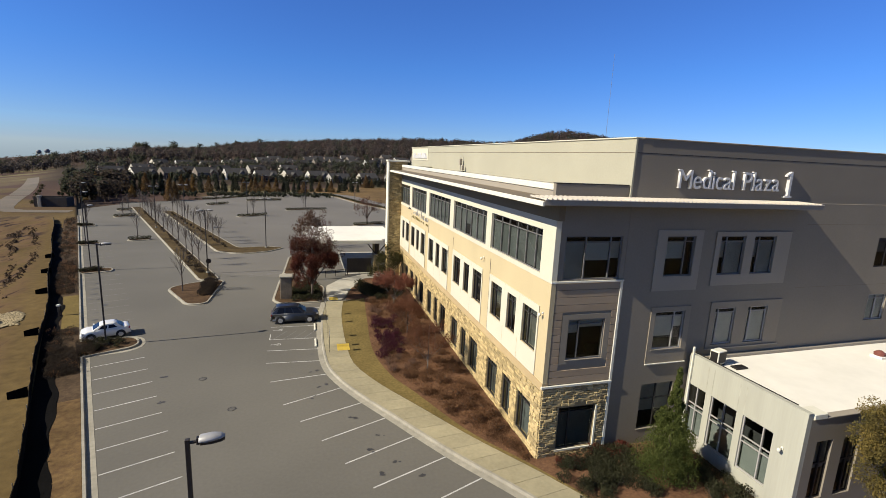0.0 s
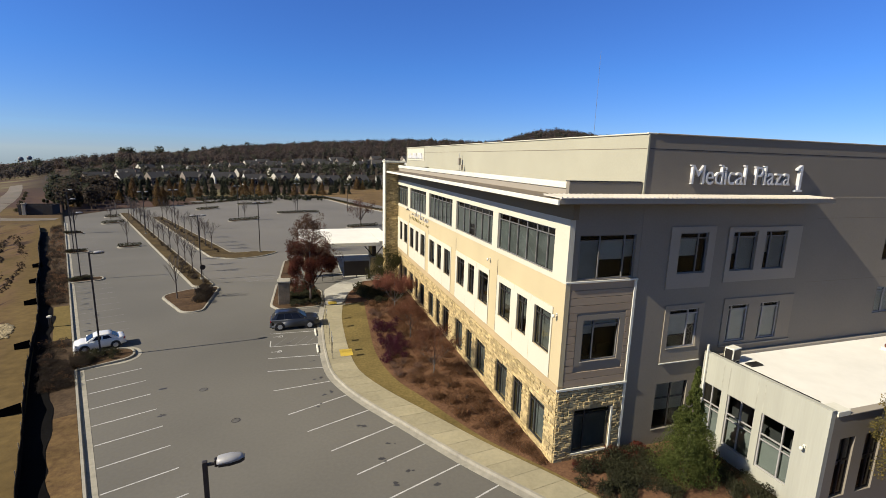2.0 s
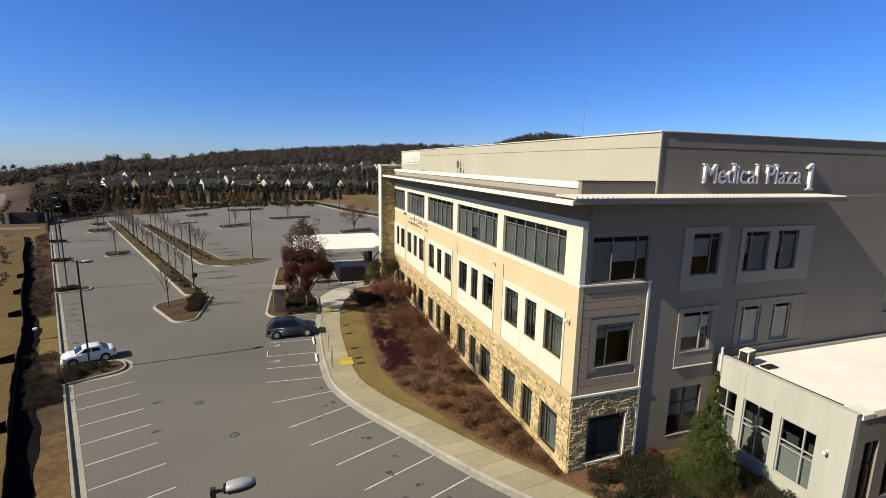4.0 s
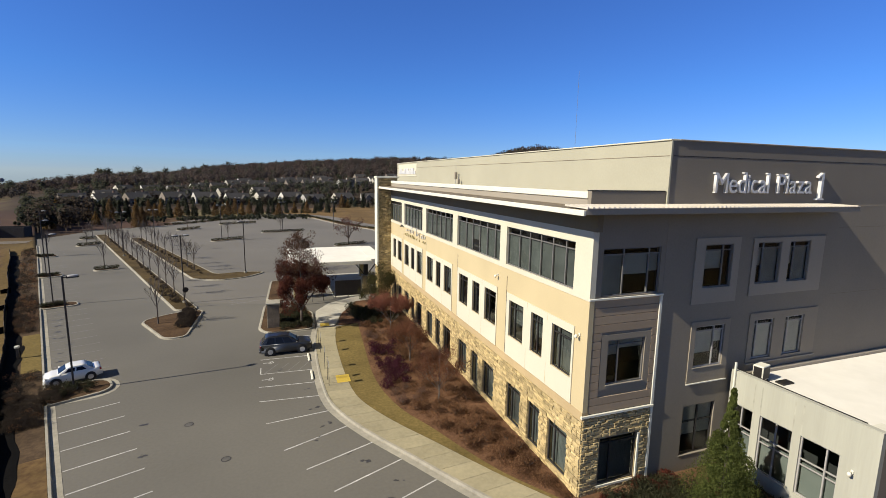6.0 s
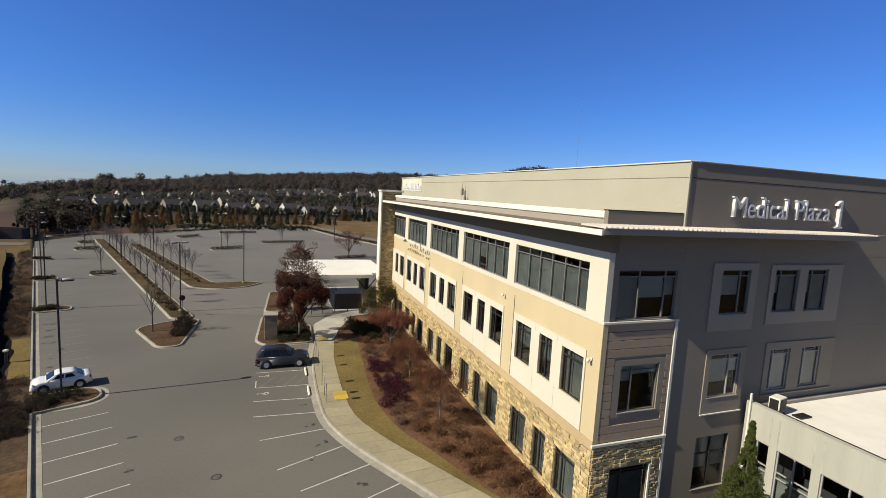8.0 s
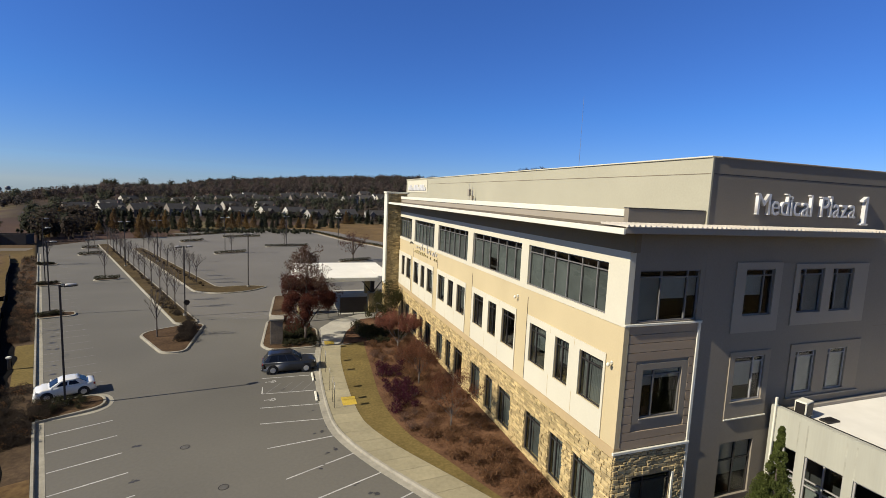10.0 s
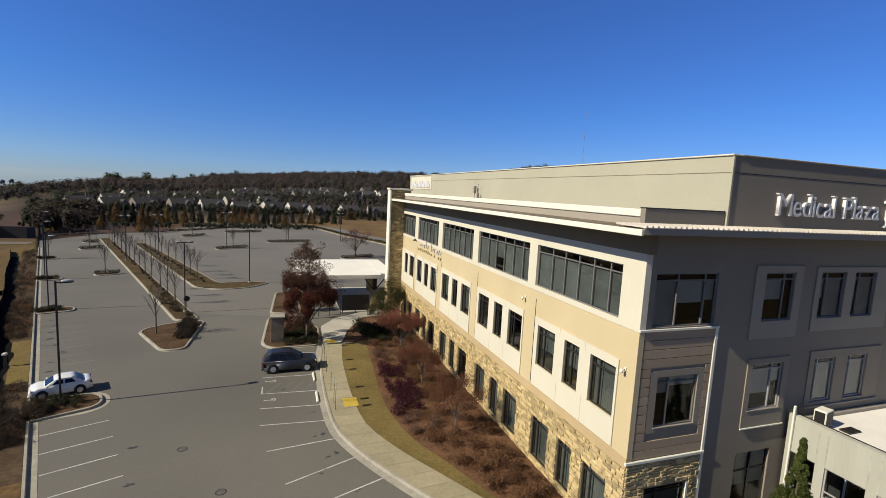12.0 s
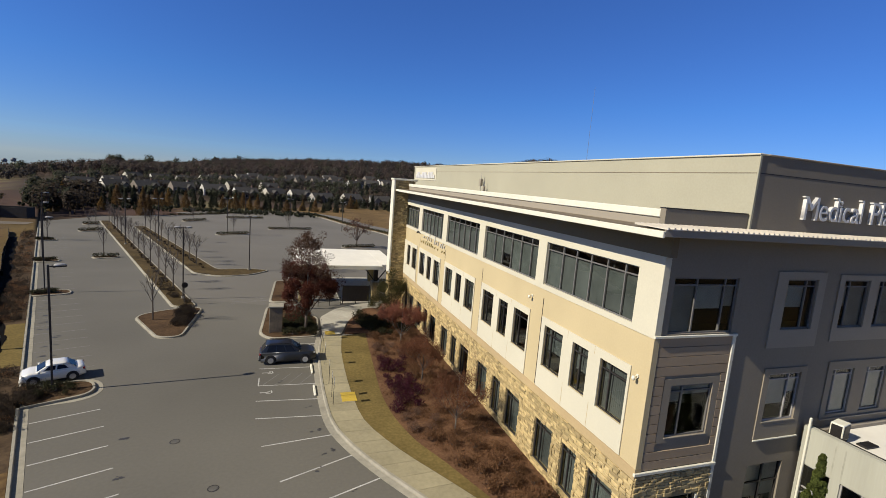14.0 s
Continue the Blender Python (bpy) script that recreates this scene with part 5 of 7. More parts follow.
MANHOLE_IRON = material("worn_iron", (0.040, 0.036, 0.032), (0.028, 0.025, 0.022), rough=0.6, metal=0.3, scale=9, bump=0.4)
for (x, y), rad in (((-20.75, 14.75), 0.29), ((-18.0, 9.7), 0.29)):
    ob = thing("manhole", "rusty round manhole cover set in asphalt", "manhole", "manholes", at=pose(x, y, 0))
    part("ring", Shape().add([(q * math.cos(i * math.pi / 12), q * math.sin(i * math.pi / 12), 0.006) for q in (rad, rad * 0.82) for i in range(24)], [(i, (i + 1) % 24, 24 + (i + 1) % 24, 24 + i) for i in range(24)]), MANHOLE_IRON, ob)
    part("cover", Shape().lathe([(rad * 0.73, 0.0), (rad * 0.73, 0.008), (rad * 0.5, 0.009)], 24), COVER_IRON, ob, "scuffed pale cover")
STAIN = material("oil_stain", (0.029, 0.027, 0.026), (0.045, 0.042, 0.040), rough=0.6, scale=6, bump=0.1, big=0.3)
r = random.Random(8)
for x, y in ((-12.9, 17.9), (-11.6, 15.1), (-12.6, 10.3), (-10.7, 8.1), (-9.4, 3.0), (-8.1, 1.6), (-9.0, 0.9), (-11.9, 12.2), (-12.3, 11.6), (-10.1, 6.9), (-8.6, 4.6), (-7.0, 0.2), (-12.5, 14.6), (-14.6, 22.6), (-23.5, 15.6), (-22.9, 11.6), (-27.2, 10.9)):
    k = r.randrange(2, 5)
    s = Shape()
    for _ in range(k):
        cx, cy, w = r.uniform(-0.3, 0.3), r.uniform(-0.2, 0.2), r.uniform(0.06, 0.17)
        s.add([(cx + w * r.uniform(0.6, 1.4) * math.cos(i * 0.785), cy + w * r.uniform(0.4, 1.0) * math.sin(i * 0.785), 0.004 + 0.0006 * _) for i in range(8)], [tuple(range(8))])
    ob = solid("oil_stain", s, STAIN, "dark oil stain on a parking stall", "stain", "stains on the asphalt", "structure")
    ob.matrix_world = pose(x, y, 0.001)
for i in range(22):                                  # short dark marks in the stalls along the far kerb
    v, s = 29.3 + 2.58 * i, Shape()
    for k in range(3):
        cx, cy, w = r.uniform(-0.7, 0.7), r.uniform(-0.25, 0.25), r.uniform(0.08, 0.2)
        s.add([(cx + w * r.uniform(1.2, 2.6) * math.cos(j * 0.785), cy + w * r.uniform(0.5, 0.9) * math.sin(j * 0.785), 0.004 + 0.0006 * k) for j in range(8)], [tuple(range(8))])
    if not any(abs(v - c) < 2.2 for c in (54.4, 76.7, 99.7)):
        ob = solid("oil_stain", s, STAIN, "short dark marks on a parking stall", "stain", "stains on the asphalt", "structure")
        ob.matrix_world = lot_pose(1.5 + r.uniform(-0.3, 0.5), v, 0.001)
for x0, x1, y0, y1, lab in ((-10.4, -9.3, 18.0, 19.5, "yellow tactile paving at the kerb ramp"), (-10.4, -9.4, 33.2, 34.4, "yellow tactile paving by the planter")):
    s = Shape().box(x0, x1, y0, y1, 0.151, 0.158)
    for i in range(12):
        for j in range(14):
            x, y = x0 + (x1 - x0) * (i + 0.5) / 12, y0 + (y1 - y0) * (j + 0.5) / 14
            s.box(x - 0.018, x + 0.018, y - 0.018, y + 0.018, 0.158, 0.163)
    solid("tactile_paving", s, YELLOW, lab, "tactile paving", kind="structure")

# ---------------------------------------------------------------- street furniture
def lamp_post(at, h, arms, label, name="street_lamp"):
    ob = thing(name, label, "street lamp", "lamps of the parking lot", at=at)
    part("footing", Shape().lathe([(0.24, 0.0), (0.24, 0.20), (0.21, 0.23)], 14), CONCRETE, ob, "round concrete footing")
    part("base_plate", Shape().bevelled(-0.16, 0.16, -0.16, 0.16, 0.231, 0.26, 0.01), POLE_METAL, ob)
    part("pole", Shape().bevelled(-0.065, 0.065, -0.065, 0.065, 0.26, h, 0.012), POLE_METAL, ob, "square dark bronze pole")
    for turn in arms:
        m = pose(0, 0, 0, 0, 0, turn)
        a = Shape()
        a.bevelled(0.06, 0.34, -0.035, 0.035, h - 0.16, h - 0.08, 0.01, m)
        arm = part("arm", a, POLE_METAL, ob)
        hd = Shape()
        stations = [(0.30, 0.13, h - 0.09, h + 0.01), (0.36, 0.18, h - 0.09, h + 0.045), (0.66, 0.20, h - 0.08, h + 0.06), (0.90, 0.15, h - 0.07, h + 0.03), (1.02, 0.06, h - 0.06, h - 0.02)]
        vs = []
        for x, w, z0, z1 in stations:
            vs += [(x, -w, z0), (x, w, z0), (x, w * 0.95, (z0 + z1) / 2), (x, w * 0.55, z1), (x, -w * 0.55, z1), (x, -w * 0.95, (z0 + z1) / 2)]
        fs = [(6 * j + i, 6 * j + (i + 1) % 6, 6 * j + 6 + (i + 1) % 6, 6 * j + 6 + i) for j in range(len(stations) - 1) for i in range(6)]
        fs += [(5, 4, 3, 2, 1, 0), tuple(range(24, 30))]
        hd.add(vs, fs, m)
        head = part("lamp_head", hd, LAMP_GREY, ob, "grey shoebox lamp head", smooth=True)
        rim = Shape().prism(rounded([(0.34, -0.185), (0.66, -0.205), (0.92, -0.15), (1.02, -0.05), (1.02, 0.05), (0.92, 0.15), (0.66, 0.205), (0.34, 0.185)], 0.03, n=2), h - 0.16, h - 0.085)
        rim.v[:] = [tuple(m @ Vector(p)) for p in rim.v]
        part("lower_rim", rim, DARK_METAL, head, "dark lower rim of the lamp")
        part("knuckle", Shape().bevelled(0.24, 0.36, -0.075, 0.075, h - 0.20, h + 0.02, 0.015, m), DARK_METAL, head)
        part("lens", Shape().box(0.42, 0.88, -0.12, 0.12, h - 0.175, h - 0.161, m), WHITE, head)
    return ob


DOUBLE = lamp_post(pose(*lot(14.3, 46.6), 0.13, 0, 0, 20), 8.9, (0, 180), "tall dark pole lamp with two heads")
SINGLE = lamp_post(pose(*lot(1.67, 24.05), 0.13, 0, 0, 18), 9.0, (0,), "tall dark pole lamp with one head over the stalls")
copy_thing(SINGLE, pose(-16.45, -8.3, 0.0, 0, 0, 5))
for u, v in ((1.2, 55.2), (0.9, 77.0), (0.9, 100.2)):
    copy_thing(SINGLE, pose(*lot(u, v), 0.13, 0, 0, 20))
for p in ((-20.0, 66.9), (-28.0, 112.0), (-13.0, 127.8), (-27.0, 154.8), lot(13.2, 92), lot(19.4, 96), (2.0, 128.0)):
    copy_thing(DOUBLE, pose(*p, 0.13 if p[1] < 120 else 0.0, 0, 0, 22))
r = random.Random(3)

POST_SIGN = thing("parking_sign", "small reserved-parking sign on a thin steel post", "sign post", "signs along the walk", at=pose(-11.0, 32.0, 0.15))
part("post", Shape().tube((0, 0, 0), (0, 0, 2.05), 0.02, 0.02, 6), POLE_METAL, POST_SIGN)
plate = part("plate", Shape().bevelled(-0.012, 0.012, -0.15, 0.15, 1.55, 2.03, 0.005), LAMP_GREY, POST_SIGN)
part("bar", Shape().box(-0.016, -0.0125, -0.1, 0.1, 1.72, 1.86), WHITE, plate)
for y in (27.7, 25.2, 21.2, 18.9, 17.7):
    copy_thing(POST_SIGN, pose(-11.1, y, 0.15))
ROUND = thing("traffic_sign", "dark-backed round traffic sign on a post", "sign post", at=pose(*lot(14.0, 44.2), 0.13, 0, 0, 20))
part("post", Shape().tube((0, 0, 0), (0, 0, 2.5), 0.035, 0.035, 6), POLE_METAL, ROUND)
part("disc", Shape().lathe([(0.36, -0.012), (0.36, 0.012)], 8, pose(0, 0, 2.2, 90, 0, 0) @ pose(0, -0.0, 0.05)), DARK_METAL, ROUND)
BOX = thing("utility_post", "short pale utility marker post on the verge", "utility post", at=pose(*lot(-1.75, 34.7), 0.13))
part("post", Shape().bevelled(-0.09, 0.09, -0.09, 0.09, 0.0, 1.0, 0.02), POLE_METAL, BOX)
part("cap", Shape().bevelled(-0.16, 0.16, -0.16, 0.16, 1.001, 1.2, 0.04), WHITE, BOX)

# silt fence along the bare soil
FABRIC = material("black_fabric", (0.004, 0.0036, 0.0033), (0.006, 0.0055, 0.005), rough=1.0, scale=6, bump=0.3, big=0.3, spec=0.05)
FENCE = thing("silt_fence", "sagging black fabric silt fence on stakes", "fence")
fence_line = [lot(-2.85 + 0.12 * math.sin(v * 0.21) - (0.0 if v < 40 else (v - 40) * 0.02), v) for v in np.arange(-14, 112, 1.0)]
s = Shape()
rr = random.Random(6)
tops = [0.75 + 0.13 * math.sin(i * 0.9) + rr.uniform(-0.07, 0.07) for i in range(len(fence_line))]
n = len(fence_line)
a, b = offset(fence_line, 0.02), offset(fence_line, -0.02)
vs = [(*p, 0.05) for p in a] + [(p[0] + 0.03 * math.sin(i * 2.1), p[1], 0.13 + tops[i]) for i, p in enumerate(a)] + [(p[0] + 0.03 * math.sin(i * 2.1), p[1], 0.13 + tops[i]) for i, p in enumerate(b)] + [(*p, 0.05) for p in b]
fs = [(k * n + i, k * n + i + 1, (k + 1) * n + i + 1, (k + 1) * n + i) for k in range(3) for i in range(n - 1)]
part("fabric", s.add(vs, fs), FABRIC, FENCE)
# black strip laid where the fence's shadow falls, to darken the ground
shade_in, shade_out = [], []
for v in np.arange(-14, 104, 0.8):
    shade_in.append(lot(-2.82 - (0.0 if v < 40 else (v - 40) * 0.02), v))
    shade_out.append(lot(-1.55 + 0.16 * math.sin(v * 0.55) + 0.08 * math.sin(v * 1.7) - (0.0 if v < 40 else (v - 40) * 0.02), v))
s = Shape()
k = len(shade_in)
s.add([(*p, 0.172) for p in shade_in] + [(*p, 0.168 + 0.02 * math.sin(i * 1.3)) for i, p in enumerate(shade_out)] + [(*p, 0.14) for p in shade_out],
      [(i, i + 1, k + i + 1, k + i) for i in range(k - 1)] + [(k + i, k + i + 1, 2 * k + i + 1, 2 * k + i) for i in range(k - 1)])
part("loose_fabric", s, FABRIC, FENCE, "black strip on the ground in place of the fence's shadow")
STRAW_WOOD = material("stake_wood", (0.270, 0.218, 0.148), (0.193, 0.154, 0.103), rough=0.9, scale=9, bump=0.2)
for i in range(0, n, 3):
    x, y = fence_line[i]
    part("stake", Shape().bevelled(x - 0.07, x - 0.03, y - 0.02, y + 0.02, 0.0, 1.05 + rr.uniform(-0.1, 0.12), 0.006), STRAW_WOOD, FENCE)
for v in (16.2, 29.5, 44.5, 55.5, 66):
    m = lot_pose(-3.0, v, 0.0, 90)
    s = Shape().add([(0, 0, 0.1), (0.06, 1.1, 0.1), (0.06, 1.1, 0.65), (0, 0, 0.85), (0.04, 0, 0.1), (0.1, 1.1, 0.1), (0.1, 1.1, 0.65), (0.04, 0, 0.85)],
                    [(0, 1, 2, 3), (7, 6, 5, 4), (3, 2, 6, 7), (1, 5, 6, 2)], m)
    part("return_flap", s, FABRIC, FENCE)
RUT_SOIL = material("churned_dark_soil", (0.066, 0.044, 0.024), (0.042, 0.028, 0.017), rough=1.0, scale=3, bump=0.7, big=0.3, where="world", spec=0.1)
s, rr = Shape(), random.Random(15)
for k, (u0, v0, v1) in enumerate(((-6.3, 44, 104), (-8.2, 52, 102), (-10.2, 46, 96), (-12.6, 58, 100), (-15.0, 50, 92))):
    v = v0
    while v < v1:                                  # ridges of clods thrown up beside the wheel tracks
        u = u0 + 0.9 * math.sin(v * 0.11 + k * 1.7) + 0.25 * math.sin(v * 0.6 + k)
        h, w = rr.uniform(0.05, 0.24) if math.sin(v * 0.23 + k * 2.1) > -0.7 else 0.03, rr.uniform(0.16, 0.38)
        x, y = lot(u + rr.uniform(-0.4, 0.4), v)
        z = ground_height(u, v) - 0.08
        ring = [(x + w * rr.uniform(0.6, 1.2) * math.cos(i * 1.047), y + 1.3 * w * rr.uniform(0.6, 1.2) * math.sin(i * 1.047), z) for i in range(6)]
        s.add(ring + [(x + rr.uniform(-0.08, 0.08), y + rr.uniform(-0.12, 0.12), z + 0.08 + h)], [(i, (i + 1) % 6, 6) for i in range(6)])
        v += rr.uniform(0.08, 0.26)
solid("soil_ridges", s, RUT_SOIL, "ridges of dark clods along wheel ruts in bare soil", "soil", kind="stuff")
STRAW = material("straw", (0.290, 0.231, 0.128), (0.212, 0.167, 0.090), rough=1.0, scale=3, bump=0.6, big=0.2, where="world")
s = Shape()
rr = random.Random(12)
for _ in range(420):
    cx, cy, w = rr.uniform(-1.7, 1.4) + rr.gauss(0, 0.18), rr.uniform(-2.1, 2.3) + rr.gauss(0, 0.3), rr.uniform(0.12, 0.32)
    s.add([(cx + w * rr.uniform(0.7, 1.2) * math.cos(i * 0.785), cy + w * rr.uniform(0.7, 1.2) * math.sin(i * 0.785), 0.0) for i in range(8)] + [(cx, cy, 0.10)], [(i, (i + 1) % 8, 8) for i in range(8)])
s.add([((1.6 + rr.uniform(-0.25, 0.3)) * math.cos(i * 0.349), (2.2 + rr.uniform(-0.3, 0.3)) * math.sin(i * 0.349), 0.045) for i in range(18)], [tuple(range(18))])
ob = solid("straw_patch", s, STRAW, "scattered pale straw mulch on bare soil", "straw", kind="stuff")
ob.matrix_world = lot_pose(-6.2, 35.5, 0.18)
PUMP = thing("debris_pile", "small pile of white bags and dark scrap on soil", "debris pile", at=lot_pose(-7.4, 34.6, 0.25))
part("bag", Shape().bevelled(-0.5, 0.2, -0.3, 0.3, 0.0, 0.4, 0.12), WHITE, PUMP)
part("bag", Shape().bevelled(-0.7, -0.1, 0.4, 0.9, 0.0, 0.35, 0.12), WHITE, PUMP)
part("scrap", Shape().bevelled(0.25, 1.1, -0.4, 0.5, 0.0, 0.3, 0.08), DARK_METAL, PUMP)


# ---------------------------------------------------------------- vehicles
TYRE = material("tyre_rubber", (0.013, 0.013, 0.013), (0.019, 0.019, 0.019), rough=0.9, scale=12, bump=0.1)
RIM = material("alloy_rim", (0.520, 0.515, 0.500), (0.440, 0.436, 0.424), rough=0.35, metal=0.5, scale=6, bump=0.0)
CLEAR = material("headlamp_lens", (0.450, 0.450, 0.436), (0.399, 0.399, 0.385), rough=0.15, scale=4, bump=0.0)
TAIL = material("tail_lamp", (0.225, 0.013, 0.013), (0.180, 0.010, 0.010), rough=0.2, scale=4, bump=0.0)


def loft(stations):
    """A body from sections (x, half width, list of (side fraction, height)), mirrored left and right."""
    s, rings = Shape(), []
    for x, prof in stations:
        ring = [(x, -w, z) for w, z in prof] + [(x, w, z) for w, z in reversed(prof)]
        rings.append(ring)
    k = len(rings[0])
    vs = [p for ring in rings for p in ring]
    fs = [(j * k + i, j * k + (i + 1) % k, (j + 1) * k + (i + 1) % k, (j + 1) * k + i) for j in range(len(rings) - 1) for i in range(k)]
    fs += [tuple(reversed(range(k))), tuple(range((len(rings) - 1) * k, len(rings) * k))]
    return s.add(vs, fs)


def car(at, paint, label, L, W, belt, roof, hood, deck, cabin, wheel, base, category, lean=0.76, panes=2, pillars=None):
    """A car with its nose towards +x: lower body, glazed cabin, roof, wheels, lamps, mirrors."""
    ob = thing("car", label, category, "parked cars", at=at)
    h = W / 2
    x0, x1 = -L / 2, L / 2

    def section(x, w, low, up):
        return (x, [(w * 0.90, low), (w * 0.99, low + 0.12), (w, low + 0.34), (w * 0.985, up - 0.10), (w * 0.93, up - 0.015), (w * 0.70, up)])

    c0, c1, c2, c3 = cabin      # foot of rear glass, rear edge of roof, front edge of roof, foot of windscreen
    st = [section(x0, h * 0.84, 0.42, deck - 0.22), section(x0 + 0.10, h * 0.93, 0.32, deck - 0.03), section(x0 + 0.4, h, 0.26, deck), section(c0, h, 0.24, belt), section(0, h, 0.22, belt), section(c3, h, 0.24, belt - 0.02),
          section(c3 + 0.35, h * 0.99, 0.24, (belt + hood) / 2 + 0.02), section(x1 - 0.45, h * 0.96, 0.26, hood), section(x1 - 0.14, h * 0.88, 0.30, hood - 0.09), section(x1, h * 0.74, 0.40, hood - 0.26)]
    part("body", loft(st), paint, ob, smooth=True)
    g, gr = h * 0.93, h * lean

    def cab(x, wb, zb, wt, zt):
        return (x, [(wb, zb), (wb * 0.5 + wt * 0.5, zb + (zt - 0.05 - zb) * 0.5), (wt, zt - 0.05), (wt * 0.9, zt)])

    part("cabin", loft([cab(c0, g * 0.9, belt - 0.02, g * 0.86, belt + 0.03), cab(c1, g, belt - 0.02, gr, roof - 0.03), cab(0, g, belt - 0.02, gr, roof - 0.02), cab(c2, g, belt - 0.02, gr, roof - 0.04), cab(c3, g * 0.92, belt - 0.04, g * 0.88, belt)]), pillars or paint, ob)

    def pane(name, corners, out):
        """A thin dark pane: four corners and the way it stands proud."""
        lo, hi = [Vector(p) for p in corners], [Vector(p) + Vector(out) for p in corners]
        part(name, Shape().add(lo + hi, [(4, 5, 6, 7), (3, 2, 1, 0), (0, 1, 5, 4), (1, 2, 6, 5), (2, 3, 7, 6), (3, 0, 4, 7)]), BLACK_GLASS, ob)

    zb, zt = belt + 0.05, roof - 0.11
    side = lambda z: g + (gr - g) * (z - belt + 0.02) / (roof - 0.07 - belt + 0.02)
    for sgn in (-1, 1):
        b0, b1, t0, t1 = c0 * 0.45 + c1 * 0.55 + 0.12, c2 * 0.55 + c3 * 0.45, c1 + 0.12, c2 - 0.02
        for i in range(panes):
            f0, f1 = i / panes, (i + 1) / panes
            e = 0.05
            xb0, xb1, xt0, xt1 = b0 + (b1 - b0) * f0 + e, b0 + (b1 - b0) * f1 - e, t0 + (t1 - t0) * f0 + e, t0 + (t1 - t0) * f1 - e
            pane("side_window", [(xb0, sgn * side(zb), zb), (xb1, sgn * side(zb), zb), (xt1, sgn * side(zt), zt), (xt0, sgn * side(zt), zt)], (0, sgn * 0.015, 0.006))
    wl = 0.80
    pane("windscreen", [(c3 - 0.08, -g * wl, belt + 0.03), (c3 - 0.08, g * wl, belt + 0.03), (c2 + 0.10, gr * 0.86, roof - 0.10), (c2 + 0.10, -gr * 0.86, roof - 0.10)], (0.02, 0, 0.03))
    pane("rear_window", [(c0 + 0.05, g * wl, belt + 0.06), (c0 + 0.05, -g * wl, belt + 0.06), (c1 - 0.06, -gr * 0.84, roof - 0.10), (c1 - 0.06, gr * 0.84, roof - 0.10)], (-0.03, 0, 0.02))
    rf = loft([(c1 - 0.14, [(gr * 0.98, roof - 0.07), (gr, roof - 0.05), (gr * 0.8, roof - 0.02)]), (c1 + 0.2, [(gr * 1.03, roof - 0.06), (gr * 1.02, roof - 0.02), (gr * 0.8, roof + 0.01)]), (0, [(gr * 1.05, roof - 0.05), (gr * 1.03, roof), (gr * 0.8, roof + 0.03)]), (c2 - 0.1, [(gr * 1.03, roof - 0.07), (gr, roof - 0.03), (gr * 0.8, roof + 0.0)]), (c2 + 0.12, [(gr * 0.98, roof - 0.12), (gr * 0.95, roof - 0.09), (gr * 0.8, roof - 0.06)])])
    part("roof", rf, paint, ob, smooth=True)
    for sgn in (-1, 1):
        part("mirror", Shape().bevelled(c3 - 0.25, c3 - 0.1, sgn * (h + 0.09) - 0.09, sgn * (h + 0.09) + 0.09, belt - 0.02, belt + 0.14, 0.04), paint, ob)
        part("headlight", Shape().bevelled(x1 - 0.34, x1 - 0.10, sgn * h * 0.70 - 0.17, sgn * h * 0.70 + 0.17, hood - 0.24, hood - 0.09, 0.04), CLEAR, ob)
        part("tail_light", Shape().bevelled(x0 + 0.02, x0 + 0.16, sgn * h * 0.80 - 0.13, sgn * h * 0.80 + 0.13, deck - 0.26, deck - 0.08, 0.03), TAIL, ob)
        for x in (-base / 2, base / 2 + 0.02):
            m = pose(x, sgn * (h - 0.13), wheel, 90, 0, 0)
            part("wheel_arch", Shape().lathe([(wheel * 1.16, -0.128), (wheel * 1.16, 0.128)], 20, pose(x, sgn * (h - 0.115), wheel + 0.02, 90, 0, 0)), TYRE, ob)
            t = part("wheel", Shape().lathe([(wheel * 0.7, -0.13), (wheel * 0.95, -0.125), (wheel, -0.08), (wheel, 0.08), (wheel * 0.95, 0.125), (wheel * 0.7, 0.13)], 22, pose(x, sgn * (h - 0.095), wheel, 90, 0, 0)), TYRE, ob)
            rim = Shape().lathe([(wheel * 0.60, -0.004), (wheel * 0.60, 0.012), (wheel * 0.2, 0.02)], 16, pose(x, sgn * (h + 0.034), wheel, -90 * sgn, 0, 0))
            part("rim", rim, RIM, t)
    part("grille", Shape().bevelled(x1 - 0.04, x1 + 0.02, -h * 0.42, h * 0.42, 0.40, hood - 0.28, 0.01), TYRE, ob)
    part("bumper", Shape().bevelled(x1 - 0.25, x1 + 0.04, -h * 0.72, h * 0.72, 0.26, 0.42, 0.05), paint, ob)
    part("bumper", Shape().bevelled(x0 - 0.05, x0 + 0.25, -h * 0.82, h * 0.82, 0.30, 0.52, 0.05), paint, ob)
    part("plate_bar", Shape().bevelled(x0 - 0.062, x0 - 0.051, -0.15, 0.15, 0.36, 0.48, 0.004), WHITE, ob)
    return ob


BLACK_GLASS = material("dark_car_glass", (0.008, 0.008, 0.009), (0.011, 0.011, 0.012), rough=0.1, scale=3, bump=0.0, big=0.1, spec=0.22)
DARK_TRIM = material("black_pillar_trim", (0.009, 0.009, 0.010), (0.012, 0.012, 0.013), rough=0.3, scale=12, bump=0.0, big=0.05)
SUV_PAINT = material("dark_slate_car_paint", (0.021, 0.022, 0.024), (0.018, 0.019, 0.021), rough=0.4, metal=0.2, scale=20, bump=0.0, big=0.04, coat=0.35)
WHITE_PAINT = material("white_car_paint", (0.655, 0.637, 0.579), (0.631, 0.612, 0.558), rough=0.35, scale=20, bump=0.0, big=0.03, coat=0.7)
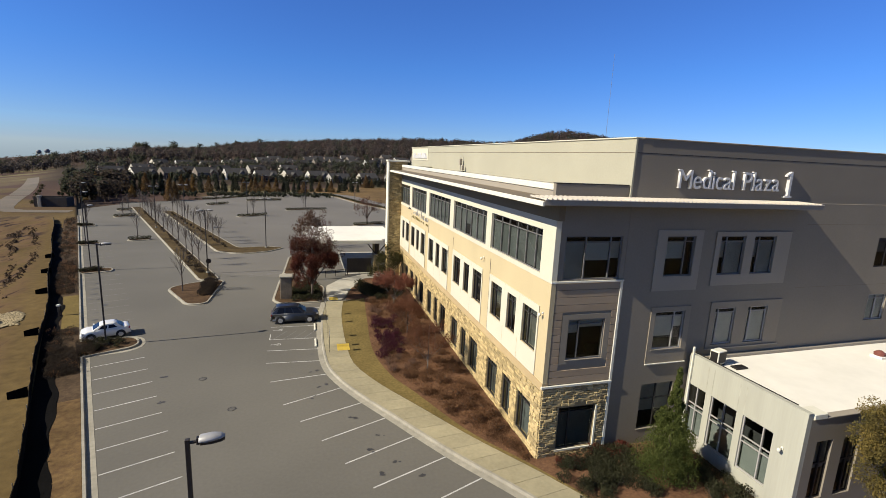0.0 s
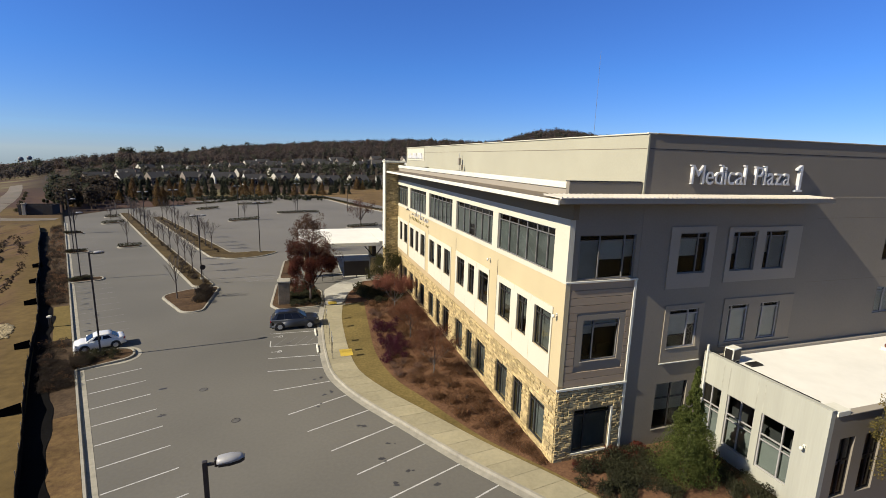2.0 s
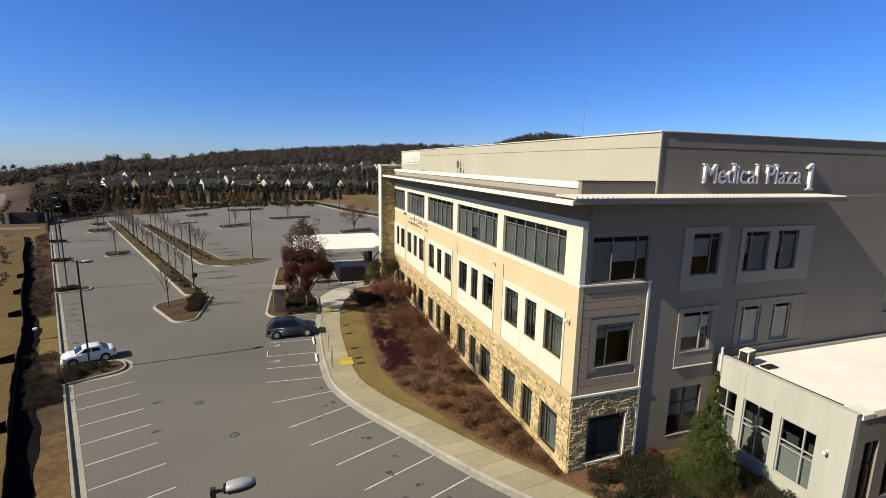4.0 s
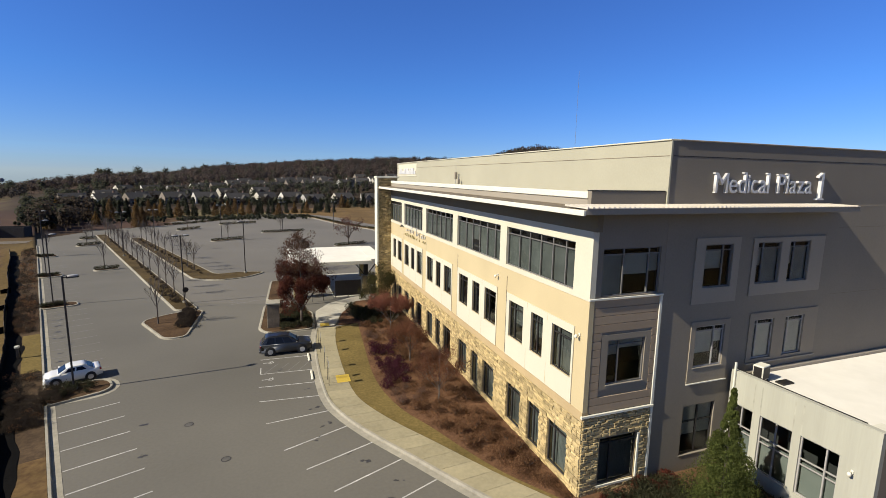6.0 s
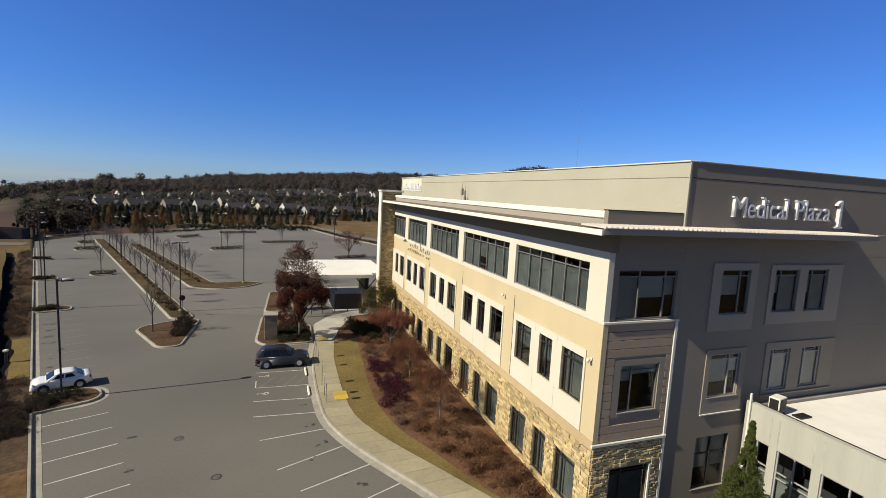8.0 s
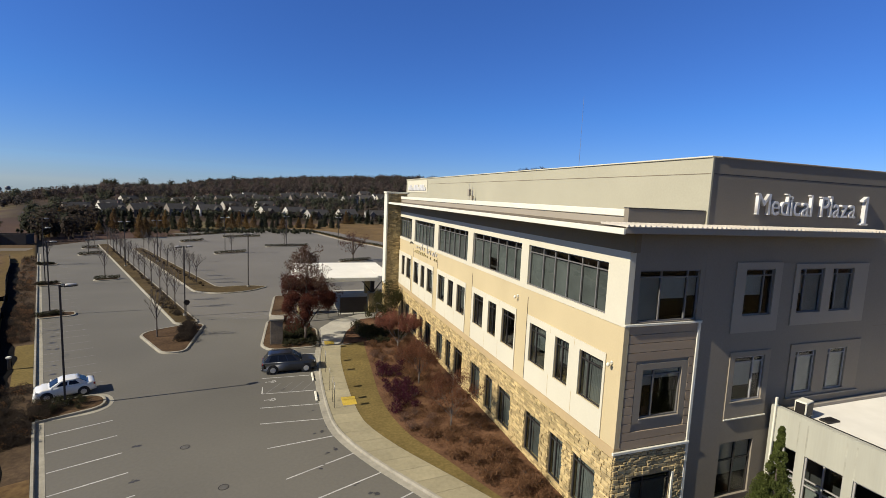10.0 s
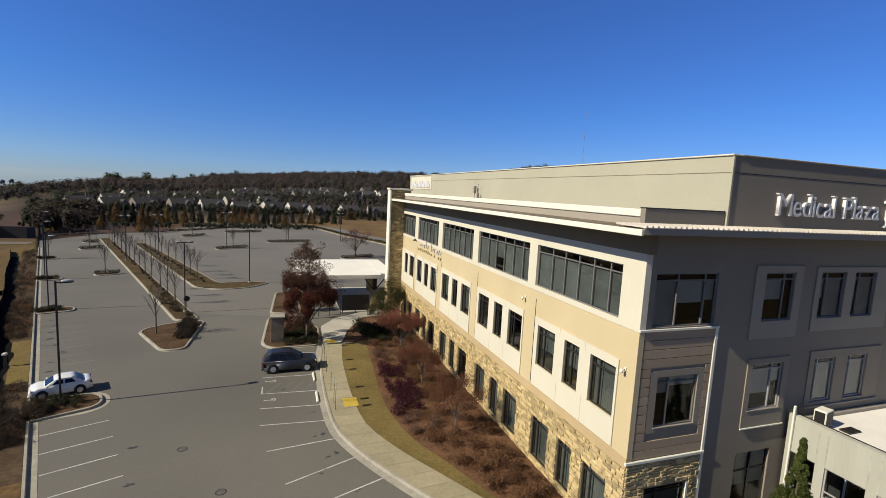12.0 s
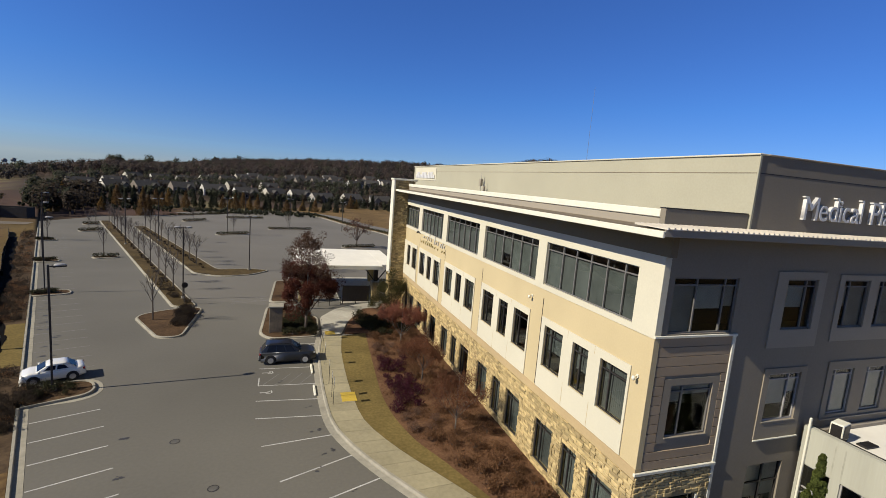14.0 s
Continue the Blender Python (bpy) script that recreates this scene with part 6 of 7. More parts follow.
SUV = car(pose(-14.2, 27.0, 0, 0, 0, 1.0), SUV_PAINT, "dark slate-grey SUV parked beside the planter", 4.75, 1.92, 1.12, 1.76, 1.08, 1.10, (-2.22, -1.72, 0.28, 1.16), 0.40, 2.86, "suv", 0.76, 3, DARK_TRIM)
for sgn in (-0.66, 0.66):
    part("roof_rail", Shape().tube((-1.55, sgn, 1.82), (0.2, sgn, 1.82), 0.025, 0.025, 6), DARK_METAL, SUV)
car(lot_pose(1.75, 26.5, 0, 180), WHITE_PAINT, "white four-door sedan parked nose to the kerb", 3.75, 1.72, 0.94, 1.37, 0.90, 0.98, (-1.36, -0.8, 0.30, 0.98), 0.33, 2.2, "sedan")

# ---------------------------------------------------------------- plants
def leaf_cloud(s, centre, radius, count, size, rng, squash=1.0):
    """Small folded leaves scattered through a clump, thinner towards its middle."""
    c = Vector(centre)
    for _ in range(count):
        d = Vector((rng.gauss(0, 1), rng.gauss(0, 1), rng.gauss(0, 1))).normalized() * radius * rng.uniform(0.35, 1.0) ** 0.6
        d.z *= squash
        q = Euler((rng.uniform(0, 6.3), rng.uniform(0, 6.3), rng.uniform(0, 6.3))).to_matrix()
        w = size * rng.uniform(0.6, 1.3)
        n = len(s.v)
        s.v += [tuple(c + d + q @ Vector(p)) for p in ((-w, 0, 0), (0, -w * 0.55, w * 0.15), (w, 0, 0), (0, w * 0.55, w * 0.15))]
        s.f += [(n, n + 1, n + 2, n + 3)]


def limbs(s, base, way, length, r, depth, rng, ends, spread=0.6, n=5):
    """A branch that forks; the ends are collected."""
    tip = base + way * length
    mid = (base + tip) / 2 + Vector((rng.uniform(-1, 1), rng.uniform(-1, 1), 0)) * length * 0.05
    s.tube(base, mid, r, r * 0.82, n, False)
    s.tube(mid, tip, r * 0.82, r * 0.62, n, False)
    if depth == 0:
        ends.append(tip)
        return
    for i in range(rng.choice((2, 3, 3))):
        d = (way + Vector((rng.uniform(-1, 1), rng.uniform(-1, 1), rng.uniform(-0.15, 0.6))) * spread).normalized()
        limbs(s, tip if i else mid.lerp(tip, 0.6), d, length * rng.uniform(0.55, 0.8), r * 0.58, depth - 1, rng, ends, spread, max(3, n - 1))


def tree_parts(ob, h, crown_r, trunk_h, trunk_r, leaf_mat, bark, leaves, size, seed, crown_squash=1.0, clump=0.34, depth=2, upright=0.5):
    """Trunk with limbs, and a crown of many small leaves gathered at the limb ends."""
    rng = random.Random(seed)
    t, ends = Shape(), []
    t.tube((0, 0, -0.1), (0, 0, trunk_h), trunk_r * 1.25, trunk_r, 8)
    for i in range(7):
        a = i * 2.4 + rng.uniform(-0.4, 0.4)
        z = trunk_h * rng.uniform(0.75, 1.0)
        limbs(t, Vector((0, 0, z)), Vector((math.cos(a) * (1 - upright), math.sin(a) * (1 - upright), upright + rng.uniform(0, 0.5))).normalized(), (h - trunk_h) * rng.uniform(0.28, 0.42), trunk_r * 0.5, depth, rng, ends, 0.65)
    t.tube((0, 0, trunk_h), (0, 0, h * 0.86), trunk_r, trunk_r * 0.2, 6)
    part("trunk", t, bark, ob, smooth=True)
    if leaf_mat is None:
        return
    cloud = Shape()
    mid = trunk_h + (h - trunk_h) * 0.45
    hh = (h - trunk_h) * 0.55
    centres = []
    for e in ends:
        k = math.sqrt((e.x ** 2 + e.y ** 2) / crown_r ** 2 + ((e.z - mid) / hh) ** 2)
        centres.append(e if k < 1 else Vector((e.x / k, e.y / k, mid + (e.z - mid) / k)))
    while len(centres) < 66:
        d = Vector((rng.gauss(0, 1), rng.gauss(0, 1), rng.gauss(0, 1))).normalized() * rng.uniform(0.45, 0.98)
        taper = 1 - 0.35 * max(0, d.z)
        centres.append(Vector((d.x * crown_r * taper, d.y * crown_r * taper, mid + d.z * hh)))
    for c in centres:
        leaf_cloud(cloud, c, crown_r * clump * rng.uniform(0.6, 1.25), max(6, leaves // len(centres)), size, rng, crown_squash)
    part("crown", cloud, leaf_mat, ob)


def leafy_tree(at, h, crown_r, trunk_h, trunk_r, leaf_mat, leaves, size, seed, label, bark=BARK, group="", category="tree", **more):
    ob = thing("tree", label, category, group, at=at)
    tree_parts(ob, h, crown_r, trunk_h, trunk_r, leaf_mat, bark, leaves, size, seed, **more)
    return ob


def bare_tree(at, h, seed, label, group):
    ob = thing("tree", label, "tree", group, at=at)
    rng = random.Random(seed)
    t, ends = Shape(), []
    t.tube((0, 0, -0.1), (0, 0, h * 0.42), 0.08, 0.062, 7)
    t.tube((0, 0, h * 0.42), (0.05, -0.04, h * 0.82), 0.062, 0.022, 6)
    part("trunk", t, BARK, ob)
    c = Shape()
    for i in range(10):
        a, f = i * 2.4 + rng.uniform(-0.5, 0.5), 0.32 + 0.036 * i
        limbs(c, Vector((0, 0, h * f)), Vector((math.cos(a) * 0.40, math.sin(a) * 0.40, 0.92)).normalized(), h * rng.uniform(0.17, 0.22) * (1.25 - 0.7 * f), 0.036, 3, rng, ends, 0.34, 4)
    part("crown", c, TWIG, ob, "bare grey twigs")
    return ob


def conifer(at, h, r, leaf_mat, leaves, size, seed, label, group="", narrow=1.0):
    """An evergreen cone of drooping sprays, uneven at its edge."""
    ob = thing("tree", label, "tree", group, at=at)
    rng = random.Random(seed)
    part("trunk", Shape().tube((0, 0, -0.1), (0, 0, h * 0.8), r * 0.06, 0.015, 7), BARK, ob)
    s = Shape()
    for _ in range(150):
        z = h * (0.04 + 0.93 * rng.random() ** 1.15)
        rad = r * min(1.0, 0.66 + 2.4 * z / h) * (1 - z / h) ** (0.95 * narrow) * rng.uniform(0.5, 1.12) + 0.03
        a = rng.uniform(0, 6.283)
        leaf_cloud(s, (math.cos(a) * rad * 0.72, math.sin(a) * rad * 0.72, z), max(0.10, rad * 0.40), max(4, leaves // 150), size, rng, 1.25)
    part("crown", s, leaf_mat, ob)
    return ob


def shrub(at, r, h, leaf_mat, leaves, size, seed, label, group):
    ob = thing("shrub", label, "shrub", group, at=at)
    rng = random.Random(seed)
    st = Shape()
    for i in range(6):
        a = i * 1.05
        st.tube((0, 0, -0.03), (math.cos(a) * r * 0.5, math.sin(a) * r * 0.5, h * 0.65), 0.015, 0.007, 4, False)
    part("stem", st, BARK, ob)
    s = Shape()
    for _ in range(9):
        a, q = rng.uniform(0, 6.283), rng.uniform(0, 0.72)
        leaf_cloud(s, (math.cos(a) * r * q, math.sin(a) * r * q, h * (0.35 + 0.4 * rng.random() * (1 - q))), r * 0.46, leaves // 9, size, rng, h / r * 0.8)
    part("crown", s, leaf_mat, ob)
    return ob


def spread(originals, places):
    """Copies of the originals at the places; each place is x, y, z, size."""
    rng = random.Random(len(places))
    for i, (x, y, z, k) in enumerate(places):
        copy = copy_thing(originals[i % len(originals)], pose(x, y, z, 0, 0, rng.uniform(0, 360)))
        copy.scale = (k, k, k * rng.uniform(0.88, 1.15))


# the red tree in the planter and its neighbours
big = leafy_tree(pose(-12.35, 34.6, 0.13), 8.2, 2.95, 1.9, 0.13, MAPLE_LEAF, 31000, 0.073, 11, "maple with thinning dark red autumn leaves", upright=0.6, clump=0.25)
top = Shape()
rng = random.Random(5)
for _ in range(120):
    d = Vector((rng.gauss(0, 1), rng.gauss(0, 1), 0)).normalized() * rng.uniform(0.4, 3.3)
    z = rng.uniform(5.4, 10.3)
    k = max(0.3, 1.05 - (z - 6.2) / 6.5)
    leaf_cloud(top, (d.x * k, d.y * k, z), 0.5, 58, 0.075, rng)
part("crown", top, FADED_MAPLE, big, "faded thin leaves at the top")
bt = Shape()
for _ in range(9):
    a = rng.uniform(0, 6.283)
    limbs(bt, Vector((0, 0, rng.uniform(5.4, 7.2))), Vector((math.cos(a) * 0.45, math.sin(a) * 0.45, 0.9)).normalized(), 1.5, 0.03, 2, rng, [], 0.5, 4)
part("twig_top", bt, BARK, big)
leafy_tree(pose(-11.7, 43.6, 0.1), 8.6, 1.9, 2.0, 0.12, PINK_LEAF, 1500, 0.085, 12, "slender maple with sparse faded leaves", clump=0.28)
leafy_tree(pose(2.0, 97.0, 0.1), 8.4, 3.4, 1.6, 0.14, PINK_LEAF, 2200, 0.11, 13, "bare-topped maple with sparse reddish leaves", clump=0.26)
leafy_tree(pose(-9.9, 67.0, 0.0), 6.0, 1.3, 1.8, 0.09, PINK_LEAF, 700, 0.085, 14, "young maple with sparse reddish leaves", clump=0.3)

# small rust-leaved trees in the bed
for i, (x, y, h, r, m, leaves) in enumerate(((-3.49, 12.5, 4.7, 1.9, RUST_LEAF, 5600), (-3.46, 20.8, 4.3, 2.0, RUST_LEAF, 9000), (-3.2, 29.7, 5.2, 2.05, CORAL_LEAF, 15000))):
    leafy_tree(pose(x, y, 0.14), h, r, 1.1, 0.05, m, leaves, 0.05, 30 + i, ("young ornamental tree with sparse rust-brown leaves", "young ornamental tree with rust-brown leaves", "young ornamental tree with dense coral-red leaves")[i], PALE_BARK, "young trees in the bed", clump=0.3)
leafy_tree(pose(-1.9, 40.6, 0.14), 5.8, 1.5, 0.3, 0.06, OLIVE_LEAF, 13000, 0.055, 41, "upright olive bushy tree beside the tower", clump=0.36)
leafy_tree(pose(-3.6, 39.4, 0.14), 3.6, 1.3, 0.25, 0.05, OLIVE_LEAF, 6000, 0.05, 42, "olive bushy shrub tree beside the tower", clump=0.36)
conifer(pose(6.4, -3.3, 0.14), 6.9, 2.3, GREEN_LEAF, 52000, 0.046, 51, "dense upright evergreen arborvitae", narrow=1.5)
leafy_tree(pose(13.2, -9.9, 0.14), 7.8, 1.9, 1.2, 0.10, YELLOW_LEAF, 30000, 0.05, 52, "slim tree with yellowing leaves and pale trunks", PALE_BARK, clump=0.34, upright=0.86)
leafy_tree(pose(14.6, -11.2, 0.14), 6.2, 1.9, 0.8, 0.08, GREEN_LEAF, 5600, 0.07, 53, "slim olive-green tree near the wing", PALE_BARK)

# low shrubs of the bed
def shrub_kinds(mat, label, group, r, h, leaves, size, n=3, seed=0):
    obs = []
    for i in range(n):
        obs.append(shrub(pose(0, -30 - i, -3), r, h, mat, leaves, size, seed + i, label, group))
    return obs


BROWNS = shrub_kinds(BROWN_SHRUB, "low rust-brown winter shrub", "rust shrubs in the bed", 0.62, 0.62, 420, 0.05, 4, 60)
PURPLES = shrub_kinds(PURPLE_SHRUB, "low dark burgundy shrub", "burgundy shrubs in the bed", 0.55, 0.62, 420, 0.045, 3, 70)
FADED = shrub_kinds(FADED_SHRUB, "soft faded pinkish-brown shrub", "faded shrubs in the bed", 0.62, 0.7, 320, 0.045, 3, 80)
GREENS = shrub_kinds(HEDGE_LEAF, "dark olive evergreen shrub", "evergreen shrubs", 0.62, 0.65, 420, 0.05, 3, 90)
REDS = shrub_kinds(RED_LEAF, "low wine-red shrub in mulch", "red shrubs by the grey wall", 0.5, 0.55, 380, 0.045, 2, 95)
rng = random.Random(77)
DARKS = shrub_kinds(SCRUB_LEAF, "dark brown twiggy winter shrub", "dark shrubs on the islands", 0.7, 0.8, 520, 0.055, 3, 97)
brown, purple, faded, green = [], [], [], []
edge = [p for p in BED_EDGE if -1.5 < p[1] < 34]
for _ in range(900):
    y = rng.uniform(0.5, 36)
    ex = min(edge, key=lambda p: abs(p[1] - y))[0]
    x = rng.uniform(ex + 0.5, -0.9)
    if x > -0.9 or x < ex + 0.5:
        continue
    k = rng.uniform(0.85, 1.4)
    if y > 32.5:
        dest, gap = green, 1.0
    elif 15.8 < y < 25.5 and x < ex + 3.0:
        dest, gap = purple, 0.78
    elif (12.5 < y < 15.8 or 25.5 < y < 29.5) and x < ex + 2.8:
        dest, gap = faded, 1.05
    elif y < 14 and rng.random() < 0.16:
        dest, gap = green, 1.2
    else:
        dest, gap = brown, 1.2
    if all(math.hypot(x - p[0], y - p[1]) > gap for q in (brown, purple, faded, green) for p in q):
        dest.append((x, y, 0.13, k))
spread(BROWNS, brown)
spread(PURPLES, purple)
spread(FADED, faded)
for x0, x1, y0, y1, n in ((-14.5, -11.4, 33.3, 38.5, 48), (-14.8, -11.8, 38.0, 42.5, 16), (0.9, 5.4, -3.4, -0.6, 30), (7.6, 10.0, -7.5, -4.2, 14)):
    green += [(rng.uniform(x0, x1), rng.uniform(y0, y1), 0.13, rng.uniform(0.8, 1.25)) for _ in range(n)]
green += [(rng.uniform(-6.4, -3.0), rng.uniform(34.5, 39.5), 0.13, rng.uniform(1.4, 2.1)) for _ in range(14)]
green += [(*lot(rng.uniform(0.3, 2.6), rng.uniform(22.5, 24.8)), 0.13, rng.uniform(0.6, 1.0)) for _ in range(10)]
for v0 in (53.2, 75.5, 98.5):
    green += [(*lot(0.2 + 0.5 * i, v0 + rng.uniform(0.9, 1.5)), 0.13, rng.uniform(0.8, 1.1)) for i in range(5)]
dark = [(*lot(12.2 + 0.32 * (v - 36) + rng.uniform(-0.9, 0.5), v), 0.13, rng.uniform(0.75, 1.15)) for v in np.linspace(35.5, 41.3, 18)]
low = [(*lot(rng.uniform(12.9, 14.4), rng.uniform(44, 58)), 0.13, rng.uniform(0.4, 0.8)) for _ in range(14)]
low += [(*lot(rng.uniform(-2.2, -0.5), rng.uniform(19.2, 24.9)), 0.13, rng.uniform(0.5, 0.8)) for _ in range(24)]
low += [(*lot(14.35 - 0.007 * (v - 46) + rng.uniform(-0.25, 0.1), v), 0.13, rng.uniform(0.3, 0.55)) for v in np.linspace(59, 122, 26) + rng.uniform(-1, 1)]
low += [(*lot(20.9 - 0.03 * (v - 64) + rng.uniform(-0.3, 0.2), v), 0.13, rng.uniform(0.3, 0.6)) for v in np.linspace(65, 116, 24)]
low += [(*lot(rng.uniform(-0.2, 1.9), v0 + rng.uniform(0.5, 1.9)), 0.13, rng.uniform(0.5, 0.8)) for v0 in (53.2, 75.5, 98.5) for _ in range(6)]
low += [(*lot(rng.uniform(-0.4, 1.5), rng.uniform(22.6, 24.7)), 0.11, rng.uniform(0.45, 0.75)) for _ in range(14)]
spread(DARKS, dark)
s = Shape()
for x, y, z, k in low:
    leaf_cloud(s, (x, y, z + 0.36 * k), 0.66 * k, 330, 0.05 * (0.6 + 0.5 * k), rng, 0.7)
solid("low_scrub", s, SCRUB_LEAF, "low dark twiggy scrub on the islands and medians", "scrub", kind="stuff")
s = Shape()
for _ in range(70):                                 # low evergreen cover along the shaded wall
    x, y = rng.uniform(0.6, 9.6), rng.uniform(-4.2, -0.5)
    if math.hypot(x - 6.4, y + 3.3) > 1.3:
        k = rng.uniform(0.35, 0.6)
        leaf_cloud(s, (x, y, 0.13 + 0.5 * k), k, 330, 0.05, rng, 0.75)
solid("ground_cover", s, HEDGE_LEAF, "dense low evergreen cover in the shade of the wall", "ground cover", kind="stuff")
spread(GREENS, green)
spread(REDS, [(rng.uniform(0.8, 2.2), rng.uniform(-1.6, -0.7), 0.13, 0.9) for _ in range(5)] + [(rng.uniform(3.8, 5.8), rng.uniform(-1.2, -0.2), 0.13, 1.1) for _ in range(6)])
# dense low ground cover between the single shrubs
s = Shape()
for _ in range(950):
    y = rng.uniform(-0.2, 33.5)
    ex = min(edge, key=lambda p: abs(p[1] - y))[0]
    x = rng.uniform(ex + 0.35, -0.5)
    if x > -0.5:
        continue
    leaf_cloud(s, (x, y, 0.24), rng.uniform(0.22, 0.42), 26, 0.05, rng, 0.5)
solid("ground_cover", s, BROWN_SHRUB, "dense low rust-brown ground cover", "ground cover", kind="stuff")
# scrub along the verge of the far kerb
s, t2 = Shape(), Shape()
for i in range(440):
    v = rng.choice((rng.uniform(18.5, 25), rng.uniform(20.5, 29), rng.uniform(43, 60), rng.uniform(43, 112), rng.uniform(46, 112)))
    x, y = lot(rng.uniform(-2.2, -0.6) if v > 26 else rng.uniform(-2.3, -0.5 if v < 22.6 else 1.2), v)
    k = rng.uniform(0.3, 0.6) if v > 26 else rng.uniform(0.26, 0.48)
    if v < 28 and rng.random() < 0.35:
        continue
    leaf_cloud(s if rng.random() < (0.10 if v < 28 else 0.28) else t2, (x, y, 0.13 + k * 0.5), k, 110 if v > 26 else 190, 0.048 if v > 26 else 0.036, rng, 0.8)
solid("verge_scrub", s, BROWN_SHRUB, "scrubby reddish-brown bushes along the verge", "scrub", kind="stuff")
solid("verge_scrub", t2, SCRUB_LEAF, "scrubby dark bushes along the verge", "scrub", kind="stuff")
# clipped hedges on the far islands, one mesh of leaves each
for a, b in (((-30.2, 109.9), (-23.3, 114.0)), ((-18.8, 126.4), (-6.8, 129.2)), ((-42.3, 136.8), (-37.1, 142.3)), ((-32.6, 152.4), (-21.4, 157.2)), ((-1.5, 95.2), (6.5, 98.5)), ((-57.5, 107.6), (-53.8, 110.4)), ((-61.0, 120.3), (-58.0, 121.7)), ((-44.6, 75.6), (-41.2, 76.9))):
    s, k = Shape(), round(math.dist(a, b) / 0.8)
    for i in range(k):
        f = (i + 0.5) / k
        leaf_cloud(s, (a[0] + (b[0] - a[0]) * f, a[1] + (b[1] - a[1]) * f, 0.45), 0.58 * rng.uniform(0.8, 1.15), 230, 0.07, rng, 0.65)
    solid("hedge", s, HEDGE_LEAF, "low dark hedge on a kerbed island", "hedge", "island hedges")

# dark planting strip between the far kerb and the outer road
s = Shape()
strip_line = evenly([p for p in offset(far_edge, 1.5) if p[0] > -52], 210)
for p in strip_line:
    leaf_cloud(s, (p[0] + rng.uniform(-0.5, 0.5), p[1] + rng.uniform(-0.5, 0.5), 0.42), rng.uniform(0.55, 0.85), 95, 0.10, rng, 0.6)
solid("hedge", s, HEDGE_LEAF, "low dark hedge along the far kerb of the lot", "hedge", kind="stuff")

# bare young trees on the medians
BARES = [bare_tree(pose(*lot(14.2, 52), 0.13), 5.2, 200, "bare young street tree", "bare trees on the medians"),
         bare_tree(pose(*lot(14.1, 108), 0.13), 4.8, 201, "bare young street tree", "bare trees on the medians"),
         bare_tree(pose(*lot(20.3, 72), 0.13), 5.6, 202, "bare young street tree", "bare trees on the medians")]
spots = [lot(14.15 - 0.03 * i, 50 + 6.2 * i + rng.uniform(-0.6, 0.6)) for i in range(1, 14)] + [lot(20.2 - 0.03 * i, 76 + 7.0 * i) for i in range(0, 7)]
spots += [lot(20.6, 68.5), lot(9.9, 38.6), lot(1.5, 100.5), (-43.2, 76.3), (-13.5, 127.5), (-40, 139), (-58.5, 121), (-56, 109), (-26.5, 112)]
for i, p in enumerate(spots):
    copy = copy_thing(BARES[i % 3], pose(*p, 0.12, 0, 0, rng.uniform(0, 360)))
    copy.scale = (1, 1, rng.uniform(0.85, 1.1))

# the belt of evergreens and turning trees beyond the lot
PINES = [conifer(pose(0, -300 - 8 * i, -30), 9, 2.0 + 0.3 * i, PINE_LEAF, 2600, 0.24, 300 + i, "dark evergreen tree beyond the parking lot", "belt of trees") for i in range(3)]
ORANGES = [conifer(pose(20, -300 - 8 * i, -30), 8.2, 2.9 + 0.3 * i, m, 3000, 0.22, 310 + i, "golden-brown autumn tree beyond the parking lot", "belt of trees") for i, m in enumerate((ORANGE_LEAF, GOLD_LEAF, GOLD_LEAF))]
EYE = Vector((-15.0, -18.0))


def polar(az, d):
    """A place seen from the camera's ground under an angle from the building's axis, at a distance."""
    a = radians(az)
    return EYE.x + math.sin(a) * d, EYE.y + math.cos(a) * d


belt, turning = [], []
az = -22.6
while az < 16.5:                       # one uneven row: golden crowns between dark cones
    d = rng.uniform(203, 216) if az < 1 else rng.uniform(214, 226) if az < 7 else rng.uniform(250, 264)
    x, y = polar(az, d)
    k = rng.uniform(0.62, 0.9)
    if rng.random() < (0.5 if -16 < az < 3 else 0.2):
        turning.append((x, y, ridge_height(x, y) - 0.1, k))
    else:
        belt.append((x, y, ridge_height(x, y) - 0.1, k * 0.86))
        if rng.random() < 0.6:
            x, y = polar(az + rng.uniform(-0.4, 0.4), d + rng.uniform(10, 24))
            belt.append((x, y, ridge_height(x, y) - 0.1, k * rng.uniform(0.8, 1.0)))
    az += rng.uniform(0.45, 0.95)
for az, d, k in ((-20.6, 178, 0.72), (-13.6, 172, 0.8), (-13.1, 174, 0.7), (-17.0, 186, 0.6)):
    x, y = polar(az, d)
    turning.append((x, y, 0.0, k))
spread(PINES, belt)
spread(ORANGES, turning)

# ---------------------------------------------------------------- houses
SHINGLE = material("roof_shingles", (0.044, 0.040, 0.036), (0.032, 0.029, 0.027), rough=0.95, scale=2, bump=0.2, big=0.15, vary=0.25)
SIDING = [material("house_siding_%s" % n, c, None, rough=0.85, scale=4, bump=0.05, big=0.06, vary=0.15) for n, c in (("tan", (0.165, 0.138, 0.108)), ("brick", (0.105, 0.064, 0.049)), ("grey", (0.12, 0.112, 0.105)))]
GABLE_SIDING = [material("gable_siding_%s" % n, c, None, rough=0.8, scale=4, bump=0.05, big=0.06, vary=0.2) for n, c in (("cream", (0.430, 0.400, 0.320)), ("white", (0.560, 0.540, 0.470)), ("pale_grey", (0.300, 0.285, 0.250)))]
PANE_DARK = material("far_window_glass", (0.019, 0.021, 0.025), (0.026, 0.027, 0.031), rough=0.1, scale=3, bump=0.0)


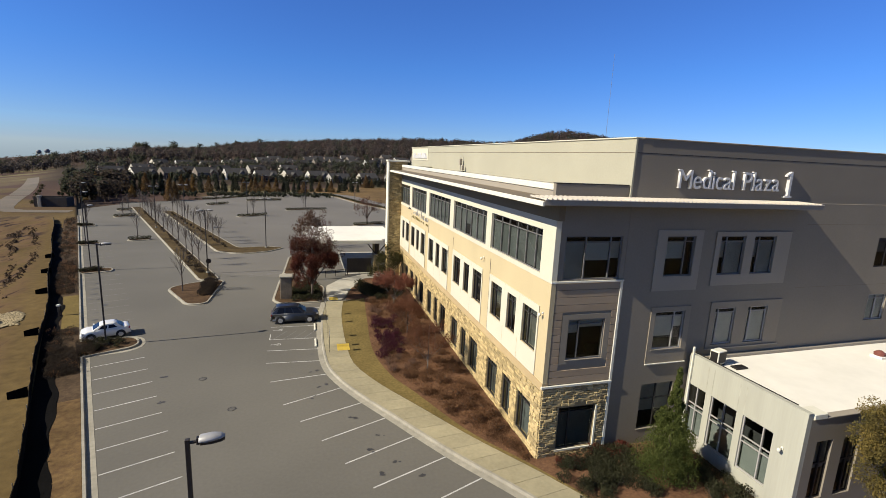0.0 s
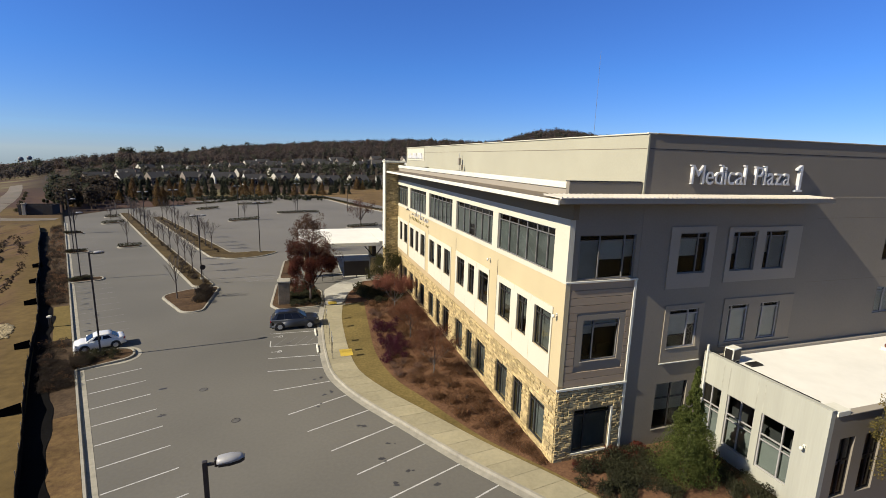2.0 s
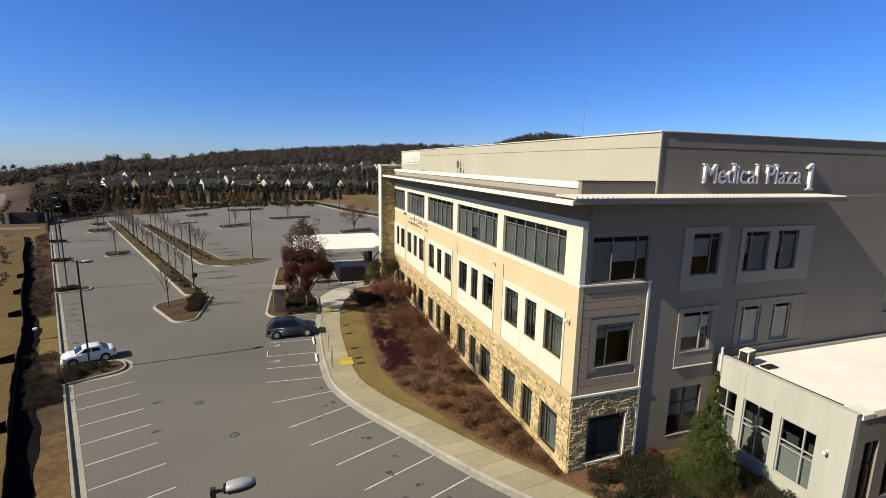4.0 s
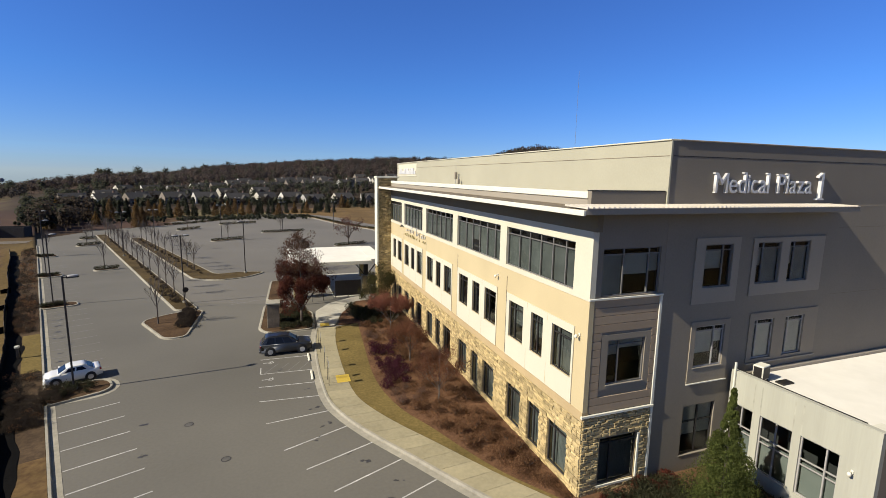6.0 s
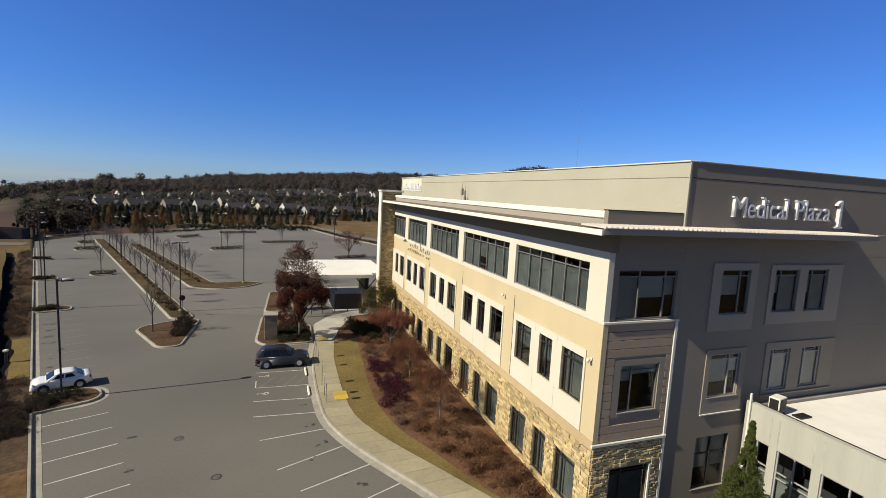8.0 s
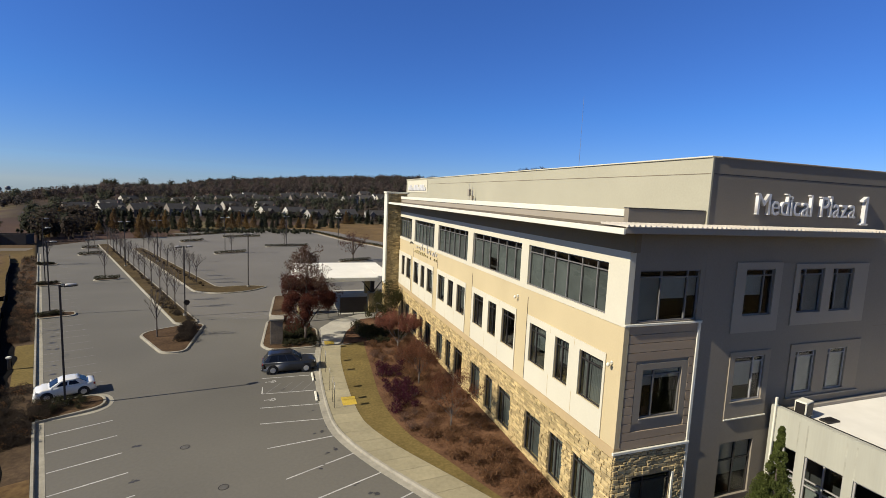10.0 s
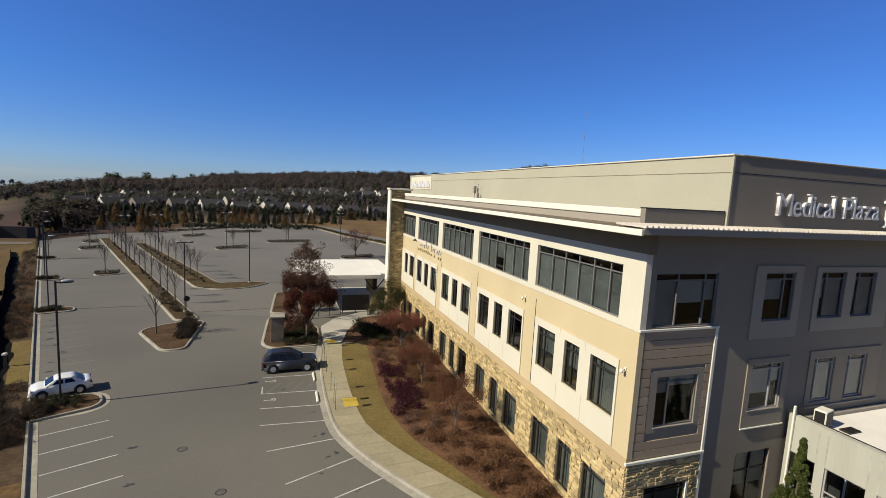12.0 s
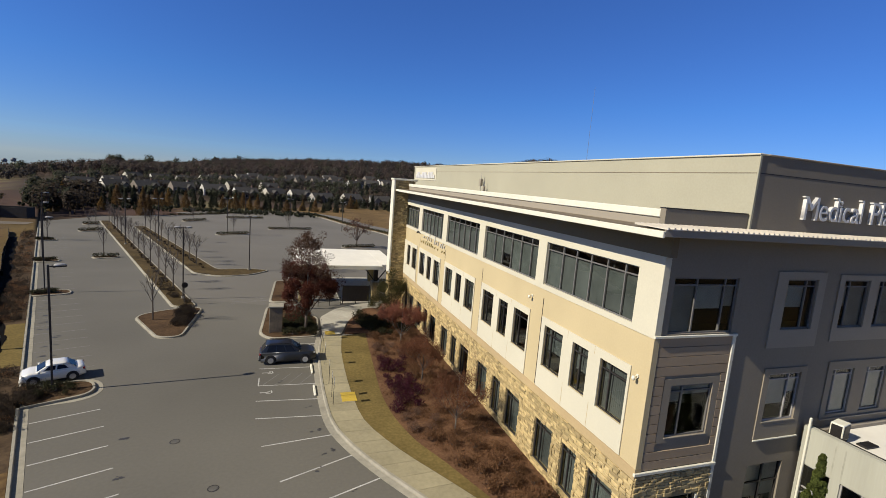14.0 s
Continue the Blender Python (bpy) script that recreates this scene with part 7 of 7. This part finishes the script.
def house(at, wid, dep, eave, seed):
    """A suburban house: walls, main gable roof, a front gable in white, windows with frames, a chimney."""
    k = seed % 3
    ob = thing("house", ("two-storey tan house with grey shingle roof", "brown brick house with grey shingle roof", "grey-sided house with grey shingle roof")[k], "house", "houses of the subdivision", at=at)
    rise = dep * 0.40
    part("wall", Shape().box(-wid / 2 + 0.31, wid / 2 - 0.31, -dep / 2, dep / 2, 0, eave), SIDING[k], ob)
    for sx in (-1, 1):      # gabled end walls, most of them painted white
        e0, e1 = sx * (wid / 2 + 0.46), sx * (wid / 2 - 0.3)
        outline_yz = [(-dep / 2, 0), (dep / 2, 0), (dep / 2, eave), (0, eave + rise - 0.12), (-dep / 2, eave)]
        part("gable_wall", Shape().add([(x, y, z) for x in (e0, e1) for y, z in outline_yz], [(4, 3, 2, 1, 0), (5, 6, 7, 8, 9)] + [(i, (i + 1) % 5, 5 + (i + 1) % 5, 5 + i) for i in range(5)]),
             SIDING[0] if seed == 3 else GABLE_SIDING[seed % 3], ob, "tan gable end" if seed == 3 else ("cream gable end", "white gable end", "pale grey gable end")[seed % 3])
    def gable(s, x0, x1, y0, y1, z, h, over=0.4):
        a, b = x0 - over, x1 + over
        s.add([(a, y0 - over, z - 0.15), (b, y0 - over, z - 0.15), (b, y1 + over, z - 0.15), (a, y1 + over, z - 0.15), (a, (y0 + y1) / 2, z + h), (b, (y0 + y1) / 2, z + h)],
              [(0, 1, 5, 4), (2, 3, 4, 5), (1, 2, 5), (3, 0, 4), (3, 2, 1, 0)])
    s = Shape()
    gable(s, -wid / 2, wid / 2, -dep / 2, dep / 2, eave, rise)
    roof = part("roof", s, SHINGLE, ob)
    gw, gx = wid * 0.26, wid * (0.22 if seed % 2 else -0.2)
    part("front_gable", Shape().add([(gx - gw / 2, -dep / 2 - 1.5, 0), (gx + gw / 2, -dep / 2 - 1.5, 0), (gx + gw / 2, -dep / 2 - 1.5, eave), (gx, -dep / 2 - 1.5, eave + gw * 0.62), (gx - gw / 2, -dep / 2 - 1.5, eave),
                                     (gx - gw / 2, -dep / 2, 0), (gx + gw / 2, -dep / 2, 0), (gx + gw / 2, -dep / 2, eave), (gx, 0, eave + gw * 0.62), (gx - gw / 2, -dep / 2, eave)],
                                    [(0, 1, 2, 3, 4), (1, 6, 7, 2), (5, 0, 4, 9), (2, 7, 8, 3), (3, 8, 9, 4)]), SIDING[(k + 1) % 3], ob, "gabled front bay")
    part("gable_roof", Shape().add([(gx - gw / 2 - 0.3, -dep / 2 - 1.8, eave - 0.1), (gx, -dep / 2 - 1.8, eave + gw * 0.64), (gx, 0, eave + gw * 0.64), (gx - gw / 2 - 0.3, -dep * 0.3, eave - 0.1), (gx + gw / 2 + 0.3, -dep / 2 - 1.8, eave - 0.1), (gx + gw / 2 + 0.3, -dep * 0.3, eave - 0.1)],
                                   [(0, 1, 2, 3), (1, 4, 5, 2)]), SHINGLE, ob)
    part("chimney", Shape().bevelled(wid * 0.3, wid * 0.3 + 0.8, 0.5, 1.4, eave, eave + rise + 1.1, 0.04), SIDING[1], roof)
    for z in (1.0,):
        for x in (-wid * 0.38, -wid * 0.06, wid * 0.40):
            if abs(x - gx) > gw * 0.7:
                f = part("window", Shape().box(x - 0.62, x + 0.62, -dep / 2 - 0.06, -dep / 2, z - 0.08, z + 1.58), WHITE, ob)
                part("pane", Shape().box(x - 0.5, x + 0.5, -dep / 2 - 0.08, -dep / 2 - 0.061, z, z + 1.5), PANE_DARK, f)
    for sx in (-1, 1):
        f = part("window", Shape().box(sx * wid / 2 - 0.05, sx * wid / 2 + 0.05, -0.6, 0.6, eave - 2.0, eave - 0.5), WHITE, ob)
        part("pane", Shape().box(sx * wid / 2 - 0.06, sx * wid / 2 + 0.06, -0.5, 0.5, eave - 1.9, eave - 0.6), PANE_DARK, f)
    return ob


HOUSES = [house(pose(60, -300 - 20 * i, -30), 10.6 + 1.0 * (i % 3), 7.2, (3.9, 3.6, 2.9)[i % 3], i) for i in range(5)]
rng = random.Random(31)
for d, a0, a1, gap in ((290, -18.5, 17, 15), (326, -16, 0, 17), (408, -14.5, 19, 14.5), (440, -7, 20, 20), (470, -3, 22, 30)):
    az = a0
    while az < a1:
        x, y = polar(az + rng.uniform(-0.2, 0.2), d + rng.uniform(-7, 7))
        copy_thing(HOUSES[rng.randrange(5)], pose(x, y, ridge_height(x, y) - 0.2, 0, 0, rng.choice((14, 20, 26, 32)) - az + rng.uniform(-6, 6)))
        az += math.degrees(gap / d) * rng.uniform(0.85, 1.25)

# ---------------------------------------------------------------- far woods
def woods(name, mat, label, count, pick, size, hgt, seed, clumps=26):
    """Many far trees as one mesh: a short stem and an uneven crown of small clumps each."""
    s, rng = Shape(), random.Random(seed)
    draw = np.random.default_rng(seed)
    quad = np.array(((-1, -0.4, 0), (0.3, -1, 0.2), (1, 0.4, 0), (-0.4, 1, 0.2)))
    round_normals = []
    for _ in range(count):
        az, d = pick(rng)
        x, y = polar(az, d)
        z, h = ridge_height(x, y), hgt * rng.choice((rng.uniform(0.6, 1.1), rng.uniform(0.8, 1.3)))
        w = h * rng.uniform(0.26, 0.40)
        s.add([(x - 0.2, y, z - 1), (x + 0.2, y, z - 1), (x, y + 0.2, z - 1), (x, y, z + h * 0.8)], [(0, 1, 3), (1, 2, 3), (2, 0, 3)])
        e = draw.normal(size=(clumps, 3))
        e *= draw.uniform(0.4, 1.0, (clumps, 1)) / np.linalg.norm(e, axis=1, keepdims=True)
        out = e + draw.normal(size=(clumps, 3)) * 0.25 + (0, 0, 0.22)
        out /= np.linalg.norm(out, axis=1, keepdims=True)
        round_normals += [(0, 0, 1)] * 4 + np.repeat(out, 4, axis=0).tolist()
        e = e * (w, w, h * 0.42) + (x, y, z + h * 0.58)
        a = np.cross(out, draw.normal(size=(clumps, 3)))
        a /= np.linalg.norm(a, axis=1, keepdims=True)
        b = np.cross(out, a)
        k = size * draw.uniform(0.6, 1.3, (clumps, 1, 1))
        p = e[:, None] + k * (a[:, None] * quad[None, :, :1] + b[:, None] * quad[None, :, 1:2] + np.cross(a, b)[:, None] * quad[None, :, 2:])
        n = len(s.v)
        s.v += p.reshape(-1, 3).tolist()
        s.f += [(n + 4 * i, n + 4 * i + 1, n + 4 * i + 2, n + 4 * i + 3) for i in range(clumps)]
    ob = solid(name, s, mat, label, "woods", kind="stuff")
    ob.data.normals_split_custom_set_from_vertices(round_normals)      # crowns are shaded as soft rounded masses
    return ob


ridge = lambda r: (r.uniform(-48, 40), 500 + 560 * r.random() ** 0.8)
between = lambda r: (r.uniform(-20.5, 26), r.choice((r.uniform(300, 395), r.uniform(330, 400), r.uniform(415, 560))))
woods("woods", BARE_WOOD, "bare reddish-brown winter woods on the ridge", 3700, ridge, 0.62, 12, 1, 84)
woods("woods", GREY_WOOD, "grey-brown bare woods on the ridge", 2300, ridge, 0.62, 11.5, 2, 84)
woods("woods", PINE_LEAF, "scattered dark pines on the ridge", 850, ridge, 0.75, 12.5, 3, 58)
woods("woods", PINE_LEAF, "dark evergreens among the houses", 330, between, 0.4, 7.0, 4, 90)
woods("woods", GREY_WOOD, "bare yard trees among the houses", 330, between, 0.36, 6.2, 5, 90)
woods("woods", PINE_LEAF, "dense dark grove beside the road", 44, lambda r: (r.uniform(-22.3, -18.5), r.uniform(172, 250)), 0.42, 7.0, 6, 150)
woods("woods", SCRUB_LEAF, "brown grove beside the road", 40, lambda r: (r.uniform(-22.3, -17), r.uniform(165, 240)), 0.4, 7.5, 7, 120)
woods("woods", PINE_LEAF, "low dark hedge line beyond the parking lot", 260, lambda r: (r.uniform(-23, 4), r.uniform(186, 199)), 0.26, 1.3, 8, 50)
woods("woods", PINE_LEAF, "row of dark evergreens in front of the houses", 250, lambda r: (r.uniform(-19, 18) if r.random() < 0.7 else r.uniform(-19, -4), r.choice((r.uniform(262, 281), r.uniform(380, 399)))), 0.36, 4.6, 11, 90)
woods("woods", SCRUB_LEAF, "row of bare trees in front of the houses", 150, lambda r: (r.uniform(-19, 18), r.choice((r.uniform(262, 281), r.uniform(300, 316), r.uniform(375, 399)))), 0.34, 5.0, 12, 90)
woods("woods", PINE_LEAF, "tall round-headed trees standing above the skyline", 22, lambda r: (r.choice((r.gauss(-16.2, 0.55), r.gauss(-13.2, 0.2), r.gauss(-9.0, 2.0))), r.uniform(840, 960)), 1.2, 19, 13, 110)
woods("woods", GREY_WOOD, "line of bare trees beyond the field", 150, lambda r: (r.uniform(-34, -22), r.uniform(430, 620)), 0.8, 8, 10, 40)


# grey instead of white, so the tanks look as if in shade
TANK_GREY = material("shaded_tank_grey", (0.128, 0.138, 0.154), (0.103, 0.111, 0.122), rough=0.6, scale=0.5, bump=0.0, big=0.1)


def water_tower(az, d, seen_up):
    """A ball tank on a ring of legs with a riser pipe and braces."""
    x, y = polar(az, d)
    z = ridge_height(x, y)
    top = 17 + d * math.tan(radians(seen_up)) - z
    ob = thing("water_tower", "grey ball-shaped water tank on tall white legs", "water tower", "water towers on the skyline", at=pose(x, y, z))
    tank = part("tank", Shape().lathe([(0.3, top - 3.6), (2.0, top - 3.0), (3.4, top - 1.3), (3.6, top), (3.3, top + 1.5), (2.0, top + 2.8), (0.3, top + 3.3)], 18), TANK_GREY, ob, smooth=True)
    part("walkway", Shape().lathe([(3.6, top - 0.5), (4.0, top - 0.5), (4.0, top - 0.2), (3.6, top - 0.2)], 18), LAMP_GREY, tank)
    part("riser", Shape().tube((0, 0, -1), (0, 0, top - 4.1), 0.7, 0.7, 10), WHITE, ob)
    for i in range(6):
        c, s6 = math.cos(i * math.pi / 3), math.sin(i * math.pi / 3)
        part("leg", Shape().tube((c * 4.2, s6 * 4.2, -1), (c * 3.3, s6 * 3.3, top - 1.2), 0.35, 0.3, 6), WHITE, ob)


water_tower(-24.1, 1000, -1.02)
water_tower(-23.5, 1010, -0.92)
DARK_BOARD = material("dark_stained_board", (0.030, 0.024, 0.020), (0.021, 0.017, 0.015), rough=0.9, scale=5, bump=0.2, big=0.2)
GATE = thing("gate_pier", "pale gate pier beside the board enclosure", "pier", at=pose(-80.6, 126.4, 0.1))
part("shaft", Shape().bevelled(-0.4, 0.4, -0.4, 0.4, 0.0, 2.9, 0.05), PALE, GATE)
part("cap", Shape().bevelled(-0.5, 0.5, -0.5, 0.5, 2.902, 3.1, 0.04), CONCRETE, GATE)
PEN = thing("bin_enclosure", "dark-stained board enclosure for bins beside the access road", "enclosure", at=pose(-79.2, 128.4, 0.1))
for x0, x1, y0, y1 in ((-2.6, -1.85, -2.1, -2.0), (-1.0, 4.6, -2.1, -2.0), (-2.6, 4.6, 2.0, 2.1), (-2.7, -2.602, -2.1, 2.1), (4.602, 4.7, -2.1, 2.1)):
    part("board_panel", Shape().bevelled(x0, x1, y0, y1, 0.05, 2.6, 0.02), DARK_BOARD, PEN)
for i in range(6):
    copy_thing(GREENS[i % 3], pose(-84.5 - 4.6 * i, 131 + 11.5 * i, 0.3)).scale = (1.7, 1.7, 2.0)
x, y = polar(35.0, 900)
# haze is put into the colour: a sky-like blue grey keeps the mast faint
MAST_GREY = material("mast_haze_tint", (0.142, 0.160, 0.206), (0.122, 0.142, 0.180), rough=0.8, scale=2, bump=0.0)
MAST = thing("radio_mast", "very tall thin grey radio mast", "mast", at=pose(x, y, 10))
part("lattice", Shape().tube((0, 0, 0), (0, 0, 198), 0.42, 0.25, 4), MAST_GREY, MAST)
for z in (60, 120, 170):
    part("guy_ring", Shape().lathe([(0.6, z), (0.6, z + 1.0)], 6), MAST_GREY, MAST)

# ---------------------------------------------------------------- pieces: boards, slabs, stones
BAY_WALL = [o for o in BUILDING.children if o.name.startswith("bay_wall")][0]
z = 4.80
while z < 10.9:
    h = min(0.44, 10.94 - z)
    spans = [(0.32, 4.44)]
    if z + h > 6.05 and z < 9.05:
        spans = [(0.32, 0.88), (4.12, 4.44)]
    for a, b in spans:
        o = new("board", Shape().bevelled(a, b, -0.004, 0.056, z + 0.014, z + h - 0.014, 0.008).mesh("board", BOARD))
        o.parent = BAY_WALL
    z += 0.44
o = part("window_panel", pierced(BAY, 0.9, 4.1, 6.05, 9.05, [(1.32, 3.74, 6.3, 8.75)], 0.05, 0.0), TAUPE, BAY_WALL, "flat taupe panel round the window")

SIDEWALK = solid("sidewalk", Shape().strip(K_IN, WALK_OUT, 0.10), MORTAR, "tan concrete sidewalk of jointed slabs", "sidewalk", kind="structure")
ka, kb = evenly(offset(KERB_LINE, 0.18), 62), evenly(offset(KERB_LINE, 2.14), 62)
for i in range(62):
    s = Shape()
    a0, a1, b0, b1 = (Vector(p) for p in (ka[i], ka[i + 1], kb[i], kb[i + 1]))
    g = 0.006
    a0, a1, b0, b1 = a0.lerp(a1, g), a1.lerp(a0, g), b0.lerp(b1, g), b1.lerp(b0, g)
    top = [a0.lerp(b0, 0.004), a1.lerp(b1, 0.004), b1.lerp(a1, 0.004), b0.lerp(a0, 0.004)]
    s.add([(*p, 0.10) for p in (a0, a1, b1, b0)] + [(*p, 0.15) for p in top], [(4, 5, 6, 7), (0, 1, 5, 4), (1, 2, 6, 5), (2, 3, 7, 6), (3, 0, 4, 7)])
    o = new("slab", s.mesh("slab", WALK))
    o.parent = SIDEWALK

stone_bay = [o for o in BUILDING.children if o.name.startswith("stone_wall")]
stonework("s", 0.02, 0.02, 4.44, 0.0, 4.60, [(1.16, 3.84, 0.44, 3.24)], 1, stone_bay[1], 9.0)
stonework("w", 0.02, 0.0, 42.8, 0.0, 4.43, holes1, 2, stone_bay[0], 2.6)
TOWER = [o for o in BUILDING.children if o.name.startswith("stone_tower")][0]
stonework("s", PIER[2], PIER[0], -0.02, 0.2, 16.68, [], 3, TOWER, -99)
stonework("w", PIER[0], PIER[2], PIER[3], 0.2, 16.68, [], 4, TOWER, -99)
